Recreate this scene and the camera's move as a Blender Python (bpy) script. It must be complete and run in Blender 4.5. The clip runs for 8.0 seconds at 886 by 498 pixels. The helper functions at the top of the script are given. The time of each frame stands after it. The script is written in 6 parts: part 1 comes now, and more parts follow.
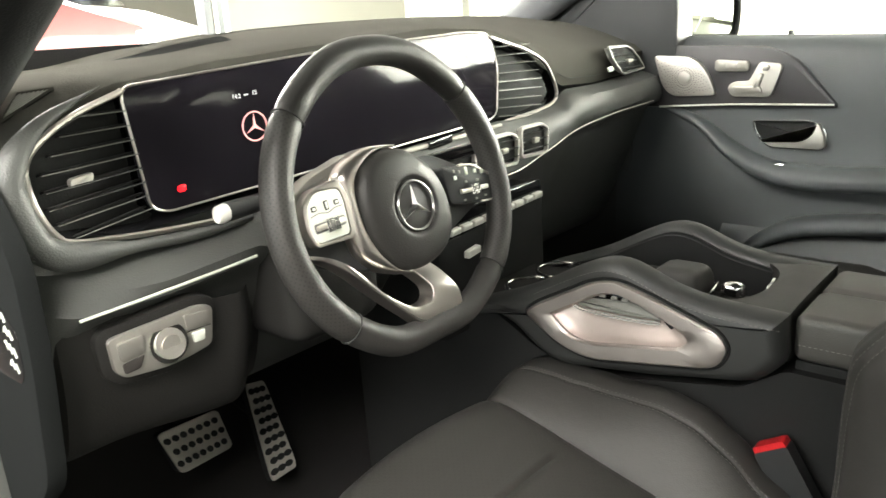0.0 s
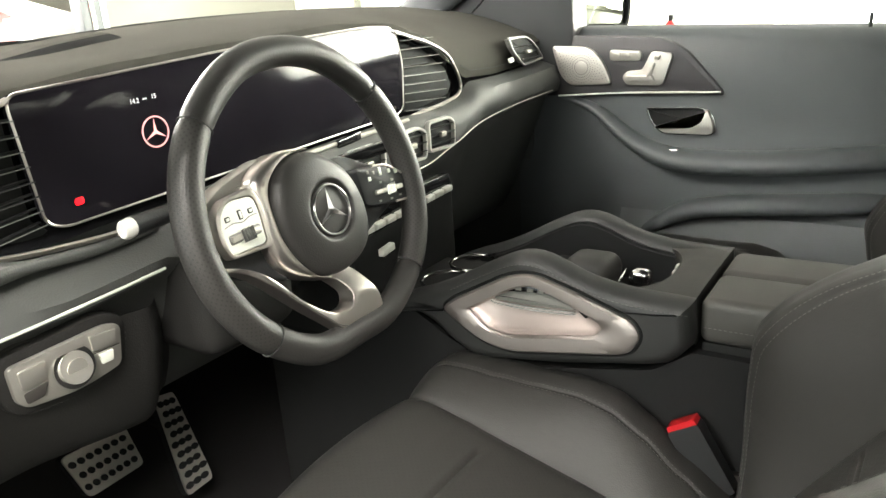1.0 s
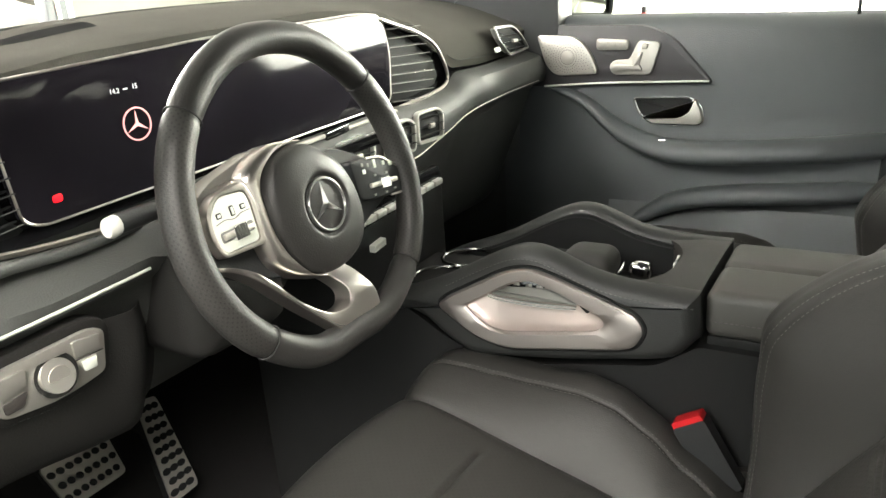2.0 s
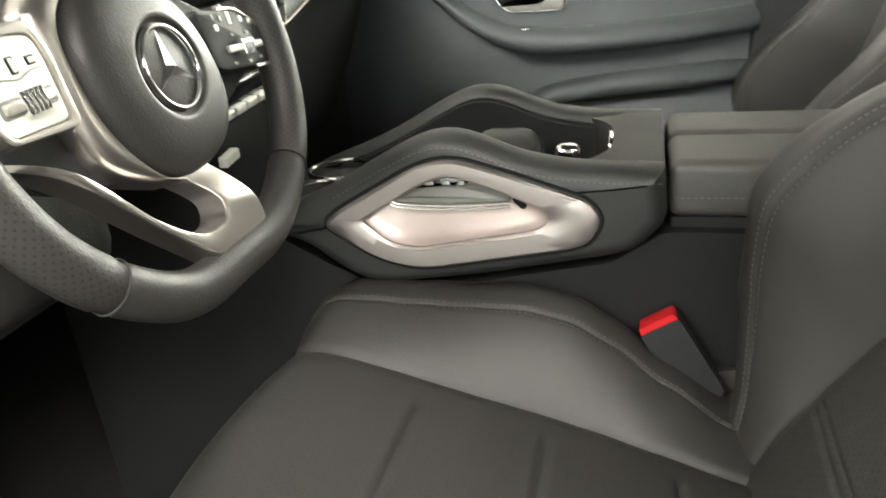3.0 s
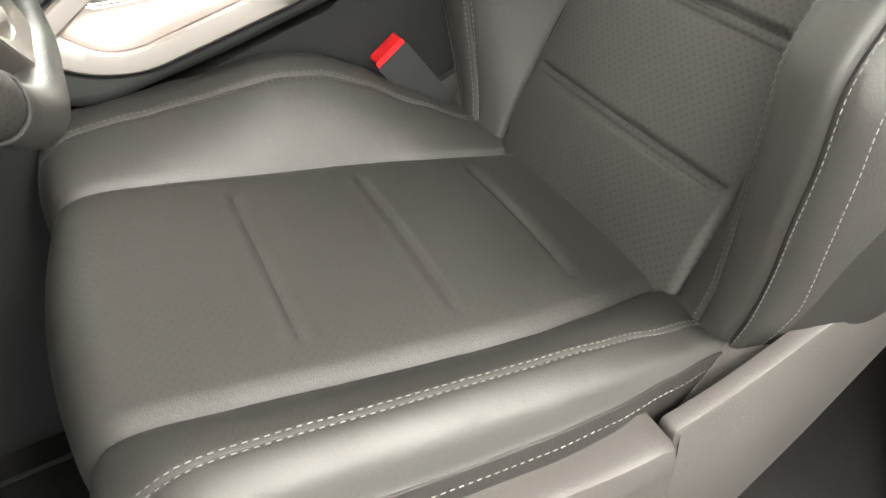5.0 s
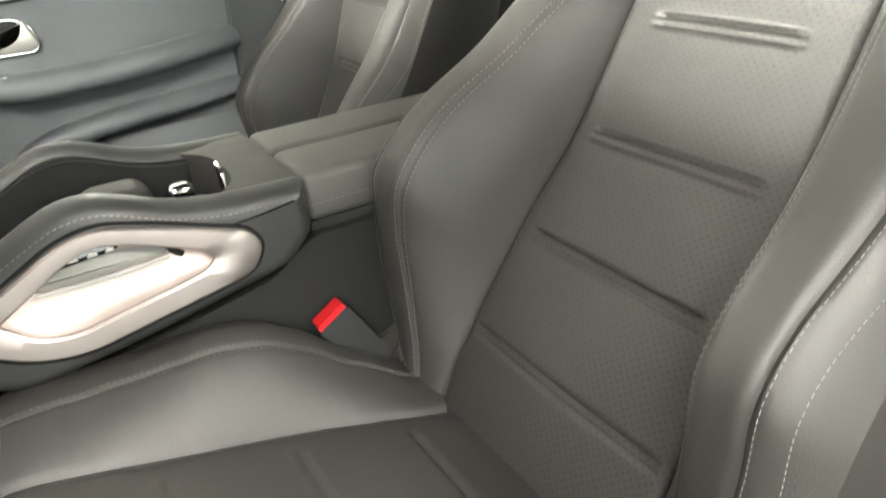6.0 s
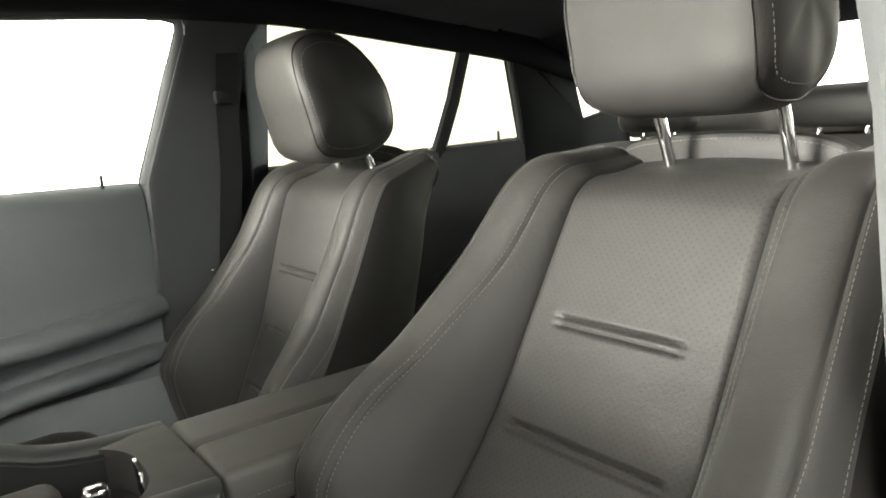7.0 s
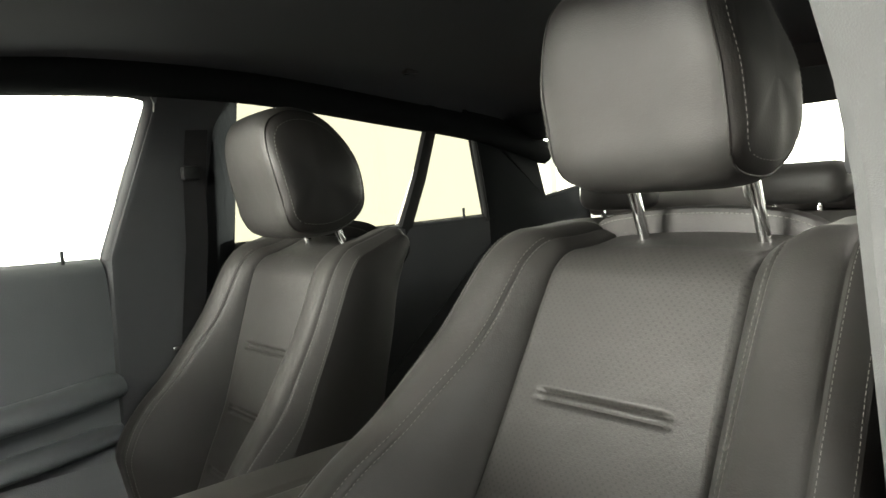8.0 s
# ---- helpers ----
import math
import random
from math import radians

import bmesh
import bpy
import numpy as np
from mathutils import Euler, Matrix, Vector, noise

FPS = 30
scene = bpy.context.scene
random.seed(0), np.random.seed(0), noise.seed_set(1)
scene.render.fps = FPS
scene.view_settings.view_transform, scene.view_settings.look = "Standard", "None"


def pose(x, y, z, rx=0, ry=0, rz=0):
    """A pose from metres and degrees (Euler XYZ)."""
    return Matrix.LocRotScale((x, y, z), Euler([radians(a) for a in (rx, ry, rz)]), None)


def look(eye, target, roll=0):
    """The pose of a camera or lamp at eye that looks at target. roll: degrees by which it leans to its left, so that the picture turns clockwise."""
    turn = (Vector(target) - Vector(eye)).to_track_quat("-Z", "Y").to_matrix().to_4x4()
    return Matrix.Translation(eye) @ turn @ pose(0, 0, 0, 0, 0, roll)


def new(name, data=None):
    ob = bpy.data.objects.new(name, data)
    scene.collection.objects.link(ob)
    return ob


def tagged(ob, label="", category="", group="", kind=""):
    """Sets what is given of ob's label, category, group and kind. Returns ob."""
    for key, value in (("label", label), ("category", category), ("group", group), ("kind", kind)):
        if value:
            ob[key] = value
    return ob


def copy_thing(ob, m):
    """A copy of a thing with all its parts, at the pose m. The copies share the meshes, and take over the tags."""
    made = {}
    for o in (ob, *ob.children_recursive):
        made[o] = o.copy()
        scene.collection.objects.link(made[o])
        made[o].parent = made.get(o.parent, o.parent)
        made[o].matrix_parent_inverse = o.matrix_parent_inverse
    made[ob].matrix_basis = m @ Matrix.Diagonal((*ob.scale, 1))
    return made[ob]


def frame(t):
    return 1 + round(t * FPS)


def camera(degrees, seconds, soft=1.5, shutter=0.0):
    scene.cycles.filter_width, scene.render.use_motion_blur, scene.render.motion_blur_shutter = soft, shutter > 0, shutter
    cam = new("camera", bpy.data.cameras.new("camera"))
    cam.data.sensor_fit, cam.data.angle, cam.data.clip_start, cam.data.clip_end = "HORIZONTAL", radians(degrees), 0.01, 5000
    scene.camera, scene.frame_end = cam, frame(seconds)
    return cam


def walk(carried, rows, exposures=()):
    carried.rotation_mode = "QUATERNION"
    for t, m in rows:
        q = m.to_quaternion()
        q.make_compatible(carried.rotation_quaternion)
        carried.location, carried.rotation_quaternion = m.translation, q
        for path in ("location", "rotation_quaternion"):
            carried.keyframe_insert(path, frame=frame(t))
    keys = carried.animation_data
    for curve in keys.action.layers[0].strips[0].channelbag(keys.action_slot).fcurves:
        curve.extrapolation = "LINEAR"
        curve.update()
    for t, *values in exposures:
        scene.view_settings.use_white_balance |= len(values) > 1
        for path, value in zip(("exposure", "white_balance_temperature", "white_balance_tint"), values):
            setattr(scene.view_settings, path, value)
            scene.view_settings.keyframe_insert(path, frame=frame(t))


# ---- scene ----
cam = camera(61.5, 8.0, shutter=0.2)
PATH = [
    (0, (-0.95, -0.547, 0.862), (0.488, 0.722, 0.294), -3.8),
    (0.5, (-0.95, -0.532, 0.871), (0.602, 0.577, 0.271), -4.1),
    (1, (-0.953, -0.525, 0.879), (0.632, 0.525, 0.256), -4.0),
    (1.2, (-0.953, -0.524, 0.881), (0.637, 0.513, 0.251), -4.1),
    (2.3, (-0.92, -0.434, 0.856), (0.725, 0.498, 0.202), -4.4),
    (2.5, (-0.884, -0.39, 0.824), (0.79, 0.476, 0.154), -4.8),
    (3, (-0.804, -0.298, 0.75), (0.954, 0.214, -0.055), -5.3),
    (3.3, (-0.844, -0.217, 0.741), (0.93, -0.047, -0.167), -5.0),
    (3.5, (-0.874, -0.14, 0.724), (0.875, -0.198, -0.243), -5.7),
    (3.7, (-0.889, -0.098, 0.697), (0.804, -0.277, -0.352), -7.4),
    (4.1, (-0.886, -0.058, 0.686), (0.629, -0.431, -0.565), -7.3),
    (4.2, (-0.881, -0.058, 0.687), (0.606, -0.459, -0.59), -7.7),
    (5.3, (-0.827, -0.083, 0.744), (0.593, -0.716, -0.514), -6.5),
    (5.5, (-0.821, -0.093, 0.759), (0.633, -0.777, -0.432), -6.6),
    (6, (-0.818, -0.097, 0.794), (0.755, -0.944, -0.106), -5.4),
    (6.5, (-0.83, -0.099, 0.842), (0.8, -1.089, 0.237), -5.0),
    (7, (-0.839, -0.106, 0.879), (0.764, -1.246, 0.514), -4.9),
    (7.5, (-0.823, -0.096, 0.875), (0.732, -1.336, 0.663), -4.7),
    (8, (-0.822, -0.087, 0.876), (0.721, -1.348, 0.708), -4.6),
]

EXPO = [(0.0, 0.90), (1.2, 0.88), (2.5, 0.88), (3.0, 1.10), (3.5, 1.60), (4.1, 1.92), (5.5, 1.94), (6.0, 1.80), (6.5, 1.40), (7.2, 0.60), (8.0, 0.30)]
walk(cam, [(t, look(eye, target, roll)) for t, eye, target, roll in PATH], EXPO)

# ---- world and lights ----
world = bpy.data.worlds.new("showroom_sky")
scene.world = world
world.use_nodes = True
wt = world.node_tree
sky = wt.nodes.new("ShaderNodeTexSky")
sky.sky_type = "NISHITA"
sky.sun_disc = False
sky.sun_elevation = radians(38)
sky.sun_rotation = radians(100)
wt.links.new(sky.outputs[0], wt.nodes["Background"].inputs[0])
wt.nodes["Background"].inputs[1].default_value = 0.12


def area_lamp(name, eye, target, sx, sy, watts, color):
    data = bpy.data.lights.new(name, "AREA")
    data.shape, data.size, data.size_y, data.energy, data.color = "RECTANGLE", sx, sy, watts, color
    ob = new(name, data)
    ob.matrix_world = look(eye, target)
    return ob


# daylight through shop windows east and south; the other lamps are added, unseen fill
area_lamp("window_light_east", (6.7, -3.6, 1.4), (0, -1.6, 0.8), 9.6, 2.8, 2100, (0.985, 1.0, 0.86))
area_lamp("window_light_south", (0.0, -8.6, 1.5), (0, 0, 0.8), 9.0, 2.8, 330, (0.985, 1.0, 0.85))
# No window here; unseen lamp added to light the seats through the windscreen.
area_lamp("front_fill_light", (0.9, 7.8, 2.60), (0.1, -0.5, 0.85), 5.0, 1.9, 3500, (1.0, 0.985, 0.88))
# Two unseen overhead lamps, added and placed to brighten cushion and backrest.
area_lamp("overhead_fill_west", (-2.7, -1.7, 3.2), (-0.42, -0.2, 0.45), 1.6, 1.6, 290, (1.0, 0.96, 0.88))
area_lamp("overhead_fill_front", (-3.2, 1.5, 3.2), (-0.3, -0.4, 0.6), 1.6, 1.6, 185, (1.0, 0.98, 0.90))
# Solid wall on this side; unseen lamp added to fill the passenger side.
area_lamp("west_fill_light", (-8.7, 0.6, 1.5), (0.0, 0.0, 0.7), 9.0, 2.6, 185, (0.93, 1.0, 0.98))

# ---- materials ----


def material(name, color, rough=0.5, metal=0.0, bump=0.0, size=200.0, vary=0.15, coat=0.0, spec=0.5, stretch=None):
    """A painted, moulded or metal surface: base colour with two scales of variation, gloss wear and a fine grain."""
    m = bpy.data.materials.new(name)
    m.use_nodes = True
    nt = m.node_tree
    b = nt.nodes["Principled BSDF"]
    b.inputs["Metallic"].default_value = metal
    b.inputs["Coat Weight"].default_value = coat
    b.inputs["Specular IOR Level"].default_value = spec
    co = nt.nodes.new("ShaderNodeTexCoord")
    vec = co.outputs["Object"]
    if stretch:
        mp = nt.nodes.new("ShaderNodeMapping")
        mp.inputs["Scale"].default_value = stretch
        nt.links.new(vec, mp.inputs["Vector"])
        vec = mp.outputs["Vector"]
    big = nt.nodes.new("ShaderNodeTexNoise")
    big.inputs["Scale"].default_value = 9.0
    big.inputs["Detail"].default_value = 5.0
    nt.links.new(vec, big.inputs["Vector"])
    ramp = nt.nodes.new("ShaderNodeMapRange")
    ramp.inputs["To Min"].default_value = 1.0 - vary
    ramp.inputs["To Max"].default_value = 1.0 + vary
    nt.links.new(big.outputs["Fac"], ramp.inputs["Value"])
    mul = nt.nodes.new("ShaderNodeVectorMath")
    mul.operation = "SCALE"
    mul.inputs[0].default_value = color
    nt.links.new(ramp.outputs[0], mul.inputs["Scale"])
    nt.links.new(mul.outputs[0], b.inputs["Base Color"])
    rr = nt.nodes.new("ShaderNodeMapRange")
    rr.inputs["To Min"].default_value = max(0.02, rough - 0.12 * min(1, rough * 2))
    rr.inputs["To Max"].default_value = min(1.0, rough + 0.12 * min(1, rough * 2))
    nt.links.new(big.outputs["Fac"], rr.inputs["Value"])
    nt.links.new(rr.outputs[0], b.inputs["Roughness"])
    if bump:
        grain = nt.nodes.new("ShaderNodeTexVoronoi")
        grain.inputs["Scale"].default_value = size
        nt.links.new(vec, grain.inputs["Vector"])
        bp = nt.nodes.new("ShaderNodeBump")
        bp.inputs["Strength"].default_value = bump
        bp.inputs["Distance"].default_value = 0.4 / size
        nt.links.new(grain.outputs["Distance"], bp.inputs["Height"])
        nt.links.new(bp.outputs[0], b.inputs["Normal"])
    return m


def perforated(name, color, along, pitch=0.0044, rough=0.55, depth=0.85, stored=""):
    """Leather with rows of small punched holes; along is the direction up the panel."""
    m = material(name, color, rough, 0, 0.25, 700, 0.12)
    nt = m.node_tree
    b = nt.nodes["Principled BSDF"]
    place = nt.nodes.new("ShaderNodeTexCoord").outputs["Object"]
    if stored:
        kept = nt.nodes.new("ShaderNodeAttribute")
        kept.attribute_name = stored
        place = kept.outputs["Vector"]
    dot = nt.nodes.new("ShaderNodeVectorMath")
    dot.operation = "DOT_PRODUCT"
    dot.inputs[1].default_value = along
    nt.links.new(place, dot.inputs[0])
    sep = nt.nodes.new("ShaderNodeSeparateXYZ")
    nt.links.new(place, sep.inputs[0])

    def wave(socket):
        k = nt.nodes.new("ShaderNodeMath")
        k.operation = "MULTIPLY"
        k.inputs[1].default_value = math.pi / pitch
        nt.links.new(socket, k.inputs[0])
        s = nt.nodes.new("ShaderNodeMath")
        s.operation = "SINE"
        nt.links.new(k.outputs[0], s.inputs[0])
        return s.outputs[0]

    prod = nt.nodes.new("ShaderNodeMath")
    prod.operation = "MULTIPLY"
    nt.links.new(wave(sep.outputs["X"]), prod.inputs[0])
    nt.links.new(wave(dot.outputs["Value"]), prod.inputs[1])
    hole = nt.nodes.new("ShaderNodeMapRange")
    hole.inputs["From Min"].default_value = 0.45
    hole.inputs["From Max"].default_value = 0.75
    hole.inputs["To Max"].default_value = depth
    nt.links.new(prod.outputs[0], hole.inputs["Value"])
    mix = nt.nodes.new("ShaderNodeMix")
    mix.data_type = "RGBA"
    mix.inputs["B"].default_value = (0.004, 0.004, 0.004, 1)
    old = b.inputs["Base Color"].links[0].from_socket
    nt.links.new(old, mix.inputs["A"])
    nt.links.new(hole.outputs[0], mix.inputs["Factor"])
    nt.links.new(mix.outputs["Result"], b.inputs["Base Color"])
    return m


def glowing(name, color, strength):
    m = bpy.data.materials.new(name)
    m.use_nodes = True
    b = m.node_tree.nodes["Principled BSDF"]
    b.inputs["Base Color"].default_value = (*color, 1)
    b.inputs["Emission Color"].default_value = (*color, 1)
    b.inputs["Emission Strength"].default_value = strength
    return m


def clear_glass(name, tint=(1, 1, 1)):
    m = bpy.data.materials.new(name)
    m.use_nodes = True
    b = m.node_tree.nodes["Principled BSDF"]
    b.inputs["Base Color"].default_value = (*tint, 1)
    b.inputs["Transmission Weight"].default_value = 1.0
    b.inputs["Roughness"].default_value = 0.0
    b.inputs["IOR"].default_value = 1.05
    return m


UPBACK = (0.0, -0.539, 0.842)
LEATHER = material("black_leather", (0.024, 0.0230, 0.0214), 0.55, 0, 0.16, 620, 0.14, 0, 0.45)


def creased(m):
    """Soft uneven swellings and creases under the grain of stretched leather."""
    nt = m.node_tree
    b = nt.nodes["Principled BSDF"]
    co = nt.nodes.new("ShaderNodeTexCoord")
    n = nt.nodes.new("ShaderNodeTexNoise")
    n.inputs["Scale"].default_value = 26.0
    n.inputs["Detail"].default_value = 3.0
    nt.links.new(co.outputs["Object"], n.inputs["Vector"])
    bp = nt.nodes.new("ShaderNodeBump")
    bp.inputs["Strength"].default_value = 0.09
    bp.inputs["Distance"].default_value = 0.010
    nt.links.new(n.outputs["Fac"], bp.inputs["Height"])
    old = b.inputs["Normal"].links[0].from_node
    nt.links.new(bp.outputs[0], old.inputs["Normal"])


LEATHER_CONSOLE = material("black_console_leather", (0.023, 0.0236, 0.0229), 0.48, 0, 0.2, 560, 0.14)
# Darkened leather that carries the shade of the console well.
LEATHER_DARK = material("shaded_well_leather", (0.012, 0.0122, 0.0126), 0.75, 0, 0.16, 620, 0.14, 0, 0.18)
# Darker copy of the seat leather, with side shade put into its colour.
LEATHER_SHADED = material("shaded_brownish_leather", (0.0115, 0.0103, 0.0094), 0.58, 0, 0.16, 620, 0.14, 0, 0.4)
LEATHER_BACK = perforated("perforated_leather_back", (0.024, 0.0232, 0.0214), UPBACK, rough=0.54, depth=0.65)
LEATHER_SEAT = perforated("perforated_leather_seat", (0.024, 0.0232, 0.0214), (0, 0.968, 0.25), rough=0.50, depth=0.25)
for hide in (LEATHER, LEATHER_BACK, LEATHER_SEAT, LEATHER_DARK):
    creased(hide)
# Lighter than the console leather: glancing light on the lids put into colour.
LID_HIDE = material("lit_armrest_leather", (0.058, 0.056, 0.051), 0.50, 0, 0.2, 560, 0.16)
SEAM = material("seam_shadow", (0.012, 0.012, 0.012), 0.8)
THREAD_DARK = material("grey_thread", (0.13, 0.125, 0.12), 0.7, 0, 0, 100, 0.1)
THREAD = material("pale_thread", (0.14, 0.137, 0.127), 0.7, 0, 0, 100, 0.1)
DASH = material("dash_soft_plastic", (0.062, 0.0645, 0.062), 0.46, 0, 0.35, 480, 0.12)
DASH_TOP = material("dash_top_leatherette", (0.055, 0.0535, 0.048), 0.95, 0, 0.35, 420, 0.12, 0, 0.0)
PLASTIC = material("black_plastic", (0.022, 0.023, 0.024), 0.42, 0, 0.2, 600, 0.12)
PLASTIC_MATT = material("matt_black_plastic", (0.015, 0.0145, 0.014), 0.6, 0, 0.25, 500, 0.12, 0, 0.3)
PLASTIC_GREY = material("grey_plastic", (0.038, 0.034, 0.032), 0.5, 0, 0.2, 500, 0.1)
GLOSS = material("gloss_black", (0.008, 0.008, 0.009), 0.12, 0, 0, 100, 0.1, 0.3)
SCREEN = material("display_glass", (0.0115, 0.0100, 0.0135), 0.09, 0, 0, 100, 0.1, 0.0, 0.12)
CHROME = material("bright_chrome", (0.80, 0.80, 0.79), 0.12, 1.0, 0, 100, 0.04)
SILVER = material("satin_aluminium", (0.47, 0.425, 0.40), 0.47, 1.0, 0.06, 900, 0.05, 0, 0.5, (1, 8, 8))
SPEAKER = material("bright_grille_silver", (0.52, 0.50, 0.46), 0.34, 0.7, 0, 300, 0.08)
SILVER_PAINT = material("silver_paint", (0.44, 0.425, 0.39), 0.42, 0.75, 0, 300, 0.05)
PALE_KEY = material("pale_silver_keys", (0.70, 0.73, 0.65), 0.35, 0.1, 0, 300, 0.05)
VENT_EDGE = material("vent_edge_grey", (0.13, 0.13, 0.12), 0.35, 0.2, 0, 300, 0.05)
SATIN = material("satin_spoke_metal", (0.62, 0.58, 0.55), 0.30, 1.0, 0, 300, 0.06)
BOWL = material("pale_bowl_metal", (0.47, 0.40, 0.37), 0.42, 0.5, 0, 300, 0.05)
EMBLEM = material("dark_chrome", (0.40, 0.40, 0.39), 0.30, 1.0, 0, 100, 0.04)
POD_BLACK = material("satin_black_pod", (0.016, 0.017, 0.018), 0.50, 0, 0.05, 400, 0.1, 0.0, 0.3)
# Near black with hardly any gloss: shade inside slots and gaps as colour.
VOID = material("opening_shade", (0.012, 0.012, 0.012), 0.95, 0, 0, 100, 0.1, 0, 0.05)
LEDGE = material("ledge_grey_plastic", (0.17, 0.17, 0.155), 0.45, 0, 0.1, 400, 0.08)
STEEL = material("brushed_steel", (0.78, 0.75, 0.69), 0.38, 0.85, 0.1, 500, 0.08, 0, 0.5, (1, 1, 6))
CARPET = material("black_carpet", (0.013, 0.0125, 0.0125), 0.95, 0, 0.9, 900, 0.25, 0, 0.1)
RUBBER = material("black_rubber", (0.0105, 0.0108, 0.0110), 0.75, 0, 0.2, 400, 0.15, 0, 0.25)
ROOFLINING = material("dark_headliner_cloth", (0.072, 0.075, 0.081), 0.95, 0, 0.4, 900, 0.1)
PILLAR = material("pillar_cloth_grey", (0.085, 0.088, 0.09), 0.85, 0, 0.4, 800, 0.08)
# Darker copies of the pillar grey, with shade put into the colour.
PILLAR_DARK = material("shaded_pillar_trim", (0.027, 0.029, 0.031), 0.85, 0, 0.4, 800, 0.08)
# Blackest copy, cancels lamp light on trim that lies in shade.
PILLAR_BLACK = material("shaded_black_trim", (0.011, 0.0120, 0.0122), 0.95, 0, 0.4, 800, 0.1, 0, 0.05)
# Pale and barely metallic: brighter reflections on satin trim put into colour.
VENT_RIM = material("pale_vent_rim", (0.70, 0.69, 0.65), 0.36, 0.2, 0, 300, 0.06)
RED = material("red_plastic", (0.50, 0.012, 0.016), 0.4, 0, 0, 200, 0.08)
WEB = material("seat_belt_webbing", (0.018, 0.018, 0.019), 0.85, 0, 0.5, 700, 0.1, 0, 0.2)
GLASS = clear_glass("window_glass")
# Privacy tint, deepened to tone down the window lamp seen behind it.
GLASS_DARK = clear_glass("deepened_privacy_glass", (0.036, 0.0345, 0.0275))
MIRROR = material("mirror_glass", (0.62, 0.66, 0.58), 0.02, 1.0, 0, 100, 0.02)
WALLPAINT = material("white_wall_paint", (0.20, 0.195, 0.172), 0.7, 0, 0.1, 120, 0.05)
CEILGREY = material("grey_ceiling_paint", (0.20, 0.20, 0.19), 0.8, 0, 0.1, 120, 0.05)
# Lighter and bluer than the dash plastic: window haze put into the colour.
DOORSKIN = material("hazed_door_plastic", (0.076, 0.083, 0.087), 0.5, 0, 0.35, 480, 0.12)
TILE = material("showroom_floor_tile", (0.045, 0.044, 0.041), 0.5, 0, 0.05, 30, 0.08)
BOARD = material("beige_partition_board", (0.20, 0.195, 0.165), 0.5, 0, 0.1, 100, 0.05)
DARKMETAL = material("dark_column_paint", (0.10, 0.11, 0.12), 0.45, 0, 0.1, 100, 0.1)
CAR_RED = material("red_car_paint", (0.30, 0.010, 0.013), 0.30, 0.0, 0, 100, 0.05, 0.3)
CAR_WHITE = material("white_car_paint", (0.42, 0.42, 0.40), 0.30, 0.0, 0, 100, 0.03, 0.3)
DAYLIGHT = glowing("daylight_outside", (1.0, 0.985, 0.86), 0.72)
ICON_RED = glowing("red_warning_lamp", (1.0, 0.004, 0.012), 1.0)
ICON_PINK = glowing("display_logo_light", (1.0, 0.42, 0.42), 0.45)
ICON_WHITE = glowing("display_text_light", (0.85, 0.85, 0.85), 0.5)
LAMP = glowing("fill_panel_glow", (1.0, 0.95, 0.88), 2.5)

# ---- builders ----


def part(name, bm, mat, parent=None, label="", angle=38):
    me = bpy.data.meshes.new(name)
    bmesh.ops.recalc_face_normals(bm, faces=bm.faces)
    bm.to_mesh(me)
    bm.free()
    me.materials.append(mat)
    for p in me.polygons:
        p.use_smooth = True
    me.set_sharp_from_angle(angle=radians(angle))
    ob = new(name, me)
    if parent:
        ob.parent = parent
    if label:
        ob["label"] = label
    return ob


def thing(name, label, category, at=(0, 0, 0), group="", kind=""):
    ob = new(name)
    ob.location = at
    ob.empty_display_size = 0.05
    return tagged(ob, label, category, group, kind)


def lerp_table(table, t):
    """Smooth lookup in rows (t, a, b, ...) by t."""
    if t <= table[0][0]:
        return table[0][1:]
    for p, q in zip(table, table[1:]):
        if t <= q[0]:
            k = (t - p[0]) / (q[0] - p[0])
            k = k * k * (3 - 2 * k) * 0.5 + k * 0.5
            return [a + (b - a) * k for a, b in zip(p[1:], q[1:])]
    return table[-1][1:]


def curve(pts, n, closed=False):
    """n points at even steps along a Catmull-Rom curve through pts."""
    pts = [Vector(p) for p in pts]
    out = []
    m = len(pts)
    segs = m if closed else m - 1
    for i in range(segs):
        p1, p2 = pts[i], pts[(i + 1) % m]
        p0 = pts[i - 1] if closed or i else p1
        p3 = pts[(i + 2) % m] if closed or i + 2 < m else p2
        for j in range(12):
            t = j / 12
            out.append(0.5 * (2 * p1 + (p2 - p0) * t + (2 * p0 - 5 * p1 + 4 * p2 - p3) * t * t + (3 * p1 - p0 - 3 * p2 + p3) * t ** 3))
    out.append(pts[0] if closed else pts[-1])
    d = [0.0]
    for a, b in zip(out, out[1:]):
        d.append(d[-1] + (b - a).length)
    res = []
    k = 0
    count = n if closed else n - 1
    for i in range(n):
        s = d[-1] * i / count
        while k < len(d) - 2 and d[k + 1] < s:
            k += 1
        f = (s - d[k]) / max(1e-9, d[k + 1] - d[k])
        res.append(out[k].lerp(out[k + 1], min(1, max(0, f))))
    return res


def rounded(pts, r, n=4):
    """A polygon with its corners rounded; r is one radius or one for each corner."""
    out = []
    m = len(pts)
    for i, p in enumerate(pts):
        p = Vector(p)
        a, b = Vector(pts[i - 1]) - p, Vector(pts[(i + 1) % m]) - p
        rad = r[i] if isinstance(r, (list, tuple)) else r
        k = min(rad, a.length * 0.48, b.length * 0.48)
        pa, pb = p + a.normalized() * k, p + b.normalized() * k
        for j in range(n + 1):
            t = j / n
            out.append(pa * (1 - t) ** 2 + p * 2 * t * (1 - t) + pb * t * t)
    return out


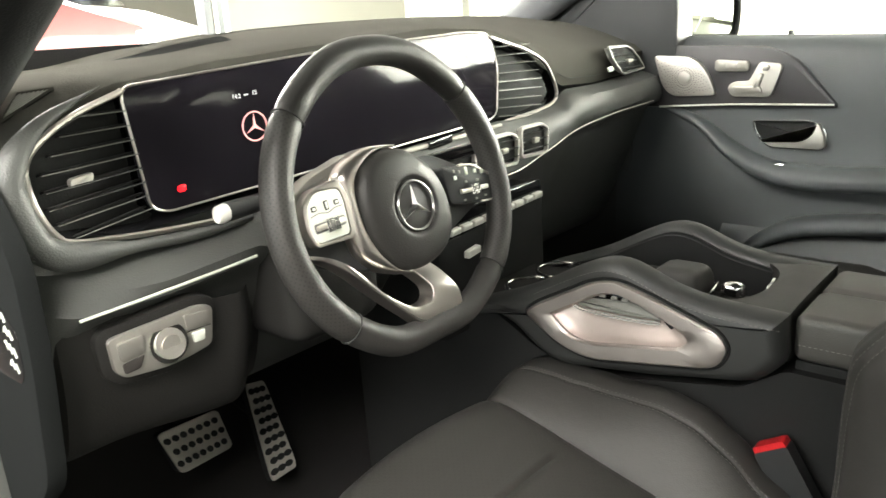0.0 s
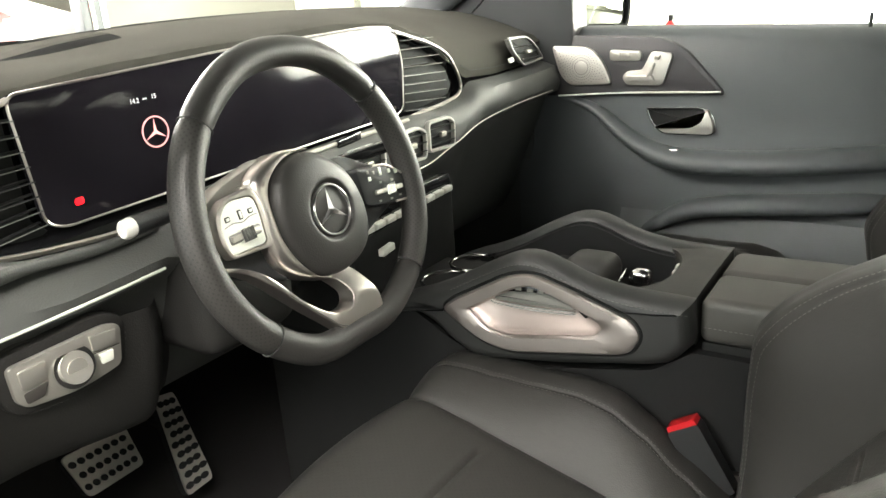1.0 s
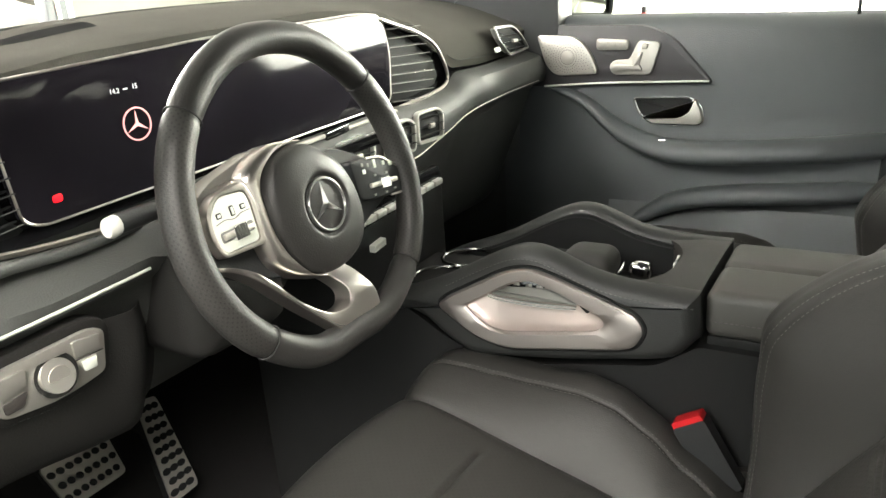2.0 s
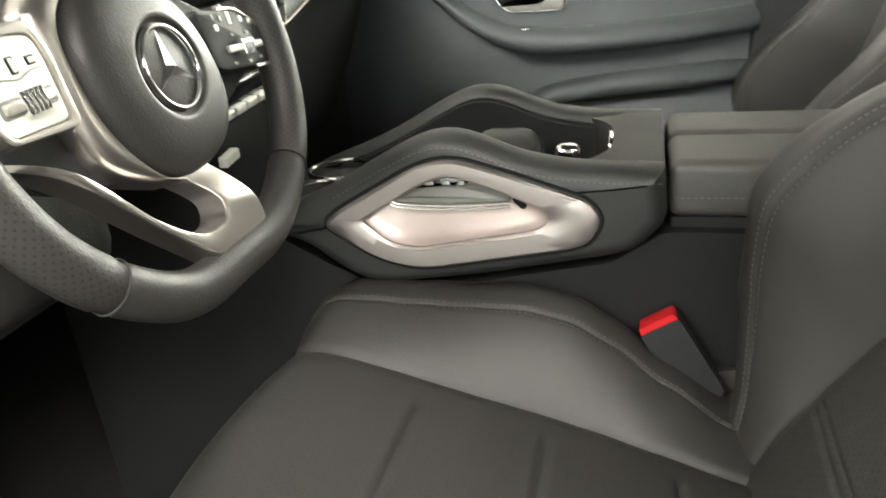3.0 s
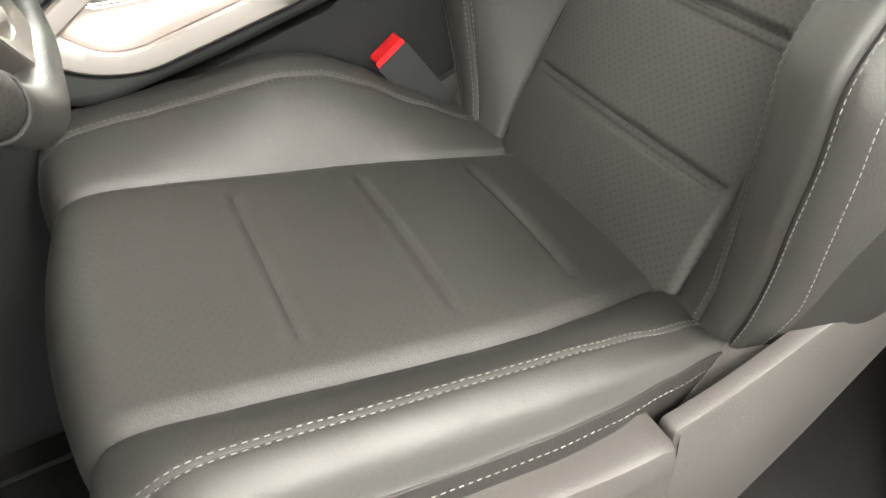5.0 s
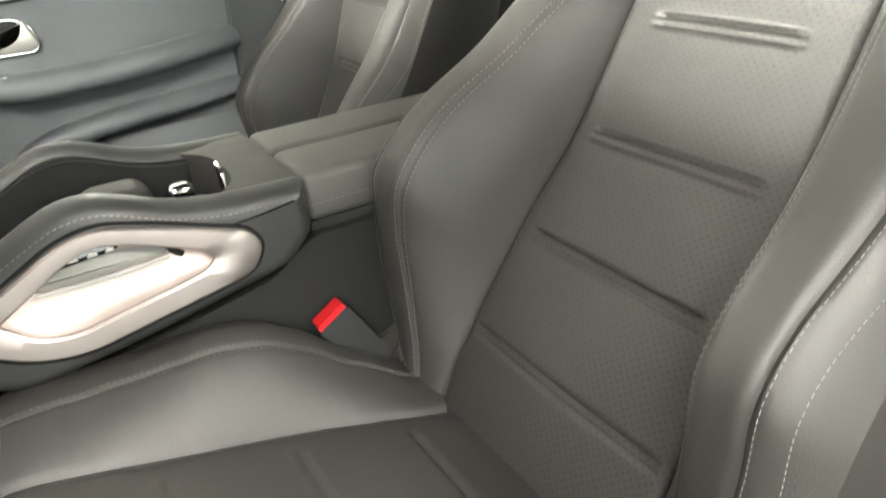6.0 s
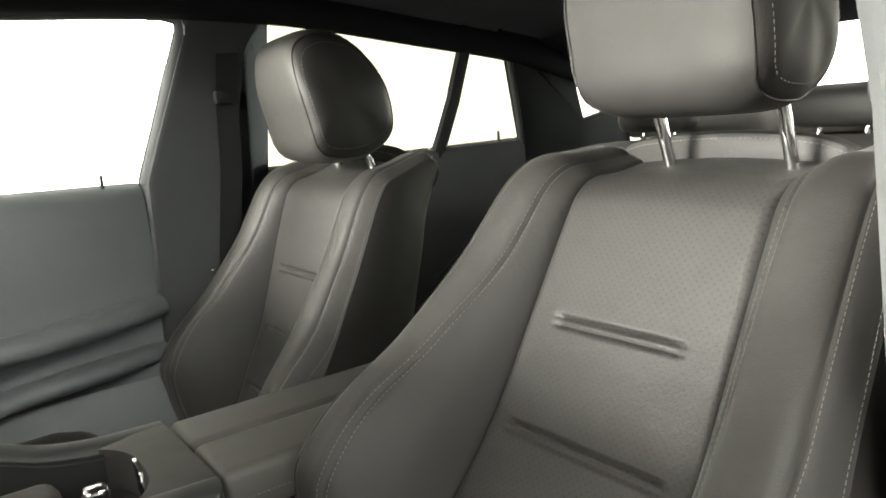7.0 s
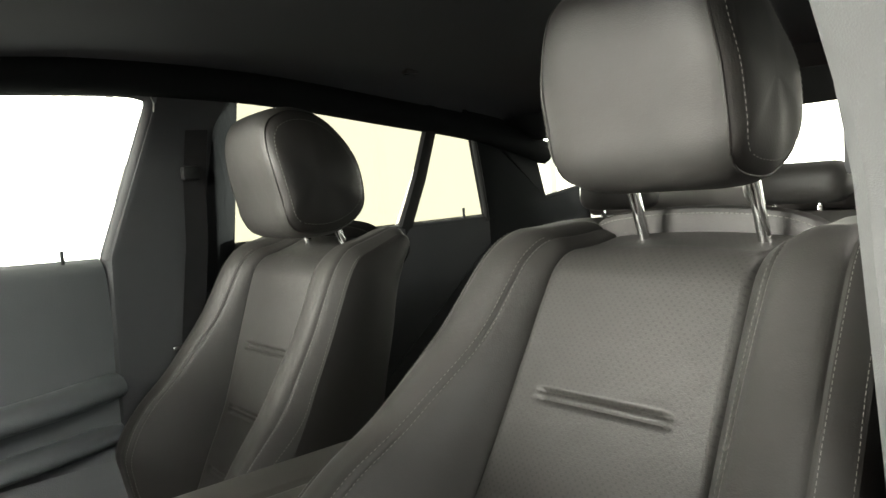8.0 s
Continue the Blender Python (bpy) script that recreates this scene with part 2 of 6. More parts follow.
def inset(pts, d):
    """A closed 2D outline moved inwards by d."""
    m = len(pts)
    area = sum(pts[i - 1][0] * pts[i][1] - pts[i][0] * pts[i - 1][1] for i in range(m))
    s = 1 if area > 0 else -1
    out = []
    for i in range(m):
        e1 = (Vector(pts[i]) - Vector(pts[i - 1])).normalized()
        e2 = (Vector(pts[(i + 1) % m]) - Vector(pts[i])).normalized()
        nn = Vector((-(e1.y + e2.y), e1.x + e2.x))
        nn = nn.normalized() if nn.length > 1e-6 else Vector((-e1.y, e1.x))
        out.append(Vector(pts[i]) + nn * d * s)
    return out


def loft(rows, ring=False, caps=False, bm=None):
    bm = bm or bmesh.new()
    vs = [[bm.verts.new(p) for p in row] for row in rows]
    for ra, rb in zip(vs, vs[1:]):
        m = len(ra)
        for i in range(m if ring else m - 1):
            j = (i + 1) % m
            bm.faces.new((ra[i], ra[j], rb[j], rb[i]))
    if caps:
        bm.faces.new(list(reversed(vs[0])))
        bm.faces.new(vs[-1])
    return bm


def tube(pts, r, seg=8, closed=False, bm=None, flat=1.0, side=None):
    """A bar swept along pts; flat squeezes it along the direction side."""
    pts = [Vector(p) for p in pts]
    m = len(pts)
    rows = []
    ref = Vector(side) if side else Vector((0.123, 0.37, 0.92))
    for i, p in enumerate(pts):
        a = pts[i - 1] if closed or i else p
        b = pts[(i + 1) % m] if closed or i + 1 < m else p
        t = (b - a).normalized()
        u = (ref - t * ref.dot(t)).normalized()
        v = t.cross(u)
        rad = r(i / (m - 1)) if callable(r) else r
        rows.append([p + (u * math.cos(k) * flat + v * math.sin(k)) * rad for k in (2 * math.pi * j / seg for j in range(seg))])
    if closed:
        rows.append(rows[0])
        bm = loft(rows, True, False, bm)
        bmesh.ops.remove_doubles(bm, verts=bm.verts, dist=1e-6)
        return bm
    return loft(rows, True, True, bm)


def plate(outline, put, thick, edge=0.0015, bm=None, base=0.0):
    """A solid plate: 2D outline, put(a, b, h) gives the place of a point h above the plane."""
    inner = inset(outline, edge)
    inner2 = inset(outline, edge * 0.3)
    rows = [
        [put(p[0], p[1], base) for p in outline],
        [put(p[0], p[1], base + thick - edge) for p in outline],
        [put(p[0], p[1], base + thick - edge * 0.3) for p in inner2],
        [put(p[0], p[1], base + thick) for p in inner],
    ]
    return loft(rows, True, True, bm)


def bezel(outer, inner, put, thick, depth=0.0, bm=None, base=0.0):
    """A ring between two outlines of equal count; its inner wall goes depth below the plane."""
    mid = [Vector(a).lerp(Vector(b), 0.5) for a, b in zip(outer, inner)]
    o2 = [Vector(a).lerp(Vector(b), 0.12) for a, b in zip(outer, inner)]
    i2 = [Vector(a).lerp(Vector(b), 0.88) for a, b in zip(outer, inner)]
    rows = [
        [put(p[0], p[1], base) for p in outer],
        [put(p[0], p[1], base + thick * 0.6) for p in outer],
        [put(p[0], p[1], base + thick * 0.95) for p in o2],
        [put(p[0], p[1], base + thick) for p in mid],
        [put(p[0], p[1], base + thick * 0.95) for p in i2],
        [put(p[0], p[1], base + thick * 0.6) for p in inner],
        [put(p[0], p[1], base - depth) for p in inner],
    ]
    bm = bm or bmesh.new()
    return loft(rows, True, False, bm)


def box(x0, x1, y0, y1, z0, z1, r=0.0, bm=None, seg=2):
    own = bmesh.new()
    bmesh.ops.create_cube(own, size=1.0)
    for v in own.verts:
        v.co = Vector(((x0 + x1) / 2 + v.co.x * (x1 - x0), (y0 + y1) / 2 + v.co.y * (y1 - y0), (z0 + z1) / 2 + v.co.z * (z1 - z0)))
    if r:
        bmesh.ops.bevel(own, geom=own.edges[:], offset=r, segments=seg, profile=0.5, affect="EDGES")
    if bm is None:
        return own
    me = bpy.data.meshes.new("tmp")
    own.to_mesh(me)
    own.free()
    bm.from_mesh(me)
    bpy.data.meshes.remove(me)
    return bm


def cyl(a, b, r, seg=16, bm=None, r2=None):
    a, b = Vector(a), Vector(b)
    return tube([a, a.lerp(b, 0.02), a.lerp(b, 0.98), b], lambda t: (r if t < 0.5 else (r2 or r)) * (0.9 if t in (0, 1) else 1), seg, False, bm)


def stitches(pts, normals, length, gap, r, bm=None):
    """Short threads lying along a curve."""
    bm = bm or bmesh.new()
    d = 0.0
    step = length + gap
    acc = 0.0
    for i in range(len(pts) - 1):
        a, b = Vector(pts[i]), Vector(pts[i + 1])
        seg = (b - a).length
        while acc < seg:
            p = a.lerp(b, acc / seg)
            t = (b - a).normalized()
            nn = Vector(normals[i])
            side = t.cross(nn).normalized() * r
            lift = nn.normalized() * r * 0.9
            e0, e1 = p - t * length / 2, p + t * length / 2
            vs = [bm.verts.new(q) for q in (e0 - side, e0 + side, e1 + side, e1 - side, p - t * length * 0.3 + lift, p + t * length * 0.3 + lift)]
            bm.faces.new((vs[0], vs[1], vs[4]))
            bm.faces.new((vs[1], vs[2], vs[5], vs[4]))
            bm.faces.new((vs[2], vs[3], vs[5]))
            bm.faces.new((vs[3], vs[0], vs[4], vs[5]))
            acc += step
        acc -= seg
    return bm

# ---- the car's shell ----
floor_bm = box(-0.74, 0.74, -2.1, 0.75, -0.06, 0.0, 0.01)
tagged(part("floor", floor_bm, CARPET), "black carpeted car floor", "floor", kind="structure")
mat_thing = thing("floor_mat", "black carpet floor mat with a bound edge in the driver's footwell", "mat")
fm = [rounded([(-0.60, -0.02), (-0.16, -0.02), (-0.16, 0.40), (-0.24, 0.52), (-0.60, 0.52)], 0.04)][0]
part("mat_top", plate(fm, lambda a, b, h: (a, b, h), 0.010, 0.003), CARPET, mat_thing)
part("binding", tube([(p[0], p[1], 0.008) for p in fm], 0.005, 6, True), RUBBER, mat_thing)
# bulkhead and footwell
fw = [[(x, y, z) for x in (-0.74, -0.3, 0.1, 0.74)] for y, z in ((0.36, 0.0), (0.50, 0.02), (0.62, 0.12), (0.70, 0.30), (0.735, 0.62), (0.74, 0.87))]
tagged(part("wall_bulkhead", loft(fw), CARPET), "black carpeted footwell bulkhead", "bulkhead", kind="structure")

for s_, nm in ((-1, "kick_panel_left"), (1, "kick_panel_right")):
    tagged(part(nm, box(s_ * 0.76 if s_ < 0 else 0.70, s_ * 0.70 if s_ < 0 else 0.78, 0.28, 0.76, -0.05, 0.84, 0.01), DASH), "black footwell kick panel", "trim", kind="structure")

# headliner
rows = []
for y, zc, zs in ((0.02, 1.16, 1.09), (-0.15, 1.19, 1.11), (-0.45, 1.21, 1.125), (-0.8, 1.215, 1.115), (-1.15, 1.20, 1.075), (-1.5, 1.16, 1.02), (-1.75, 1.09, 0.98)):
    rows.append([(0.72 * math.sin(k), y, zs + (zc - zs) * max(0.0, math.cos(k)) ** 0.7) for k in [radians(-90 + 180 * i / 24) for i in range(25)]])
roof = part("ceiling", loft(rows + [[(p[0], p[1], p[2] + 0.03) for p in r] for r in reversed(rows)]), ROOFLINING)
tagged(roof, "dark cloth headliner of the car roof", "headliner", kind="structure")
outer_roof = [[(p[0] * 1.08, p[1] * 1.02, p[2] + 0.035) for p in r] for r in rows]
tagged(part("roof_skin", loft(outer_roof), CAR_WHITE), "outer roof skin of the car", "roof", kind="structure")


# Unidentified bright spots on the headliner, drawn as a small added fitting.
hook = thing("headliner_fitting", "small dark fitting with a chrome edge on the headliner", "hook", (0.598, -1.19, 1.150))
part("base", box(-0.012, 0.012, -0.018, 0.018, -0.004, 0.010, 0.003), PLASTIC, hook)
part("edge", box(-0.010, 0.010, -0.020, 0.020, -0.0065, -0.0045, 0.0008), CHROME, hook)


def slab(name, yz, x0, x1, mat, label, category, r=0.012, kind="structure", parent=None):
    """A panel across the car's side: outline in y and z, from x0 (inside) to x1."""
    s = 1 if x1 > x0 else -1
    bm = plate(rounded(yz, r), lambda a, b, h: (x1 - s * h, a, b), abs(x1 - x0), 0.012)
    return tagged(part(name, bm, mat, parent), label, category, kind=kind)


# right side pillars and rear door, their shade put into darker trim colours
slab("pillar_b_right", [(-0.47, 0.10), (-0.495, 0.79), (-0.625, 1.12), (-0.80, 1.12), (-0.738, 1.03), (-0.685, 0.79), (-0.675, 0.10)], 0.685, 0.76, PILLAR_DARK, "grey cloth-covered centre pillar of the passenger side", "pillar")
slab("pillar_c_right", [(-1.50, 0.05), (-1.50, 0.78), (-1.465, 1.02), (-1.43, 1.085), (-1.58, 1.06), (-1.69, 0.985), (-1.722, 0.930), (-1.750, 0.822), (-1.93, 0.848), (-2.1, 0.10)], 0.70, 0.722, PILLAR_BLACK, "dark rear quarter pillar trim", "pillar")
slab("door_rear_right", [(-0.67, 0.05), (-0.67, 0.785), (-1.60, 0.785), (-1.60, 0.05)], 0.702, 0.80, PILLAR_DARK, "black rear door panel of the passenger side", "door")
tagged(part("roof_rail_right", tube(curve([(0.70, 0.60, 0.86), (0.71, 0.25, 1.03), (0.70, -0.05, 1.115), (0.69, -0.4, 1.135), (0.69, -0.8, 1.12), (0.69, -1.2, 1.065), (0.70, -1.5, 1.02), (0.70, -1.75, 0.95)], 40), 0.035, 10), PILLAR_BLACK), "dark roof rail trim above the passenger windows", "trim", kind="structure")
tagged(part("roof_rail_left", tube(curve([(-0.73, -0.02, 1.12), (-0.71, -0.4, 1.14), (-0.70, -0.8, 1.12), (-0.70, -1.2, 1.07), (-0.70, -1.75, 0.95)], 30), 0.035, 10), ROOFLINING), "dark roof rail trim above the driver's opening", "trim", kind="structure")
divider = thing("window_divider", "black divider bar between rear door glass and quarter glass", "trim", kind="structure")
part("bar", tube([(0.715, -1.215, 0.76), (0.70, -1.27, 0.90), (0.69, -1.33, 1.08)], 0.022, 8, flat=0.6, side=(1, 0, 0)), RUBBER, divider)
part("rear_frame", tube([(0.705, -1.502, 0.77), (0.702, -1.485, 0.90), (0.70, -1.462, 1.04)], 0.008, 8), RUBBER, divider)

# front pillar, right, with the mirror triangle
slab("mirror_triangle_right", [(0.62, 0.70), (0.60, 0.90), (0.55, 0.93), (0.17, 1.07), (0.165, 0.80), (0.18, 0.70)], 0.685, 0.76, PLASTIC, "black mirror triangle at the front of the passenger window", "trim")
tagged(part("pillar_a_right", tube(curve([(0.66, 0.62, 0.83), (0.675, 0.42, 0.95), (0.69, 0.2, 1.05), (0.69, -0.05, 1.125)], 20), 0.045, 10), ROOFLINING), "dark cloth front pillar trim", "pillar", kind="structure")
# front pillar, left, beside the open door
tagged(part("pillar_a_left", tube(curve([(-0.715, 0.62, 0.705), (-0.717, 0.35, 0.818), (-0.726, 0.10, 0.923), (-0.734, -0.10, 1.008), (-0.742, -0.30, 1.115)], 24), 0.060, 12), RUBBER), "black front pillar trim with door seal", "pillar", kind="structure")

# left centre pillar next to the driver's seat
rows = []
for z, xi, yf in ((-0.05, -0.655, -0.580), (0.45, -0.646, -0.575), (0.66, -0.640, -0.568), (0.86, -0.630, -0.558), (0.92, -0.626, -0.545), (1.00, -0.616, -0.520), (1.15, -0.590, -0.47)):
    rows.append([(xi - 0.17, yf - 0.02, z), (xi - 0.05, yf + 0.004, z), (xi - 0.012, yf, z), (xi, yf - 0.012, z), (xi, yf - 0.20, z), (xi - 0.17, yf - 0.22, z)])
tagged(part("pillar_b_left", loft(rows, True, True), PILLAR), "grey centre pillar trim beside the driver's seat", "pillar", kind="structure")
slab("wall_left_rear", [(-0.72, -0.05), (-0.72, 0.785), (-1.9, 0.785), (-2.1, -0.05)], -0.70, -0.80, DASH, "black rear door panel of the driver's side", "wall")
slab("pillar_c_left", [(-1.45, 0.75), (-1.40, 1.07), (-1.58, 1.06), (-1.95, 0.80)], -0.69, -0.80, PILLAR, "dark rear quarter pillar trim", "pillar")
slab("sill_left", [(0.60, -0.10), (0.60, 0.06), (-0.70, 0.06), (-0.70, -0.10)], -0.69, -0.84, PLASTIC, "black door sill trim of the driver's opening", "trim")

# seat belt on the left pillar
belt = thing("seat_belt", "dark webbing seat belt hanging at the grey centre pillar", "seat belt")
web = ((-0.6465, -0.600, 0.15), (-0.6385, -0.602, 0.50), (-0.6295, -0.606, 0.75), (-0.6205, -0.612, 0.88), (-0.606, -0.625, 1.02))
part("webbing", loft([[(x, y - 0.046 * j, z) for j in (0, 1)] for x, y, z in web] + [[(x + 0.0018, y - 0.046 * j, z) for j in (0, 1)] for x, y, z in reversed(web)]), WEB, belt)
part("guide", box(-0.634, -0.610, -0.665, -0.600, 0.86, 0.90, 0.008), PLASTIC, belt)
# latch tongue resting on the webbing
tongue_d, tongue_u = Vector((-0.64, -0.72, -0.26)).normalized(), Vector((-0.20, -0.17, 0.965))
tongue_n = tongue_d.cross(tongue_u).normalized()
tongue_at = lambda a, b, h: Vector((-0.590, -0.555, 0.561)) + tongue_d * a + tongue_u * b + tongue_n * h
tongue = part("tongue", plate(rounded([(0.0, -0.008), (0.058, -0.010), (0.058, 0.010), (0.0, 0.008)], 0.003), tongue_at, 0.003, 0.0008), STEEL, belt, "bright steel latch tongue")
part("slot", plate(rounded([(0.007, -0.0045), (0.022, -0.0045), (0.022, 0.0045), (0.007, 0.0045)], 0.002), lambda a, b, h: tongue_at(a, b, h + 0.0026), 0.0008, 0.0002), VOID, tongue)
part("grip", plate(rounded([(0.028, -0.013), (0.072, -0.016), (0.072, 0.016), (0.028, 0.013)], 0.006), lambda a, b, h: tongue_at(a, b, h - 0.004), 0.012, 0.003), PLASTIC, tongue, "black tongue grip")
part("tongue", box(-0.640, -0.622, -0.595, -0.560, 0.585, 0.605, 0.004), CHROME, belt, "chrome belt tongue")
part("upper_anchor", box(-0.625, -0.600, -0.65, -0.60, 0.99, 1.05, 0.008), PLASTIC, belt)


belt_r = thing("seat_belt", "dark webbing seat belt on the passenger centre pillar", "seat belt")
web = ((0.668, -0.600, 0.30), (0.668, -0.605, 0.58), (0.672, -0.640, 0.80), (0.676, -0.650, 0.93), (0.676, -0.665, 1.03))
part("webbing", loft([[(x, y - 0.046 * j, z) for j in (0, 1)] for x, y, z in web] + [[(x + 0.0018, y - 0.046 * j, z) for j in (0, 1)] for x, y, z in reversed(web)]), WEB, belt_r)
part("guide", box(0.664, 0.686, -0.686, -0.646, 0.928, 0.958, 0.008), RUBBER, belt_r)
part("tongue", box(0.655, 0.666, -0.625, -0.585, 0.594, 0.602, 0.003), CHROME, belt_r, "chrome belt tongue")
part("tongue_grip", box(0.652, 0.668, -0.620, -0.592, 0.574, 0.584, 0.003), CHROME, belt_r)


def window(name, quad, label, glass=GLASS):
    a, b, c, d = [Vector(q) for q in quad]
    n = (b - a).cross(d - a).normalized() * 0.004
    bm = loft([[a, b, c, d], [a + n, b + n, c + n, d + n]], True, True)
    w = tagged(part(name, bm, glass), label, "window", kind="structure")
    w.visible_shadow = False
    return w


window("window_1", [(0.745, 0.17, 0.78), (0.745, -0.50, 0.78), (0.71, -0.62, 1.12), (0.71, 0.0, 1.10)], "clear front passenger door glass")
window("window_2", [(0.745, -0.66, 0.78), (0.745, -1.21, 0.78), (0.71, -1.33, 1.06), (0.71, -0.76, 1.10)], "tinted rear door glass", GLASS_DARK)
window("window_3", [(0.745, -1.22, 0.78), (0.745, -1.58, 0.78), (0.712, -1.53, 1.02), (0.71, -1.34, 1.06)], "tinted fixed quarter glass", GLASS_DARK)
window("window_4", [(-0.70, 0.74, 0.86), (0.70, 0.74, 0.86), (0.66, 0.03, 1.17), (-0.66, 0.03, 1.17)], "clear windscreen")

# tailgate with its sloping glass
tail = thing("tailgate", "dark tailgate frame round a sloping rear window", "tailgate", kind="structure")
part("lower_panel", box(-0.72, 0.72, -2.12, -2.0, 0.05, 0.755, 0.02), PLASTIC, tail)
part("ledge", box(-0.70, 0.70, -2.02, -1.93, 0.745, 0.815, 0.015), PLASTIC_GREY, tail)
part("upper_frame", loft([[(x, -1.60 + 0.02 * abs(x), 1.05) for x in (-0.7, 0, 0.7)], [(x, -1.68, 0.985) for x in (-0.7, 0, 0.7)], [(x, -1.72, 0.99) for x in (-0.7, 0, 0.7)], [(x, -1.68, 1.12) for x in (-0.7, 0, 0.7)]]), PLASTIC, tail)
window("window_5", [(-0.68, -1.97, 0.80), (0.68, -1.97, 0.80), (0.67, -1.68, 0.99), (-0.67, -1.68, 0.99)], "clear sloping rear window")

# ---- front passenger door panel ----
door = thing("door_1", "black closed passenger door with silver trim and window sill", "door", kind="structure")
zx = [(0.80, 0.745), (0.793, 0.727), (0.782, 0.716), (0.77, 0.708), (0.74, 0.703), (0.66, 0.700), (0.60, 0.708), (0.55, 0.706), (0.50, 0.70), (0.40, 0.695), (0.20, 0.69), (0.03, 0.70), (0.03, 0.79), (0.78, 0.79), (0.80, 0.765)]
rows = [[(x, y, z + 0.012 * (y - (-0.13)) / 0.37 * (1 if z > 0.7 else 0)) for z, x in zx] for y in [0.32 - 0.81 * i / 30 for i in range(31)]]
part("panel", loft(rows, True, True), DOORSKIN, door)
frame_line = curve([(0.705, -0.498, 0.775), (0.702, -0.545, 0.90), (0.700, -0.598, 1.04), (0.699, -0.607, 1.085), (0.698, -0.585, 1.110), (0.698, -0.50, 1.118), (0.70, -0.2, 1.115)], 40)
part("window_frame", tube([p + Vector((0, -0.010, 0.004)) for p in frame_line], 0.024, 12, flat=0.45, side=(1, 0, 0)), PILLAR, door, "grey window frame strip")
part("frame_line", tube([p + Vector((-0.010, -0.004, 0.002)) for p in frame_line[:30]], 0.0016, 6), PALE_KEY, door)
on_door = lambda X: (lambda a, b, h: (X - h, a, b))
trim_outline = rounded([(0.30, 0.797), (-0.03, 0.784), (-0.085, 0.757), (-0.164, 0.668), (-0.164, 0.660), (0.30, 0.655)], [0.01, 0.05, 0.05, 0.005, 0.005, 0.01], 6)
part("trim_panel", plate(trim_outline, on_door(0.704), 0.014, 0.004), GLOSS, door, "dark glossy wood-look trim panel").data.materials[0] = material("dark_trim_wood", (0.040, 0.038, 0.041), 0.45, 0, 0.15, 300, 0.2, 0.1, 0.5, (6, 1, 9))
part("trim_strip", tube(curve([(0.686, 0.205, 0.6575), (0.685, 0.04, 0.6650), (0.685, -0.161, 0.6668)], 20), 0.0022, 8), PALE_KEY, door, "thin chrome trim strip")
# armrest and map pocket
arm = curve([(0.705, 0.20, 0.655), (0.69, 0.115, 0.626), (0.675, 0.025, 0.563), (0.668, -0.07, 0.526), (0.667, -0.2, 0.522), (0.678, -0.36, 0.531), (0.712, -0.485, 0.540)], 40)
part("armrest", tube(arm, lambda t: 0.010 + 0.030 * min(1, t * 2.2), 14, flat=0.65, side=(0, 0, 1)), DOORSKIN, door, "padded armrest")
pocket = curve([(0.70, 0.06, 0.30), (0.68, -0.04, 0.372), (0.672, -0.11, 0.412), (0.670, -0.22, 0.432), (0.680, -0.36, 0.442), (0.712, -0.48, 0.447)], 30)
part("pocket", tube(pocket, lambda t: 0.018 + 0.014 * min(1, t * 3), 14, flat=0.7, side=(0, 0, 1)), DOORSKIN, door, "moulded door pocket lip")
part("pocket_panel", loft([[(x, y, z) for y in (0.05, -0.1, -0.3, -0.48)] for x, z in ((0.685, 0.40), (0.665, 0.36), (0.662, 0.2), (0.68, 0.05))]), DOORSKIN, door)
# speaker, memory keys, seat adjuster
sp = rounded([(0.220, 0.772), (0.128, 0.767), (0.096, 0.738), (0.074, 0.684), (0.176, 0.681), (0.20, 0.705)], [0.012, 0.03, 0.03, 0.014, 0.03, 0.03], 5)
speaker = part("speaker_grille", plate(sp, on_door(0.690), 0.010, 0.004), SPEAKER, door, "silver perforated loudspeaker grille")
holes = bmesh.new()
for i in range(11):
    for k in range(34):
        ang = 2 * math.pi * (k + 0.5 * (i % 2)) / 34
        rr = 0.016 + 0.0058 * i
        a, b = 0.146 + rr * math.cos(ang) * 1.0, 0.722 + rr * math.sin(ang)
        inside = False
        q = inset(sp, 0.006)
        for n in range(len(q)):
            p1, p2 = q[n - 1], q[n]
            if (p1[1] > b) != (p2[1] > b) and a < (p2[0] - p1[0]) * (b - p1[1]) / (p2[1] - p1[1]) + p1[0]:
                inside = not inside
        if inside:
            plate([(a + 0.0009 * math.cos(c), b + 0.0009 * math.sin(c)) for c in (0, 1.05, 2.09, 3.14, 4.19, 5.24)], on_door(0.6802), 0.0005, 0.0001, holes)
tagged(part("hole_pattern", holes, SEAM, speaker), kind="stuff")
part("speaker_cap", plate([(0.146 + 0.013 * math.cos(k), 0.722 + 0.013 * math.sin(k)) for k in [2 * math.pi * i / 24 for i in range(24)]], on_door(0.680), 0.002, 0.001), SPEAKER, speaker)
memory = part("memory_keys", plate(rounded([(0.080, 0.760), (0.008, 0.755), (0.008, 0.734), (0.080, 0.735)], 0.009, 5), on_door(0.690), 0.008, 0.002), SILVER_PAINT, door, "silver memory key bar")
for k in range(3):
    part("memory_key", plate(rounded([(0.074 - k * 0.022, 0.754), (0.056 - k * 0.022, 0.7535), (0.056 - k * 0.022, 0.740), (0.074 - k * 0.022, 0.7405)], 0.003), on_door(0.6822), 0.0015, 0.0008), SILVER_PAINT, memory)
adj = rounded([(-0.014, 0.754), (-0.062, 0.748), (-0.040, 0.681), (0.042, 0.682), (0.052, 0.700), (0.040, 0.713), (0.006, 0.714)], [0.008, 0.012, 0.012, 0.015, 0.012, 0.012, 0.008], 5)
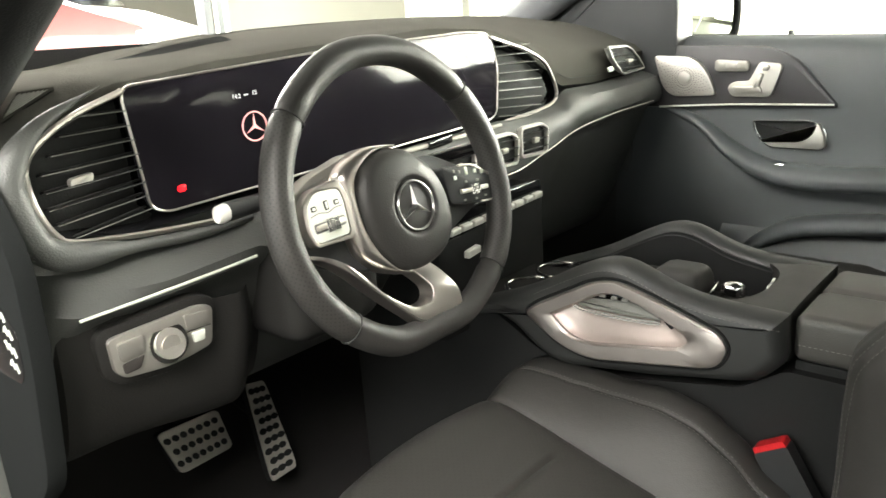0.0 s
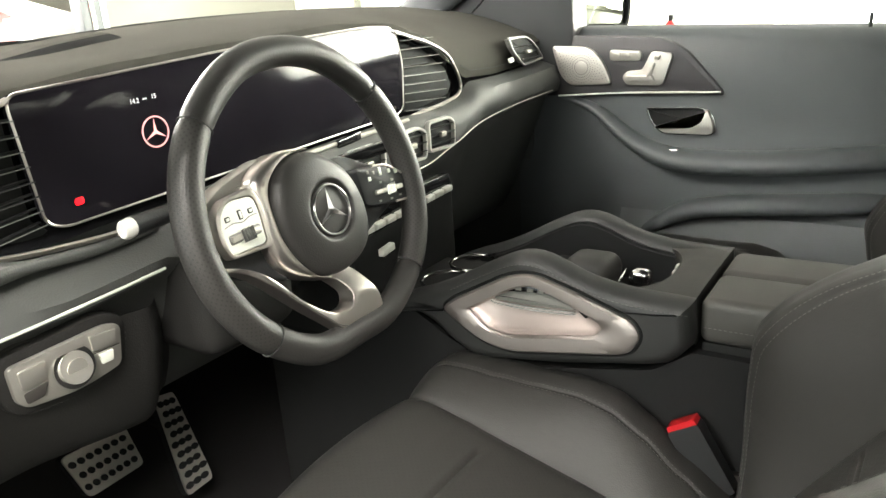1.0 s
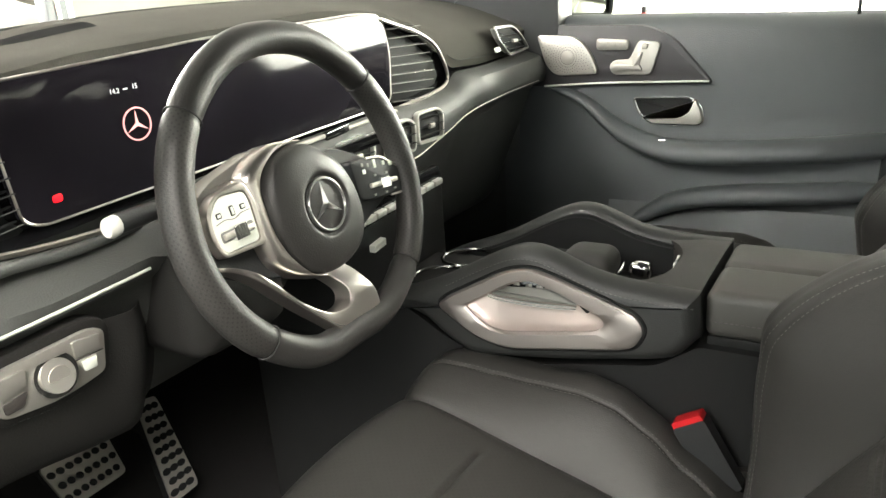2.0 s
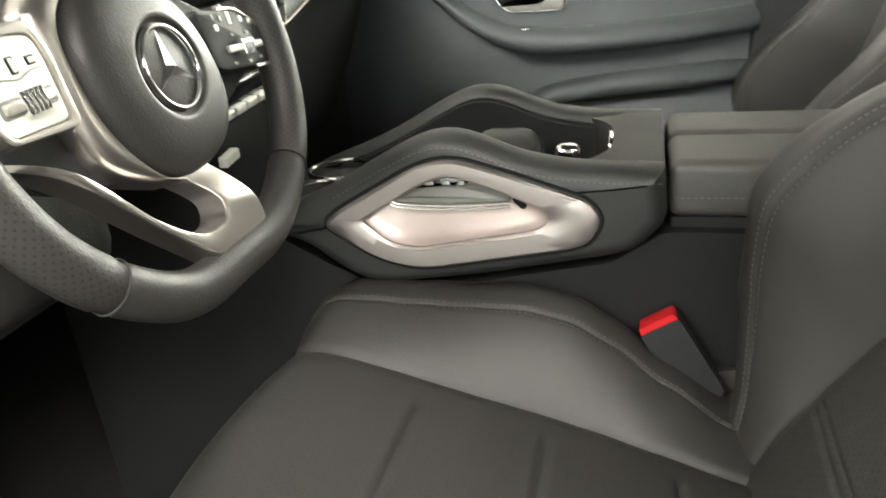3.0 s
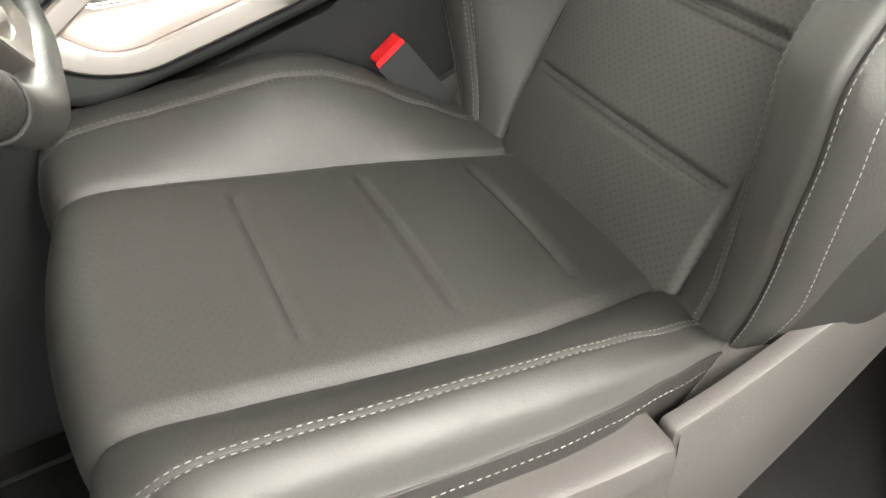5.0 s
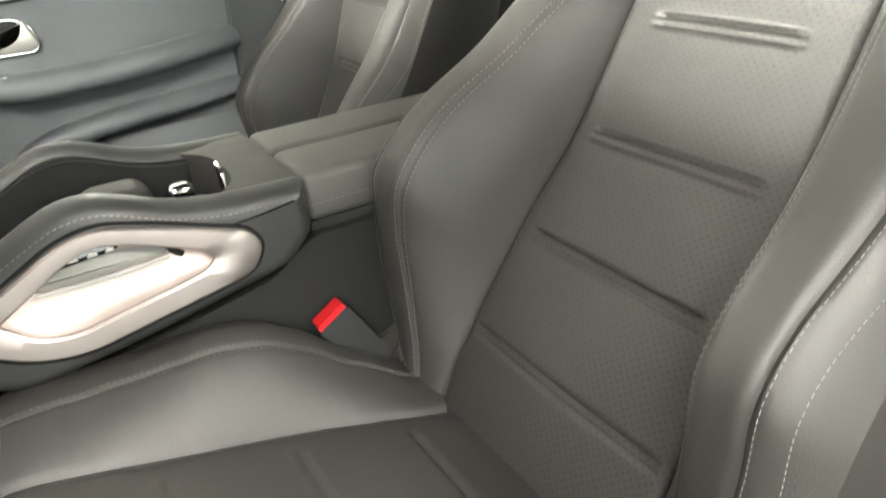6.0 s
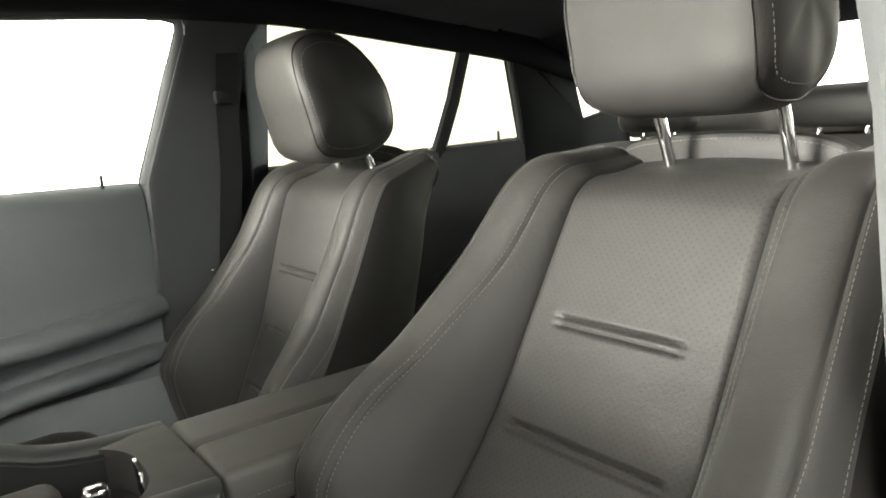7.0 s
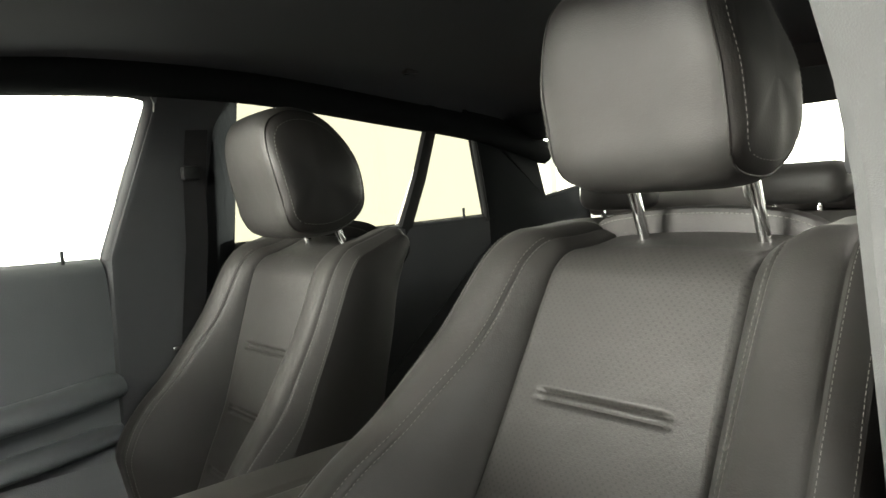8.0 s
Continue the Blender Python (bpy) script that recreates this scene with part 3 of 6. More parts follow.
adjuster = part("seat_adjuster", plate(adj, on_door(0.690), 0.008, 0.002), SILVER_PAINT, door, "silver seat-shaped adjuster plate")
part("cushion_key", plate(rounded([(0.040, 0.704), (-0.018, 0.704), (-0.024, 0.690), (0.036, 0.690)], 0.005), on_door(0.6825), 0.006, 0.002), SILVER_PAINT, adjuster)
part("backrest_key", plate(rounded([(-0.014, 0.730), (-0.024, 0.729), (-0.014, 0.698), (-0.002, 0.698)], 0.003), on_door(0.6825), 0.006, 0.002), SILVER_PAINT, adjuster)
part("headrest_key", plate(rounded([(-0.022, 0.747), (-0.036, 0.746), (-0.032, 0.735), (-0.020, 0.736)], 0.004), on_door(0.6825), 0.006, 0.002), SILVER_PAINT, adjuster)
# inner handle in its bowl
bowl = rounded([(0.002, 0.631), (-0.120, 0.634), (-0.147, 0.615), (-0.153, 0.582), (-0.142, 0.571), (-0.036, 0.572), (-0.010, 0.596)], [0.008, 0.014, 0.014, 0.008, 0.010, 0.014, 0.02], 5)
handle = part("handle_bowl", bezel(bowl, inset(bowl, 0.004), on_door(0.705), 0.006, 0.0), CHROME, door, "chrome outline of the handle bowl")
part("bowl_floor", plate(inset(bowl, 0.004), on_door(0.707), 0.003, 0.001), RUBBER, handle)
lever = rounded([(-0.020, 0.590), (-0.098, 0.592), (-0.120, 0.604), (-0.128, 0.628), (-0.136, 0.627), (-0.146, 0.605), (-0.148, 0.582), (-0.138, 0.575), (-0.040, 0.577)], [0.004, 0.012, 0.012, 0.003, 0.004, 0.01, 0.006, 0.006, 0.008], 5)
part("handle", plate(lever, on_door(0.702), 0.012, 0.004), SILVER_PAINT, handle, "satin silver inner door handle")
part("lock_key", plate(rounded([(-0.050, 0.548), (-0.085, 0.549), (-0.085, 0.541), (-0.055, 0.540)], 0.003), on_door(0.660), 0.010, 0.002), CHROME, door, "small chrome lock key")
part("lock_pin", cyl((0.722, -0.42, 0.785), (0.722, -0.42, 0.812), 0.004, 8), PLASTIC, door)
rear_pin = thing("lock_pin", "small black lock pin on the rear door sill", "lock pin")
part("pin", cyl((0.712, -1.424, 0.78), (0.712, -1.424, 0.812), 0.004, 8), PLASTIC, rear_pin)
part("collar", cyl((0.712, -1.424, 0.782), (0.712, -1.424, 0.788), 0.007, 8), PLASTIC, rear_pin)

# outside mirror of the passenger side
om = thing("door_mirror", "white outside mirror seen through the passenger window", "mirror")
mo = rounded([(0.10, 0.0), (-0.10, 0.012), (-0.115, 0.05), (-0.10, 0.16), (0.09, 0.17), (0.11, 0.08)], [0.03, 0.04, 0.04, 0.05, 0.05, 0.04], 6)
mdir = Matrix.Translation((0.95, 0.21, 0.785)) @ Matrix.Rotation(radians(-27), 4, "Z")
part("housing", plate(mo, lambda a, b, h: mdir @ Vector((a, 0.09 - h, b)), 0.09, 0.02), PLASTIC, om)
part("mirror_pane", plate(inset(mo, 0.012), lambda a, b, h: mdir @ Vector((a, 0.001 - h, b)), 0.003, 0.001), MIRROR, om)
part("rim", tube([mdir @ Vector((p[0], -0.002, p[1])) for p in inset(mo, 0.006)], 0.008, 8, True), RUBBER, om, "black rim of the mirror")
part("arm", box(0.76, 0.90, 0.24, 0.30, 0.74, 0.80, 0.015), PLASTIC, om)
# ---- front seats ----
EV, NV, B0 = Vector((0, -0.539, 0.842)), Vector((0, 0.842, 0.539)), Vector((0, -0.445, 0.353))


def path_frame(pts, n):
    """Even points along a curve in the y-z plane, with arc lengths and upward normals."""
    line = curve([(0, *p) for p in pts], n)
    s, out = 0.0, []
    for i, p in enumerate(line):
        if i:
            s += (p - line[i - 1]).length
        t = (line[min(i + 1, n - 1)] - line[max(i - 1, 0)]).normalized()
        out.append((p, Vector((0, t.z, -t.y)), s))
    return out


def bolster_row(keys, n):
    return [(p.x, p.y) for p in curve([(k[0], k[1], 0) for k in keys], n)]


def profile(keys, anchors, counts):
    """Points (x, h) of a smooth section through keys, with a column on each anchor."""
    dense = curve([(k[0], k[1], 0) for k in keys], 160)
    xs = []
    for a, b, m in zip(anchors, anchors[1:], counts):
        xs += [a + (b - a) * i / m for i in range(m)]
    xs.append(anchors[-1])
    return [(x, height_at(dense, x)) for x in xs]


def height_at(dense, x):
    for p, q in zip(dense, dense[1:]):
        if p[0] <= x <= q[0]:
            return p[1] + (q[1] - p[1]) * (x - p[0]) / max(1e-9, q[0] - p[0])
    return dense[0][1] if x < dense[0][0] else dense[-1][1]


def smooth_table(table, t):
    """Lookup in rows (t, a, b, ...) along a smooth curve through them."""
    n = len(table)
    if t <= table[0][0] or t >= table[-1][0]:
        return list((table[0] if t <= table[0][0] else table[-1])[1:])
    i = max(j for j in range(n - 1) if table[j][0] <= t)
    p0, p1, p2, p3 = table[max(i - 1, 0)], table[i], table[i + 1], table[min(i + 2, n - 1)]
    k = (t - p1[0]) / (p2[0] - p1[0])
    out = []
    for a, b, c, d in zip(p0[1:], p1[1:], p2[1:], p3[1:]):
        m1 = (c - a) / max(1e-6, p2[0] - p0[0]) * (p2[0] - p1[0])
        m2 = (d - b) / max(1e-6, p3[0] - p1[0]) * (p2[0] - p1[0])
        out.append(b * (2 * k ** 3 - 3 * k * k + 1) + m1 * (k ** 3 - 2 * k * k + k) + c * (3 * k * k - 2 * k ** 3) + m2 * (k ** 3 - k * k))
    return out


def groove(d):
    """Height of a sewn groove at distance d across it."""
    return -0.0050 * math.exp(-((d / 0.0032) ** 2)) + 0.0005 * math.exp(-(((d - 0.009) / 0.005) ** 2)) + 0.0008 * math.exp(-(((d + 0.008) / 0.005) ** 2))


def channel(d):
    """Height across a sewn channel of the backrest: two creases with a flat band between them."""
    return -0.0036 * math.exp(-(((d - 0.0046) / 0.0024) ** 2)) - 0.0026 * math.exp(-(((d + 0.0046) / 0.0024) ** 2)) - 0.0012 * math.exp(-((d / 0.005) ** 4))


def ease(x, a, b):
    k = min(1, max(0, (x - a) / (b - a)))
    return k * k * (3 - 2 * k)


CUSHION_PATH = [(0.002, 0.19), (0.042, 0.25), (0.058, 0.308), (0.050, 0.350), (0.022, 0.3735), (-0.05, 0.3595), (-0.10, 0.3465), (-0.2, 0.3205), (-0.3, 0.2945), (-0.40, 0.2690), (-0.47, 0.245)]
CUSHION_HB = [(0.0, 0.002, 0.90), (0.10, 0.005, 0.94), (0.17, 0.013, 0.975), (0.22, 0.020, 0.99), (0.27, 0.027, 1.0), (0.32, 0.037, 1.0), (0.375, 0.047, 1.0), (0.42, 0.053, 1.0), (0.46, 0.053, 1.0), (0.51, 0.045, 0.985), (0.565, 0.028, 0.945), (0.63, 0.010, 0.89), (0.72, 0.002, 0.86)]

OUTER_TOP = [(0.0, 0.002), (0.10, 0.004), (0.17, 0.008), (0.20, 0.011), (0.212, 0.016), (0.23, 0.026), (0.258, 0.032), (0.33, 0.036), (0.41, 0.040), (0.495, 0.040), (0.546, 0.032), (0.60, 0.018), (0.66, 0.006), (0.72, 0.002)]
OUTER_SEAM = [(0.0, -0.004), (0.12, 0.0), (0.20, 0.006), (0.246, 0.002), (0.32, 0.002), (0.40, 0.008), (0.48, 0.014), (0.526, 0.016), (0.589, 0.014), (0.65, 0.006), (0.72, 0.0)]


def cushion_point(frame_row, x, h, hb):
    p, n, s = frame_row
    bow = 0.38 * x * x * (1 - ease(s, 0.22, 0.42))
    return Vector((x, p.y - bow, p.z)) + n * h


def make_seat(label):
    seat = thing("front_seat", label, "seat", (-0.365, 0, 0), "front seats")
    fr = path_frame(CUSHION_PATH, 170)
    # cushion insert with three sewn grooves
    rows = []
    for f in fr:
        hb, wf = lerp_table(CUSHION_HB, f[2])
        row = []
        for i in range(45):
            x = 0.1435 * (i - 22) / 22
            h = 0.007 * (1 - (x / 0.1435) ** 2) - 0.006 * ease(abs(x), 0.128, 0.1435)
            if f[2] > 0.24:
                h += sum(groove(g - f[0].y) for g in (-0.104, -0.221, -0.335)) * (1 - ease(abs(x), 0.095, 0.103))
            row.append(cushion_point(f, x * wf, h, hb))
        rows.append(row)
    cushion = part("cushion", loft(rows), LEATHER_SEAT, seat, "perforated black leather cushion", 60)
    thread = bmesh.new()
    for side in (1, -1):
        rows, prow, lines, side_line, welt = [], [], [[], [], []], [], []
        for f in fr[::2]:
            hb, wf = lerp_table(CUSHION_HB, f[2])
            hb *= (1.22 + 0.10 * ease(f[2], 0.34, 0.42) * (1 - ease(f[2], 0.46, 0.54))) if side > 0 else 0.90
            seam_h = hb * 0.76 - 0.003
            xs = 0.2635
            if side < 0:
                xs, seam_h, top_h = 0.2445, smooth_table(OUTER_SEAM, f[2])[0], smooth_table(OUTER_TOP, f[2])[0]
                keys = [(0.1435, -0.006), (0.147, -0.0005), (0.162, top_h * 0.34), (0.184, top_h * 0.74), (0.207, top_h), (0.207 + (xs - 0.207) * 0.35, top_h * 0.86 + seam_h * 0.14 + 0.003), (0.207 + (xs - 0.207) * 0.72, top_h * 0.45 + seam_h * 0.55 + 0.006), (xs - 0.0035, seam_h + 0.0045), (xs, seam_h)]
            else:
                keys = [(0.1435, -0.006), (0.147, -0.0005), (0.162, hb * 0.30), (0.184, hb * 0.66), (0.207, hb * 0.93), (0.230, max(hb * 1.08, hb * 0.7 + seam_h * 0.4)), (0.248, max(hb * 1.04, seam_h + 0.007)), (0.259, max(hb * 0.90, seam_h + 0.006)), (0.2635, seam_h)]
            cols = [0.1435, 0.147, 0.2035, 0.2055, 0.207, 0.2085, 0.2105, xs - 0.0045, xs]
            row = profile(keys, cols, (1, 12, 1, 1, 1, 1, 10, 3))
            # dip between the two lines of thread
            row = [(x, h - 0.0020 * math.exp(-(((x - 0.207) / 0.0018) ** 2))) for x, h in row]
            rows.append([cushion_point(f, side * x * wf, h, hb) for x, h in row])
            low = bolster_row([(xs, seam_h), (xs + 0.0020, seam_h - 0.006), (xs + 0.0040, seam_h - 0.020), (xs + 0.004, -0.045), (0.24, -0.085), (0.20, -0.10)], 18)
            prow.append([cushion_point(f, side * x * wf, h, hb) for x, h in low])
            for line, x in zip(lines, (0.2037, 0.2103)):
                line.append((cushion_point(f, side * x * wf, height_at(row, x) + 0.0005, hb), f[1]))
            side_line.append((cushion_point(f, side * (xs + 0.0034) * wf, seam_h - 0.008, hb), Vector((side, 0, 0.2))))
            welt.append(cushion_point(f, side * (xs - 0.0005) * wf, seam_h + 0.0005, hb))
        part("cushion_bolster", loft(rows), LEATHER, seat, "", 60)
        part("side_panel", loft(prow), LEATHER_SHADED, seat, "", 60)
        part("welt", tube(welt, 0.0016, 6), LEATHER_SHADED, seat)
        for line in lines[:2]:
            line = line[9:-6]
            stitches([q[0] for q in line], [q[1] for q in line], 0.0034, 0.0026, 0.00038, thread)
        side_line = side_line[14:-8]
        stitches([q[0] for q in side_line], [q[1] for q in side_line], 0.0034, 0.0026, 0.00038, thread)

    roll = curve([(-0.19, -0.418, 0.262), (-0.145, -0.424, 0.268), (0.0, -0.427, 0.271), (0.145, -0.424, 0.268), (0.19, -0.418, 0.262)], 30)
    part("cushion_roll", tube(roll, 0.009, 10), LEATHER, seat, "rolled rear edge of the cushion")
    # backrest
    table = [
        (-0.13, 0.145, 0.172, 0.004, 0.198, 0.004, 0.212, -0.004, 0.10),
        (-0.06, 0.146, 0.186, 0.022, 0.220, 0.026, 0.240, 0.008, 0.11),
        (-0.02, 0.146, 0.191, 0.044, 0.230, 0.051, 0.255, 0.026, 0.11),
        (0.02, 0.146, 0.195, 0.070, 0.237, 0.080, 0.267, 0.047, 0.11),
        (0.06, 0.145, 0.198, 0.097, 0.242, 0.105, 0.279, 0.064, 0.11),
        (0.11, 0.142, 0.196, 0.121, 0.243, 0.132, 0.284, 0.084, 0.11),
        (0.20, 0.135, 0.192, 0.111, 0.236, 0.118, 0.274, 0.072, 0.11),
        (0.30, 0.128, 0.174, 0.074, 0.215, 0.083, 0.256, 0.045, 0.11),
        (0.40, 0.123, 0.153, 0.036, 0.197, 0.048, 0.242, 0.020, 0.11),
        (0.50, 0.120, 0.145, 0.020, 0.187, 0.029, 0.232, 0.004, 0.09),
        (0.56, 0.117, 0.141, 0.011, 0.180, 0.016, 0.222, -0.003, 0.07),
        (0.62, 0.113, 0.137, 0.004, 0.172, 0.006, 0.208, -0.006, 0.05),
    ]
    vh = [(-0.19, -0.034), (-0.14, -0.014), (-0.06, -0.002), (0.0, 0.0), (0.12, -0.003), (0.236, -0.010), (0.355, -0.004), (0.45, 0.0), (0.505, -0.001), (0.535, -0.010), (0.555, -0.030), (0.577, -0.055), (0.596, -0.078), (0.600, -0.098), (0.585, -0.115)]
    line = curve([(0, v, h) for v, h in vh], 380)
    fr = []
    for i, p in enumerate(line):
        a, b = line[max(i - 1, 0)], line[min(i + 1, 379)]
        t = (EV * (b.y - a.y) + NV * (b.z - a.z)).normalized()
        fr.append((B0 + EV * p.y + NV * p.z, Vector((0, t.z, -t.y)), p.y, p.z))
    # the arc along the roll counts on past the top
    vv, total = [], 0.0
    for i, f in enumerate(fr):
        vv.append(f[2] if f[3] > -0.012 or f[2] < 0.4 else vv[-1] + (fr[i][0] - fr[i - 1][0]).length * 0.6)
    rows = []
    for f, v in zip(fr, vv):
        wi = smooth_table(table, v)[0]
        row = []
        for i in range(45):
            k = (i - 22) / 22
            h = 0.006 * (1 - k * k) - 0.010 * ease(abs(k), 0.955, 1.0) - 0.016 * ease(v, 0.49, 0.57)
            for g, w in ((0.0, 0.13), (0.119, 0.112), (0.236, 0.098), (0.356, 0.078)):
                h += channel(v - g) * (1 - ease(abs(k) * wi, w - 0.004, w + 0.004))
            row.append(Vector((k * wi, f[0].y, f[0].z)) + f[1] * h)
        rows.append(row)
    tagged(part("stitching", thread, THREAD, seat, "pale double stitching"), kind="stuff")
    thread = bmesh.new()
    back = part("backrest", loft(rows), LEATHER_BACK, seat, "perforated black leather backrest centre", 60)
    for side in (1, -1):
        rows, prow, lines, ridge = [], [], [[], []], [[], []]
        for f, v in list(zip(fr, vv))[::4]:
            wi, ws, hs, xc, hc, wo, ho, deep = smooth_table(table, v)
            at = lambda x, h: Vector((side * x, f[0].y, f[0].z)) + f[1] * h
            keys = [(wi, -0.010), (wi + 0.0035, 0.001), (wi + (ws - wi) * 0.45, hs * 0.52), (ws, hs), ((ws + xc) / 2, (hs + hc) / 2 + 0.004), (xc, hc), (xc * 0.45 + wo * 0.55, hc * 0.62 + ho * 0.38 + 0.003), (wo, ho - 0.002)]
            xb = xc + (wo - xc) * 0.45 * ease(v, 0.12, 0.32)
            cols = [wi, wi + 0.0035, ws - 0.0035, ws - 0.0015, ws, ws + 0.0015, ws + 0.0035, xb - 0.004, xb - 0.0015, xb, xb + 0.0015, xb + 0.004, wo]
            row = profile(keys, cols, (2, 9, 1, 1, 1, 1, 7, 1, 1, 1, 1, 7))
            row = [(x, h - 0.0030 * math.exp(-(((x - ws) / 0.0020) ** 2)) - 0.0048 * math.exp(-(((x - xb) / 0.0026) ** 2))) for x, h in row]
            # the inner edge sinks with the centre panel at the top
            row = [(x, h - 0.016 * ease(v, 0.49, 0.57) * (1 - (x - wi) / (wo - wi))) for x, h in row]
            rows.append([at(x, h) for x, h in row])
            edge = at(wo, ho - 0.002)
            pv, pn = (edge - B0).dot(EV), (edge - B0).dot(NV)
            prow.append([B0 + EV * (pv - 0.055 * k * k * ease(pv, 0.40, 0.57)) + NV * (pn + (-0.118 - pn) * k) + Vector((side * (wo + 0.009 * math.sin(math.pi * k) ** 0.7 - 0.03 * k ** 4), 0, 0)) for k in [q / 12 for q in range(13)]])
            for ln, dx in zip(lines, (-0.0035, 0.0035)):
                ln.append((at(ws + dx, height_at(row, ws + dx) + 0.0006), f[1] - Vector((side * 0.8, 0, 0))))
            for ln, dx in zip(ridge, (0.0055, 0.022)):
                ln.append((at(min(xb + dx, wo - 0.002), height_at(row, min(xb + dx, wo - 0.002)) + 0.0006), f[1] + Vector((side * 0.9, 0, 0))))
        split = 13
        part("inner_strip", loft([r[:split] for r in rows]), LEATHER_BACK if side < 0 else LEATHER, back, "", 60)
        part("backrest_bolster", loft([r[split - 1:] for r in rows]), LEATHER, back, "", 60)
        part("side_panel", loft(prow), LEATHER_SHADED, back, "", 60)
        for ln in lines:
            ln = ln[6:-14]
            stitches([q[0] for q in ln], [q[1] for q in ln], 0.0034, 0.0026, 0.00038, thread)
        for ln in ridge:
            ln = ln[8:-14]
            stitches([q[0] for q in ln], [q[1] for q in ln], 0.0036, 0.0020, 0.00034, thread)
    tagged(part("stitching", thread, THREAD, back, "pale double stitching"), kind="stuff")
    # rear shell
    rows = []
    for i in range(24):
        v = -0.14 + 0.66 * i / 23
        wo, deep = smooth_table(table, v)[5], smooth_table(table, v)[7]
        rows.append([B0 + EV * v + NV * (-0.105 - 0.035 * (1 - (k / 8) ** 4)) + Vector((k / 8 * (wo - 0.02), 0, 0)) for k in range(-8, 9)])
    part("back_shell", loft(rows), PLASTIC, back)
    # Crown takes the darker leather to paint the shade under the headrest.
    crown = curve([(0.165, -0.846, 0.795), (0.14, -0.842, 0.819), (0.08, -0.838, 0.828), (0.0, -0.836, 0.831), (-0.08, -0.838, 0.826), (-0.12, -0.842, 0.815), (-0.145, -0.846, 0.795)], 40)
    part("rear_crown", loft([[p + Vector((0, 0.006, -0.05)) for p in crown], [p + Vector((0, 0.0055, -0.022)) for p in crown], [p + Vector((0, 0.0045, -0.007)) for p in crown], [p + Vector((0, 0.003, -0.002)) for p in crown], crown, [p + Vector((0, -0.012, 0.0)) for p in crown], [p + Vector((0, -0.03, -0.02)) for p in crown], [p + Vector((0, -0.03, -0.05)) for p in crown]]), LEATHER_SHADED, back, "stitched upper edge of the seat back")
    hs = bmesh.new()
    stitches([p + Vector((0, 0.0052, -0.007)) for p in crown], [(0, 1, 0.2)] * 40, 0.0038, 0.0020, 0.00045, hs)
    tagged(part("stitching", hs, THREAD, back), kind="stuff")
    # headrest: side outline swept across with rounded ends
    prof = curve([(0, -0.690, 0.866), (0, -0.675, 0.93), (0, -0.668, 1.01), (0, -0.680, 1.055), (0, -0.722, 1.068), (0, -0.775, 1.045), (0, -0.812, 0.985), (0, -0.822, 0.915), (0, -0.808, 0.872), (0, -0.755, 0.852)], 56, True)
    prof = [Vector((0, -0.668 + (p.y + 0.668) * 1.12, p.z)) for p in prof]
    mid = Vector((0, -0.745, 0.955))
    HRW = lambda p: 0.122 * (1 - 0.16 * ease(p.z, 0.95, 1.075) - 0.06 * ease(-p.z, -0.90, -0.85)) * (1 - 0.10 * ease(-p.y, 0.74, 0.82))
    rows = []
    for i in range(33):
        u = math.sin(math.pi / 2 * (i - 16) / 16)
        k = (1 - abs(u) ** 6) ** (1 / 4.0) if abs(u) < 1 else 0.0
        k = max(k, 0.05)
        rows.append([mid + Vector(((HRW(p) * k + 0.112 * (1 - k)) * u - 0.020, 0, 0)) + (p - mid) * k for p in prof])
    headrest = part("headrest", loft(rows[6:27], True), LEATHER, seat, "black leather headrest", 60)
    for side in (1, -1):
        cap = []
        for i in range(15):
            th = math.asin(0.8315 ** 3) + (radians(89.6) - math.asin(0.8315 ** 3)) * i / 14
            u, k = math.sin(th) ** (1 / 3), max(math.sqrt(math.cos(th)), 0.02)
            cap.append([mid + Vector((side * ((HRW(p) * ease(k, 0, 1) + 0.112 * (1 - ease(k, 0, 1))) * u + 0.004 * (1 - ease(k, 0, 1))) - 0.020, 0, 0)) + (p - mid) * k for p in prof])
        cap_bm = loft(cap, True)
        cap_bm.faces.new([v for v in list(cap_bm.verts)[-len(prof):]])
        # Same leather as the front, coloured darker for its shaded side.
        part("side_cap", cap_bm, LEATHER_SHADED, headrest, "headrest side, its shade put into the leather colour", 60)
    for side in (1, -1):
        u = 0.835
        k = (1 - u ** 6) ** (1 / 4.0)
        pts = [mid + Vector((side * (HRW(p) * k + 0.112 * (1 - k)) * u - 0.020, 0, 0)) + (p - mid) * (k * 1.003) for p in prof]
        part("piping", tube(pts, 0.0014, 6, True), LEATHER_SHADED, headrest)
        hs = bmesh.new()
        u2 = 0.93
        k2 = (1 - u2 ** 6) ** (1 / 4.0)
        pts = [mid + Vector((side * ((HRW(p) * ease(k2, 0, 1) + 0.112 * (1 - ease(k2, 0, 1))) * u2 + 0.0046 * (1 - ease(k2, 0, 1)) + 0.0006) - 0.020, 0, 0)) + (p - mid) * (k2 * 1.003) for p in prof]
        stitches(pts, [(p - mid).normalized() for p in pts], 0.0036, 0.0026, 0.0004, hs)
        tagged(part("stitching", hs, THREAD, headrest), kind="stuff")
    for x in (0.054, -0.088):
        part("headrest_post", cyl((x, -0.815, 0.76), (x + 0.002, -0.775, 0.90), 0.0068, 16), CHROME, headrest, "chrome headrest post")
        part("post_collar", cyl((x, -0.811, 0.780), (x, -0.807, 0.795), 0.012, 16), PLASTIC, headrest)
    # plinth, rails and side shields
    part("plinth", box(-0.21, 0.21, -0.42, 0.0, 0.06, 0.25, 0.03), PLASTIC, seat)
    for x in (-0.19, 0.19):
        part("rail", box(x - 0.02, x + 0.02, -0.45, 0.05, 0.0, 0.06, 0.006), STEEL, seat)
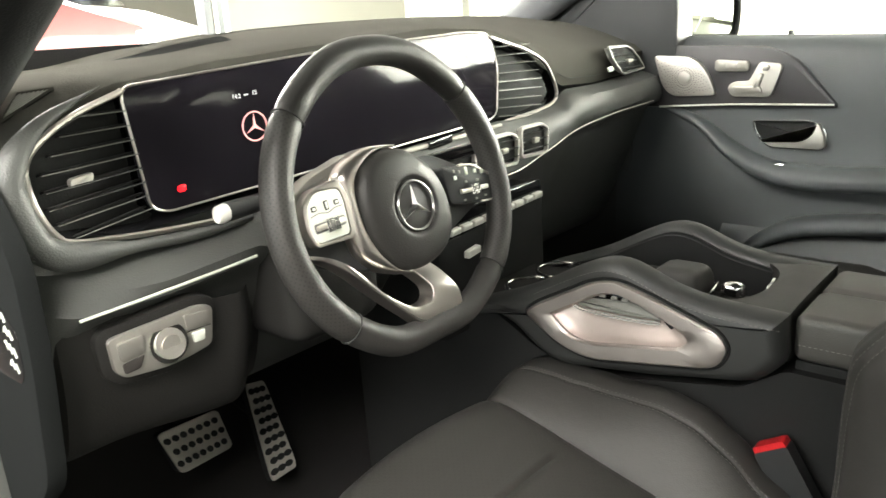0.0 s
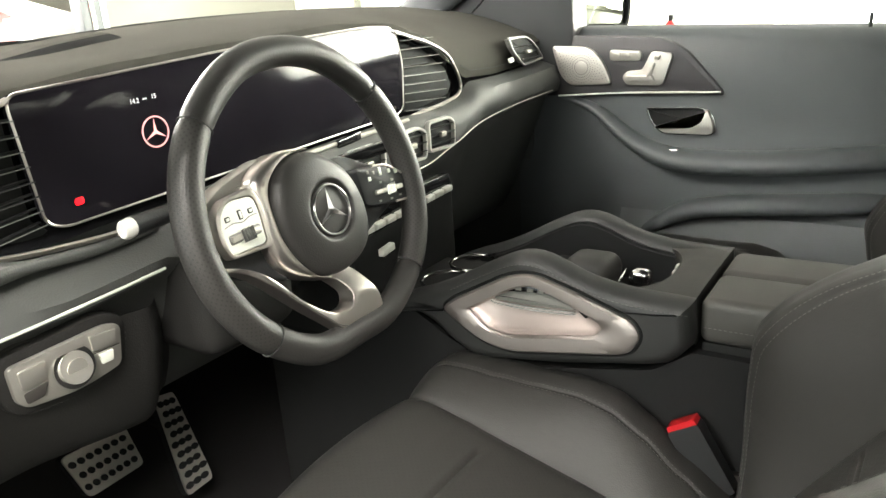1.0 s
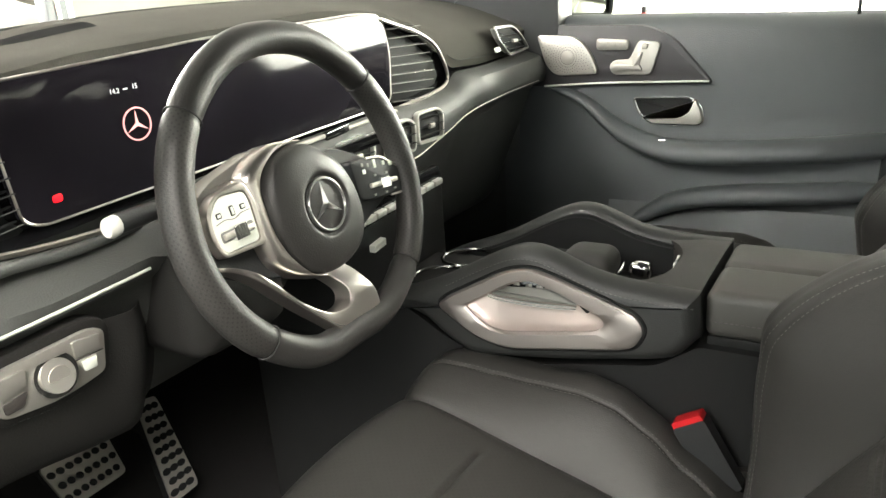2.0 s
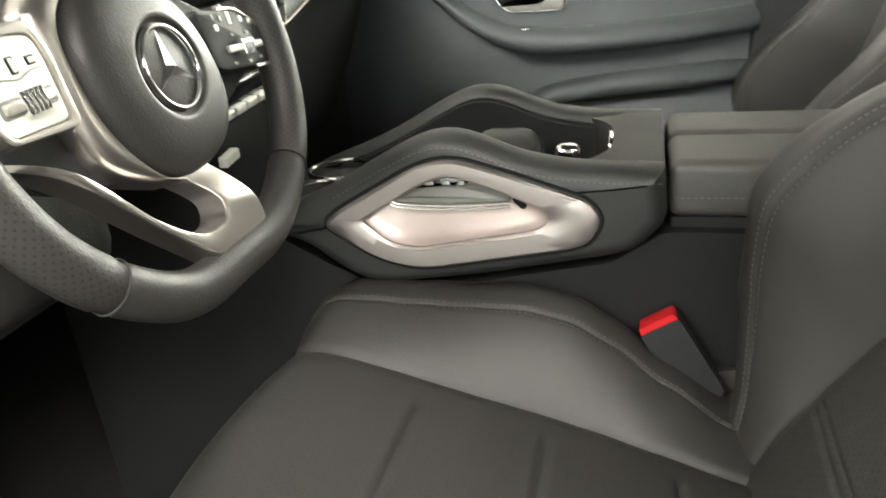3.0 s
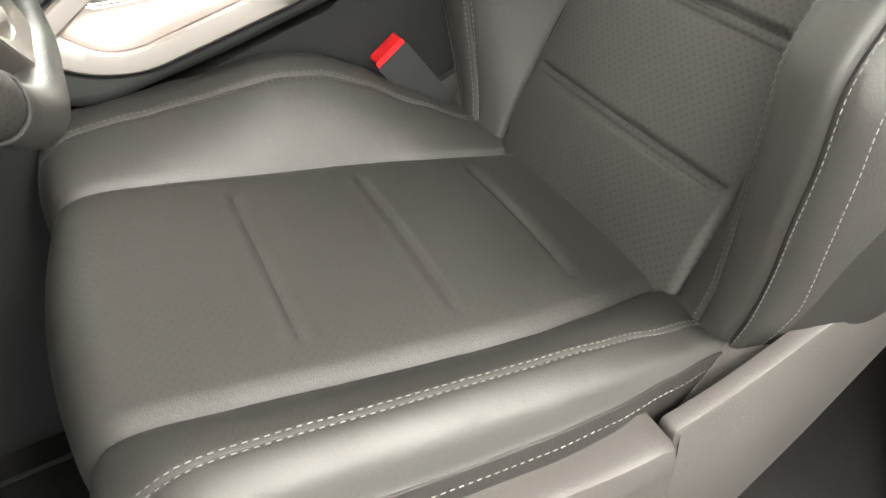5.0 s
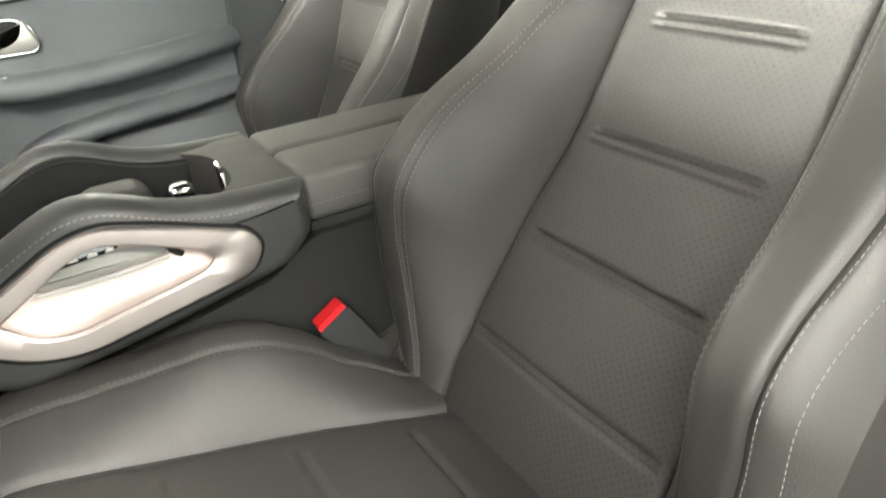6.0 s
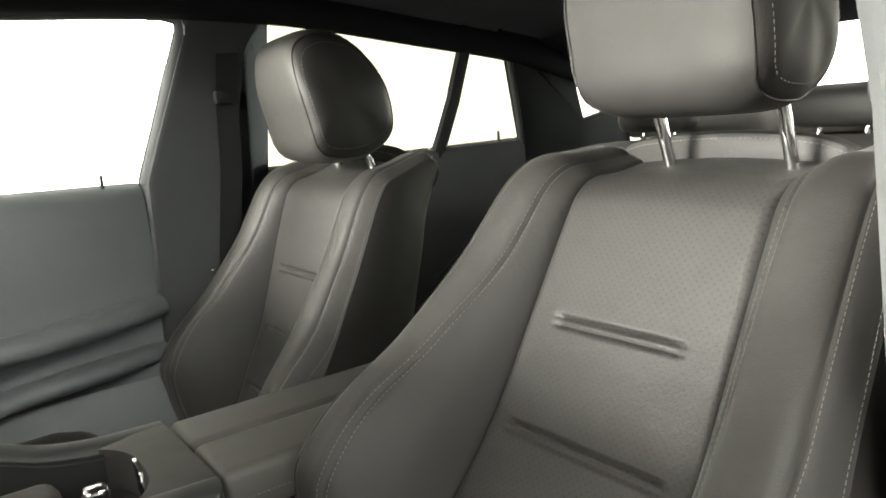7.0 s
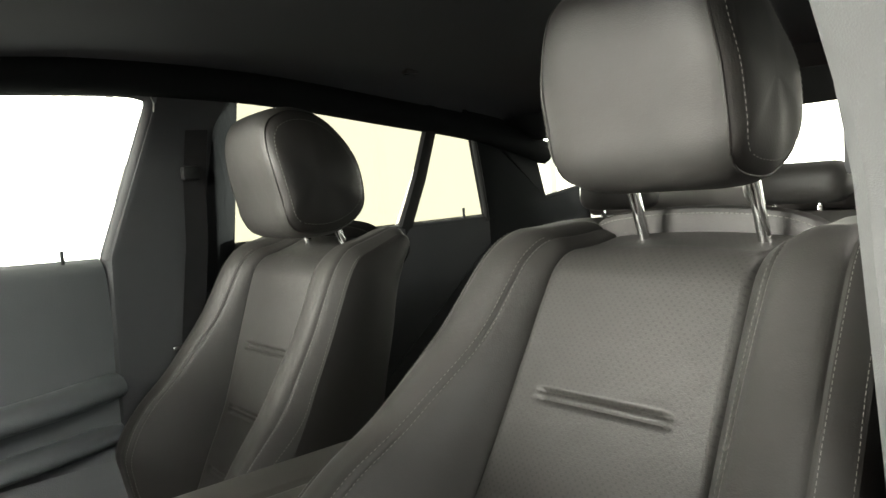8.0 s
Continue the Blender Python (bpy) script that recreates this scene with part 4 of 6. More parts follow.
    for side in (1, -1):
        top = curve([(0.020, 0.345), (0.0, 0.356), (-0.029, 0.353), (-0.053, 0.347), (-0.117, 0.329), (-0.19, 0.314), (-0.25, 0.3025), (-0.286, 0.300)], 30)
        outline = [(p.x, p.y) for p in top] + [(-0.2965, 0.294), (-0.2990, 0.284), (-0.2975, 0.26), (-0.2905, 0.225), (-0.278, 0.13), (-0.1, 0.14), (0.0, 0.20), (0.026, 0.27), (0.027, 0.32)]
        skin = lambda a, b, h: (side * (0.220 + h + 0.03 * max(0, 0.31 - b) + 0.012 * ease(-a, -0.03, 0.02)), a, b)
        part("side_shield", plate(outline, skin, 0.042, 0.010), PLASTIC_GREY, seat, "pinkish grey plastic seat side shield")
        rear = rounded([(-0.3025, 0.2925), (-0.323, 0.294), (-0.357, 0.300), (-0.391, 0.309), (-0.428, 0.322), (-0.49, 0.334), (-0.53, 0.33), (-0.53, 0.27), (-0.44, 0.19), (-0.36, 0.13), (-0.282, 0.13), (-0.2945, 0.225), (-0.3015, 0.262)], [0.006, 0.008, 0.01, 0.01, 0.015, 0.02, 0.01, 0.01, 0.03, 0.03, 0.004, 0.01, 0.01], 4)
        part("rear_shield", plate(rear, lambda a, b, h: (side * (0.245 + h + 0.03 * max(0, 0.31 - b)), a, b), 0.015, 0.006), PLASTIC_GREY, seat, "pinkish grey rear shield piece")
        tip = rounded([(-0.32, 0.245), (-0.335, 0.272), (-0.378, 0.281), (-0.417, 0.306), (-0.45, 0.310), (-0.48, 0.28), (-0.48, 0.245)], 0.012)
        part("recliner_cover", plate(tip, lambda a, b, h: (side * (0.214 + h), a, b), 0.026, 0.007), PLASTIC_GREY, seat)
    return seat


driver = make_seat("black perforated leather driver seat with pale double stitching")
passenger = copy_thing(driver, Matrix.Translation((0.40, -0.06, -0.04)))
passenger["label"] = "black leather passenger seat beside the far door, backrest more upright"
upright = Matrix.Translation((0.005, -0.03, -0.035)) @ Matrix.Translation(B0) @ Matrix.Rotation(radians(-12), 4, "X") @ Matrix.Translation(-B0)
for child in passenger.children:
    if child.name.startswith("backrest"):
        child.matrix_basis = upright
    if child.name.startswith("headrest"):
        child.matrix_basis = Matrix.Translation((0.005, 0.072, -0.002)) @ Matrix.Translation((0, -0.74, 0.955)) @ Matrix.Rotation(radians(-5), 4, "Z") @ Matrix.Rotation(radians(-4), 4, "X") @ Matrix.Scale(1.06, 4) @ Matrix.Translation((0, 0.74, -0.955))

# ---- seat belt buckle between seat and console ----
buckle = thing("belt_buckle", "black seat belt buckle with red release key beside the driver seat", "buckle", (-0.128, -0.33, 0.30))
ax = Vector((0, 0.055, 0.10)).normalized()
ay = Vector((0, -0.036, 0.022)).normalized()
bo = Vector((0, 0.012, 0.066))
place = lambda a, b, h: bo + ay * a + ax * b + Vector((h, 0, 0))
part("body", plate(rounded([(-0.021, 0.0), (0.021, 0.0), (0.024, -0.095), (-0.016, -0.10)], 0.004), lambda a, b, h: place(a, b, h - 0.012), 0.024, 0.004), PLASTIC, buckle)
part("release_key", plate(rounded([(-0.019, 0.007), (0.019, 0.007), (0.020, -0.003), (-0.020, -0.003)], 0.003), lambda a, b, h: place(a, b, h - 0.011), 0.022, 0.003), RED, buckle, "red release key")
part("stalk", plate([(-0.012, -0.09), (0.016, -0.09), (0.02, -0.26), (-0.012, -0.26)], lambda a, b, h: place(a, b, h - 0.006), 0.012, 0.003), WEB, buckle)
anchor = thing("belt_anchor", "pale grey belt anchor tab beside the seat back", "belt anchor", (-0.135, -0.425, 0.245))
part("tab", plate(rounded([(0.03, -0.03), (-0.02, -0.05), (-0.04, 0.02), (0.0, 0.035)], 0.01), lambda a, b, h: (h, a, b), 0.02, 0.006), PLASTIC_GREY, anchor)
part("bolt", cyl((-0.006, 0, -0.01), (0.0, 0, -0.01), 0.008, 12), STEEL, anchor)
part("strap", plate([(-0.01, -0.04), (0.015, -0.03), (0.01, -0.26), (-0.02, -0.26)], lambda a, b, h: (h + 0.004, a, b), 0.008, 0.002), WEB, anchor)

# ---- rear bench ----
bench = thing("rear_bench", "black leather rear bench with small headrests", "bench", (0, -1.35, 0))
part("cushion", box(-0.66, 0.66, -0.10, 0.32, 0.02, 0.36, 0.05, seg=4), LEATHER, bench)
rows = [[(x, y, z - 0.02 * (abs(x) / 0.66) ** 6) for x in [-0.66 + 1.32 * i / 20 for i in range(21)]] for y, z in ((-0.02, 0.30), (-0.12, 0.40), (-0.22, 0.60), (-0.28, 0.73), (-0.33, 0.762), (-0.40, 0.755), (-0.42, 0.70), (-0.40, 0.3))]
part("backrest", loft(rows), LEATHER, bench)
for x in (-0.05, 0.43, -0.5):
    hr = part("headrest", box(x - 0.115, x + 0.115, -0.43, -0.34, 0.775, 0.865, 0.035, seg=4), LEATHER, bench)
    for dx in (-0.05, 0.05):
        part("headrest_post", cyl((x + dx, -0.385, 0.74), (x + dx, -0.385, 0.79), 0.006, 8), CHROME, hr)
# ---- dashboard ----
dash = thing("dashboard", "black soft dashboard with wide display and chrome-framed vents", "dashboard", (0, 0.35, 0))


def dpart(name, bm, mat, parent=None, label="", angle=38):
    """A part given in car coordinates, set under the dashboard."""
    for v in bm.verts:
        v.co.y -= 0.35
    return part(name, bm, mat, parent or dash, label, angle)


def dash_y(x):
    return 0.205 + 0.05 * (x + 0.37)


DASH_ROWS = [
    (-0.735, 0.775, 0.765, 0.745, 0.705, 0.610),
    (-0.70, 0.800, 0.793, 0.770, 0.702, 0.610),
    (-0.66, 0.825, 0.815, 0.797, 0.692, 0.611),
    (-0.587, 0.840, 0.838, 0.826, 0.682, 0.612),
    (-0.45, 0.850, 0.847, 0.840, 0.687, 0.617),
    (-0.30, 0.872, 0.855, 0.847, 0.696, 0.620),
    (-0.07, 0.888, 0.867, 0.857, 0.702, 0.612),
    (0.075, 0.892, 0.860, 0.850, 0.706, 0.609),
    (0.18, 0.893, 0.846, 0.822, 0.703, 0.624),
    (0.27, 0.894, 0.828, 0.780, 0.712, 0.645),
    (0.32, 0.894, 0.820, 0.748, 0.736, 0.655),
    (0.45, 0.892, 0.815, 0.742, 0.734, 0.665),
    (0.60, 0.888, 0.811, 0.746, 0.738, 0.667),
    (0.70, 0.885, 0.810, 0.750, 0.742, 0.668),
]
upper, face, lower = [], [], []
for i in range(97):
    x = -0.735 + 1.435 * i / 96
    zb, zt, zs, zl, zc = lerp_table(DASH_ROWS, x)
    yd = dash_y(x)
    edge = ease(-x, 0.66, 0.735)
    top = curve([(x, 0.74, zb - 0.01), (x, 0.60, zb - 0.006 * (1 - edge)), (x, 0.42, (zb + zt) / 2 + 0.002), (x, 0.30, zt), (x, 0.252 + 0.02 * edge, zt * 0.55 + zs * 0.45 + 0.004), (x, yd - 0.002 + 0.03 * edge, zs + 0.002), (x, yd + 0.001 + 0.03 * edge, zs - 0.008)], 26)
    upper.append(top)
    face.append([(x, yd + 0.001 + 0.03 * edge, zs - 0.008), (x, yd + 0.022, zs - 0.016), (x, yd + 0.024, (zs + zl) / 2), (x, yd + 0.022, zl + 0.004), (x, yd - 0.006, zl - 0.003)])
    proud = 0.0 if x < 0.3 else -0.014 * ease(x, 0.3, 0.4)
    tuck = 0.055 * ease(-x, 0.685, 0.735) ** 1.5
    proud += tuck
    # a shelf with a sloping top juts out under the driver's display
    shelf = ease(-x, 0.40, 0.47)
    zl2 = zl + (0.660 - zl) * shelf
    lower.append(curve([(x, yd - 0.006 + tuck * 0.5 + 0.012 * shelf, zl - 0.003), (x, yd - 0.030 * (1 - shelf) + 0.012 * shelf + proud, zl2 - 0.014 * (1 - shelf)), (x, yd - 0.040 + 0.016 * shelf + proud, (zl2 + zc) / 2 + 0.004 * shelf), (x, yd - 0.042 + proud, zc + 0.012), (x, yd - 0.034 + proud, zc + 0.001), (x, yd - 0.016, zc - 0.012), (x, yd + 0.01, zc - 0.07), (x, yd + 0.07, 0.46), (x, 0.40, 0.36), (x, 0.60, 0.33)], 34))
dpart("upper_pad", loft(upper), DASH_TOP, None, "grained grey-black upper pad")
dpart("recess", loft(face), GLOSS)
dpart("lower_pad", loft(lower), DASH, None, "soft black lower pad")
# end cap at the open door with its stowed bright stay
ecap = rounded([(0.140, 0.46), (0.106, 0.60), (0.100, 0.70), (0.16, 0.77), (0.26, 0.80), (0.62, 0.78), (0.62, 0.20), (0.34, 0.30)], 0.03)
dpart("end_cap", plate(ecap, lambda a, b, h: (-0.722 - h, a + 0.02, b), 0.02, 0.010), PILLAR_BLACK)
sticker = dpart("warning_label", plate(rounded([(0.260, 0.575), (0.152, 0.577), (0.142, 0.592), (0.138, 0.630), (0.165, 0.650), (0.27, 0.665)], 0.008), lambda a, b, h: (-0.742 - h, a, b), 0.001, 0.0004), GLOSS, None, "black warning label with pale marks")
for k, (a, b) in enumerate(((0.158, 0.640), (0.149, 0.625), (0.148, 0.608), (0.151, 0.592))):
    zig = [(-0.7435, a + 0.004 * q, b + (0.004 if q % 2 else -0.003) + 0.0012 * q) for q in range(6 - k % 2)]
    dpart("mark", tube(zig, 0.0011, 5), PALE_KEY, sticker)
# head-up display opening and seam on top


def dash_top_z(x, y):
    zb, zt = lerp_table(DASH_ROWS, x)[:2]
    k = min(1, max(0, (y - 0.30) / 0.30))
    return zt + (zb - 0.006 - zt) * k


hood = []
for y, up in ((0.412, -0.006), (0.413, 0.010), (0.418, 0.0145), (0.45, 0.016), (0.50, 0.012), (0.56, 0.002), (0.60, -0.006)):
    hood.append([(x, y + 0.25 * (x + 0.41) ** 2, dash_top_z(x, y) - 0.005 + (up + 0.005) * (ease(x, -0.52, -0.36) - ease(x, -0.315, -0.265))) for x in [-0.54 + 0.29 * i / 40 for i in range(41)]])
hud = dpart("display_hood", loft(hood), DASH_TOP, None, "low hood over the head-up display opening")
# Dark sheet on the pad paints the shade of the opening.
mouth = [[(x, 0.4115 + 0.25 * (x + 0.41) ** 2 - 0.045 * (1 - k), dash_top_z(x, 0.4115 - 0.045 * (1 - k)) + 0.0016 + 0.0112 * k ** 3 * (ease(x, -0.53, -0.38) - ease(x, -0.315, -0.275))) for x in [-0.530 + 0.235 * i / 40 for i in range(41)]] for k in (0, 0.4, 0.7, 0.9, 1)]
dpart("slot_mouth", loft(mouth), VOID, hud, "dark sheet drawn as the shaded head-up display opening")
# padded roll round the corner vent, with a double seam on its outer side
roll_path = curve([(px, dash_y(px) - dy, pz) for px, dy, pz in ((-0.600, -0.004, 0.829), (-0.650, -0.002, 0.808), (-0.683, 0.0, 0.786), (-0.703, 0.002, 0.762), (-0.707, 0.004, 0.738), (-0.701, 0.006, 0.708), (-0.690, 0.007, 0.686), (-0.668, 0.008, 0.6735), (-0.630, 0.008, 0.6685), (-0.580, 0.008, 0.6640), (-0.520, 0.007, 0.6600), (-0.450, 0.004, 0.6620))], 60)
vent_roll = dpart("vent_roll", tube(roll_path, lambda t: 0.0005 + 0.0060 * ease(t, 0.0, 0.16) + 0.0085 * ease(t, 0.10, 0.32) * (1 - ease(t, 0.52, 0.68)) - 0.001 * ease(t, 0.8, 1.0), 14), DASH, None, "padded roll round the corner vent")
sb = bmesh.new()
for off in (0.016, 0.021):
    ln = [Vector((p.x - off * (0.95 if j < 9 else 0.95 - 0.035 * (j - 9)), p.y + 0.004 - 0.55 * (0.021 - off), p.z - 0.0010 * max(0, j - 8) * off / 0.016)) - Vector((0, 0.35 + 0.010, 0)) for j, p in enumerate(roll_path[20:36])]
    stitches(ln, [(-0.5, -1, 0)] * len(ln), 0.0036, 0.0022, 0.0005, sb)
tagged(part("stitching", sb, THREAD, vent_roll), kind="stuff")
dpart("windscreen_vent", tube(curve([(-0.30, 0.66, 0.866), (0.0, 0.68, 0.884), (0.3, 0.67, 0.889)], 24), 0.004, 6, flat=0.6, side=(0, 0, 1)), RUBBER, None, "long black windscreen vent strip")
# side grille on the corner of the pad
gr = thing("corner_grille", "small slatted black grille in the dashboard corner", "grille", (-0.65, 0.258, 0.815))
ga, gb, gc = Vector((-0.028, -0.011, -0.0155)), Vector((0.001, 0.016, 0.0070)), Vector((0.030, -0.003, 0.0105))
gn = (gc - ga).cross(gb - ga).normalized()
gput = lambda a, b, h: ga + (gc - ga) * a + (gb - ga) * b + gn * (h + 0.0035)
tri = rounded([(-0.04, -0.03), (1.04, -0.03), (0.0, 1.06)], 0.05)
part("rim", bezel(tri, inset(tri, 0.045), gput, 0.0022, 0.003), DASH_TOP, gr)
part("backing", plate(inset(tri, 0.03), lambda a, b, h: gput(a, b, h - 0.0022), 0.001, 0.0005), VOID, gr)
for k in range(7):
    b = 0.05 + 0.125 * k
    part("slat", plate([(0.03, b), (0.93 - b, b), (0.93 - b, b + 0.055), (0.03, b + 0.055)], gput, 0.0014, 0.0004), LEDGE, gr)

on_dash = lambda lift=0.0: (lambda a, b, h: (a, dash_y(a) - lift - h, b))
# wide display
so = rounded([(-0.586, 0.826), (-0.30, 0.844), (0.0, 0.8535), (0.062, 0.850), (0.080, 0.835), (0.092, 0.790), (0.084, 0.718), (0.066, 0.709), (-0.04, 0.706), (-0.37, 0.697), (-0.555, 0.692), (-0.574, 0.700)], [0.014, 0.02, 0.02, 0.012, 0.02, 0.03, 0.012, 0.01, 0.02, 0.02, 0.012, 0.012], 4)
display = dpart("display", plate(so, on_dash(-0.004), 0.010, 0.002), SCREEN, None, "wide black glass display, switched on")
dpart("display_rim", tube([(p[0], dash_y(p[0]) - 0.005, p[1]) for p in so], 0.0016, 6, True), SATIN, display)


def star_mesh(put, r, w, thick, ring):
    """A ring with a three-armed star."""
    bm = bmesh.new()
    for k in range(3):
        a = radians(90 + 120 * k)
        d, s = Vector((math.cos(a), math.sin(a))), Vector((-math.sin(a), math.cos(a)))
        tip, l, rr = d * r * 0.93, s * w - d * w * 0.3, -s * w - d * w * 0.3
        for e0, e1 in ((l, tip), (tip, rr)):
            vs = [bm.verts.new(put(*q)) for q in ((0, 0, thick), (e0.x, e0.y, 0), (e1.x, e1.y, 0 if e1 is rr else 0))]
            bm.faces.new(vs)
    circ = [(r * math.cos(k), r * math.sin(k)) for k in [2 * math.pi * i / 36 for i in range(36)]]
    return tube([put(*p, thick * 0.4) for p in circ], ring, 6, True, bm)


sx, sz = -0.428, 0.7660
dpart("logo_mark", star_mesh(lambda a, b, h: (sx + a, dash_y(sx) - 0.0075 - h, sz + b), 0.0168, 0.0022, 0.0006, 0.0009), ICON_PINK, display, "glowing round pink logo mark")
dpart("warning_lamp", plate(rounded([(-0.5405, 0.7170), (-0.5300, 0.7178), (-0.5300, 0.7102), (-0.5405, 0.7098)], 0.003), on_dash(0.0063), 0.0006, 0.0002), ICON_RED, display, "small red glowing warning lamp")




def lettering(name, body, at, size, parent, mat):
    data = bpy.data.curves.new(name, "FONT")
    data.body, data.size, data.extrude = body, size, 0.0001
    data.materials.append(mat)
    ob = new(name, data)
    ob.parent = parent
    ob.matrix_basis = Matrix.Translation(at) @ Matrix.Rotation(radians(90), 4, "X") @ Matrix.Rotation(radians(3), 4, "Y")
    return ob


lettering("range_text", "14.2", (-0.4540, dash_y(-0.445) - 0.0075 - 0.35, 0.8000), 0.0072, display, ICON_WHITE)
lettering("range_text", "15", (-0.4255, dash_y(-0.42) - 0.0075 - 0.35, 0.8020), 0.0072, display, ICON_WHITE)
dpart("range_bar", plate([(-0.4365, 0.8035), (-0.4310, 0.8038), (-0.4310, 0.8024), (-0.4365, 0.8021)], on_dash(0.0064), 0.0004, 0.0001), ICON_WHITE, display)


def grille_vent(name, outline, open_side, slats, knob, label):
    """A slatted air vent in a chrome line that is open towards the display."""
    v = dpart(name, plate(outline, on_dash(-0.022), 0.006, 0.002), RUBBER, None, label)
    dpart("chrome_line", tube(curve([(p[0], dash_y(p[0]) - 0.006, p[1]) for p in open_side], 50), 0.0033, 8), SATIN, v, "satin chrome outline")
    for a0, z0, a1, z1, shine in slats:
        bm = tube([(a0 + (a1 - a0) * k / 6, dash_y(a0 + (a1 - a0) * k / 6) + 0.004, z0 + (z1 - z0) * k / 6) for k in range(7)], 0.0060, 8, flat=0.22, side=(0, 0.25, 1))
        dpart("slat", bm, RUBBER, v)
        # Thin pale tubes draw the highlights along the slat fronts.
        dpart("slat_highlight", tube([(a0 + (a1 - a0) * k / 6, dash_y(a0) - 0.0045 + 0.05 * (a0 - a0 - (a1 - a0) * k / 6), z0 + (z1 - z0) * k / 6) for k in range(7)], 0.0010 if shine else 0.0006, 6), CHROME if shine else VENT_EDGE, v)
    if knob:
        dpart("knob", plate(rounded([(knob[0] - 0.013, knob[1] - 0.004), (knob[0] + 0.011, knob[1] - 0.001), (knob[0] + 0.012, knob[1] + 0.007), (knob[0] - 0.012, knob[1] + 0.004)], 0.003), on_dash(0.0), 0.008, 0.002), SILVER_PAINT, v)
    return v


lv = [(-0.583, 0.822), (-0.633, 0.806), (-0.668, 0.788), (-0.688, 0.768), (-0.691, 0.745), (-0.686, 0.719), (-0.676, 0.697), (-0.663, 0.686), (-0.624, 0.680), (-0.585, 0.676), (-0.562, 0.688), (-0.577, 0.702)]
lslats = [(-0.640 - 0.012 * min(k, 3) + 0.006 * max(0, k - 5), 0.803 - 0.0165 * k, -0.584 + 0.001 * k, 0.803 - 0.0145 * k, k in (4, 5)) for k in range(8)]
grille_vent("air_vent", lv, [(-0.584, 0.822), (-0.633, 0.806), (-0.668, 0.788), (-0.688, 0.768), (-0.691, 0.745), (-0.686, 0.719), (-0.676, 0.697), (-0.663, 0.686), (-0.624, 0.680), (-0.56, 0.673), (-0.488, 0.669), (-0.42, 0.672)], lslats, (-0.640, 0.742), "large slatted corner vent in chrome outline")
rv = [(0.086, 0.838), (0.183, 0.816), (0.241, 0.793), (0.272, 0.764), (0.290, 0.731), (0.276, 0.714), (0.218, 0.705), (0.063, 0.697), (0.086, 0.72), (0.094, 0.79)]
rslats = [(0.092, 0.826 - 0.0145 * k, 0.185 + 0.008 * min(k, 4) - 0.002 * max(0, k - 5), 0.826 - 0.0155 * k, k in (4, 5)) for k in range(9)]
grille_vent("air_vent", rv, [(0.075, 0.842), (0.13, 0.829), (0.183, 0.816), (0.241, 0.793), (0.272, 0.764), (0.290, 0.731), (0.276, 0.714), (0.218, 0.705), (0.14, 0.701), (0.055, 0.696)], rslats, None, "large slatted vent beside the display in chrome outline")

# four small centre vents with silver frames
def small_vent(x0, z0, w, h, lift):
    o = rounded([(x0 - w / 2, z0 - h / 2 + 0.004), (x0 + w / 2 - 0.004, z0 - h / 2), (x0 + w / 2, z0 + h / 2 - 0.012), (x0 + w / 2 - 0.02, z0 + h / 2), (x0 - w / 2, z0 + h / 2)], [0.012, 0.012, 0.01, 0.012, 0.012], 5)
    v = dpart("centre_vent", bezel(o, inset(o, 0.0055), on_dash(lift), 0.009, 0.004), VENT_RIM, None, "small vent in a satin silver frame")
    dpart("backing", plate(inset(o, 0.005), on_dash(lift - 0.004), 0.006, 0.001), RUBBER, v)
    for k in range(3):
        z = z0 - h / 2 + h * (k + 1) / 4
        dpart("slat", tube([(x0 - w / 2 + 0.006, dash_y(x0) - lift - 0.004, z), (x0 + w / 2 - 0.006, dash_y(x0) - lift - 0.004, z)], 0.0045, 8, flat=0.3, side=(0, 0.2, 1)), PLASTIC, v)
    dpart("knob", plate(rounded([(x0 - 0.008, z0 - 0.004), (x0 + 0.010, z0 - 0.004), (x0 + 0.010, z0 + 0.005), (x0 - 0.008, z0 + 0.005)], 0.002), on_dash(lift + 0.005), 0.006, 0.002), SILVER_PAINT, v)


for x0 in (0.137, 0.038, -0.088, -0.187):
    small_vent(x0, 0.664 - 0.003 * (0.137 - x0) / 0.1, 0.094, 0.058, 0.042)
# slim chrome handle above the centre vents
dpart("centre_strip", tube([(-0.25, dash_y(-0.25) - 0.022, 0.694), (-0.05, dash_y(-0.05) - 0.022, 0.697), (0.07, dash_y(0.07) - 0.022, 0.699)], 0.0035, 8), SILVER_PAINT)
dpart("parking_key", plate(rounded([(-0.13, 0.688), (-0.07, 0.692), (-0.07, 0.705), (-0.13, 0.700)], 0.004), on_dash(0.020), 0.006, 0.002), GLOSS)
# side vent on the passenger end
svo = rounded([(0.490, 0.804), (0.582, 0.803), (0.618, 0.775), (0.634, 0.748), (0.530, 0.741), (0.497, 0.776)], [0.008, 0.02, 0.012, 0.010, 0.012, 0.01], 5)
sv_put = lambda a, b, h: (a, 0.226 - h + 0.25 * (b - 0.77), b)
sv = dpart("side_vent", bezel(svo, inset(svo, 0.005), sv_put, 0.005, 0.010), VENT_EDGE, None, "small side vent in a grey frame")
dpart("backing", plate(inset(svo, 0.004), lambda a, b, h: sv_put(a, b, h - 0.003), 0.002, 0.001), RUBBER, sv)
for k in range(3):
    z = 0.755 + 0.0135 * k
    dpart("slat", tube([sv_put(0.528 - 0.012 * k, z, 0.001), sv_put(0.618 - 0.012 * k, z, 0.001)], 0.004, 8, flat=0.35, side=(0, 0.2, 1)), PLASTIC, sv)
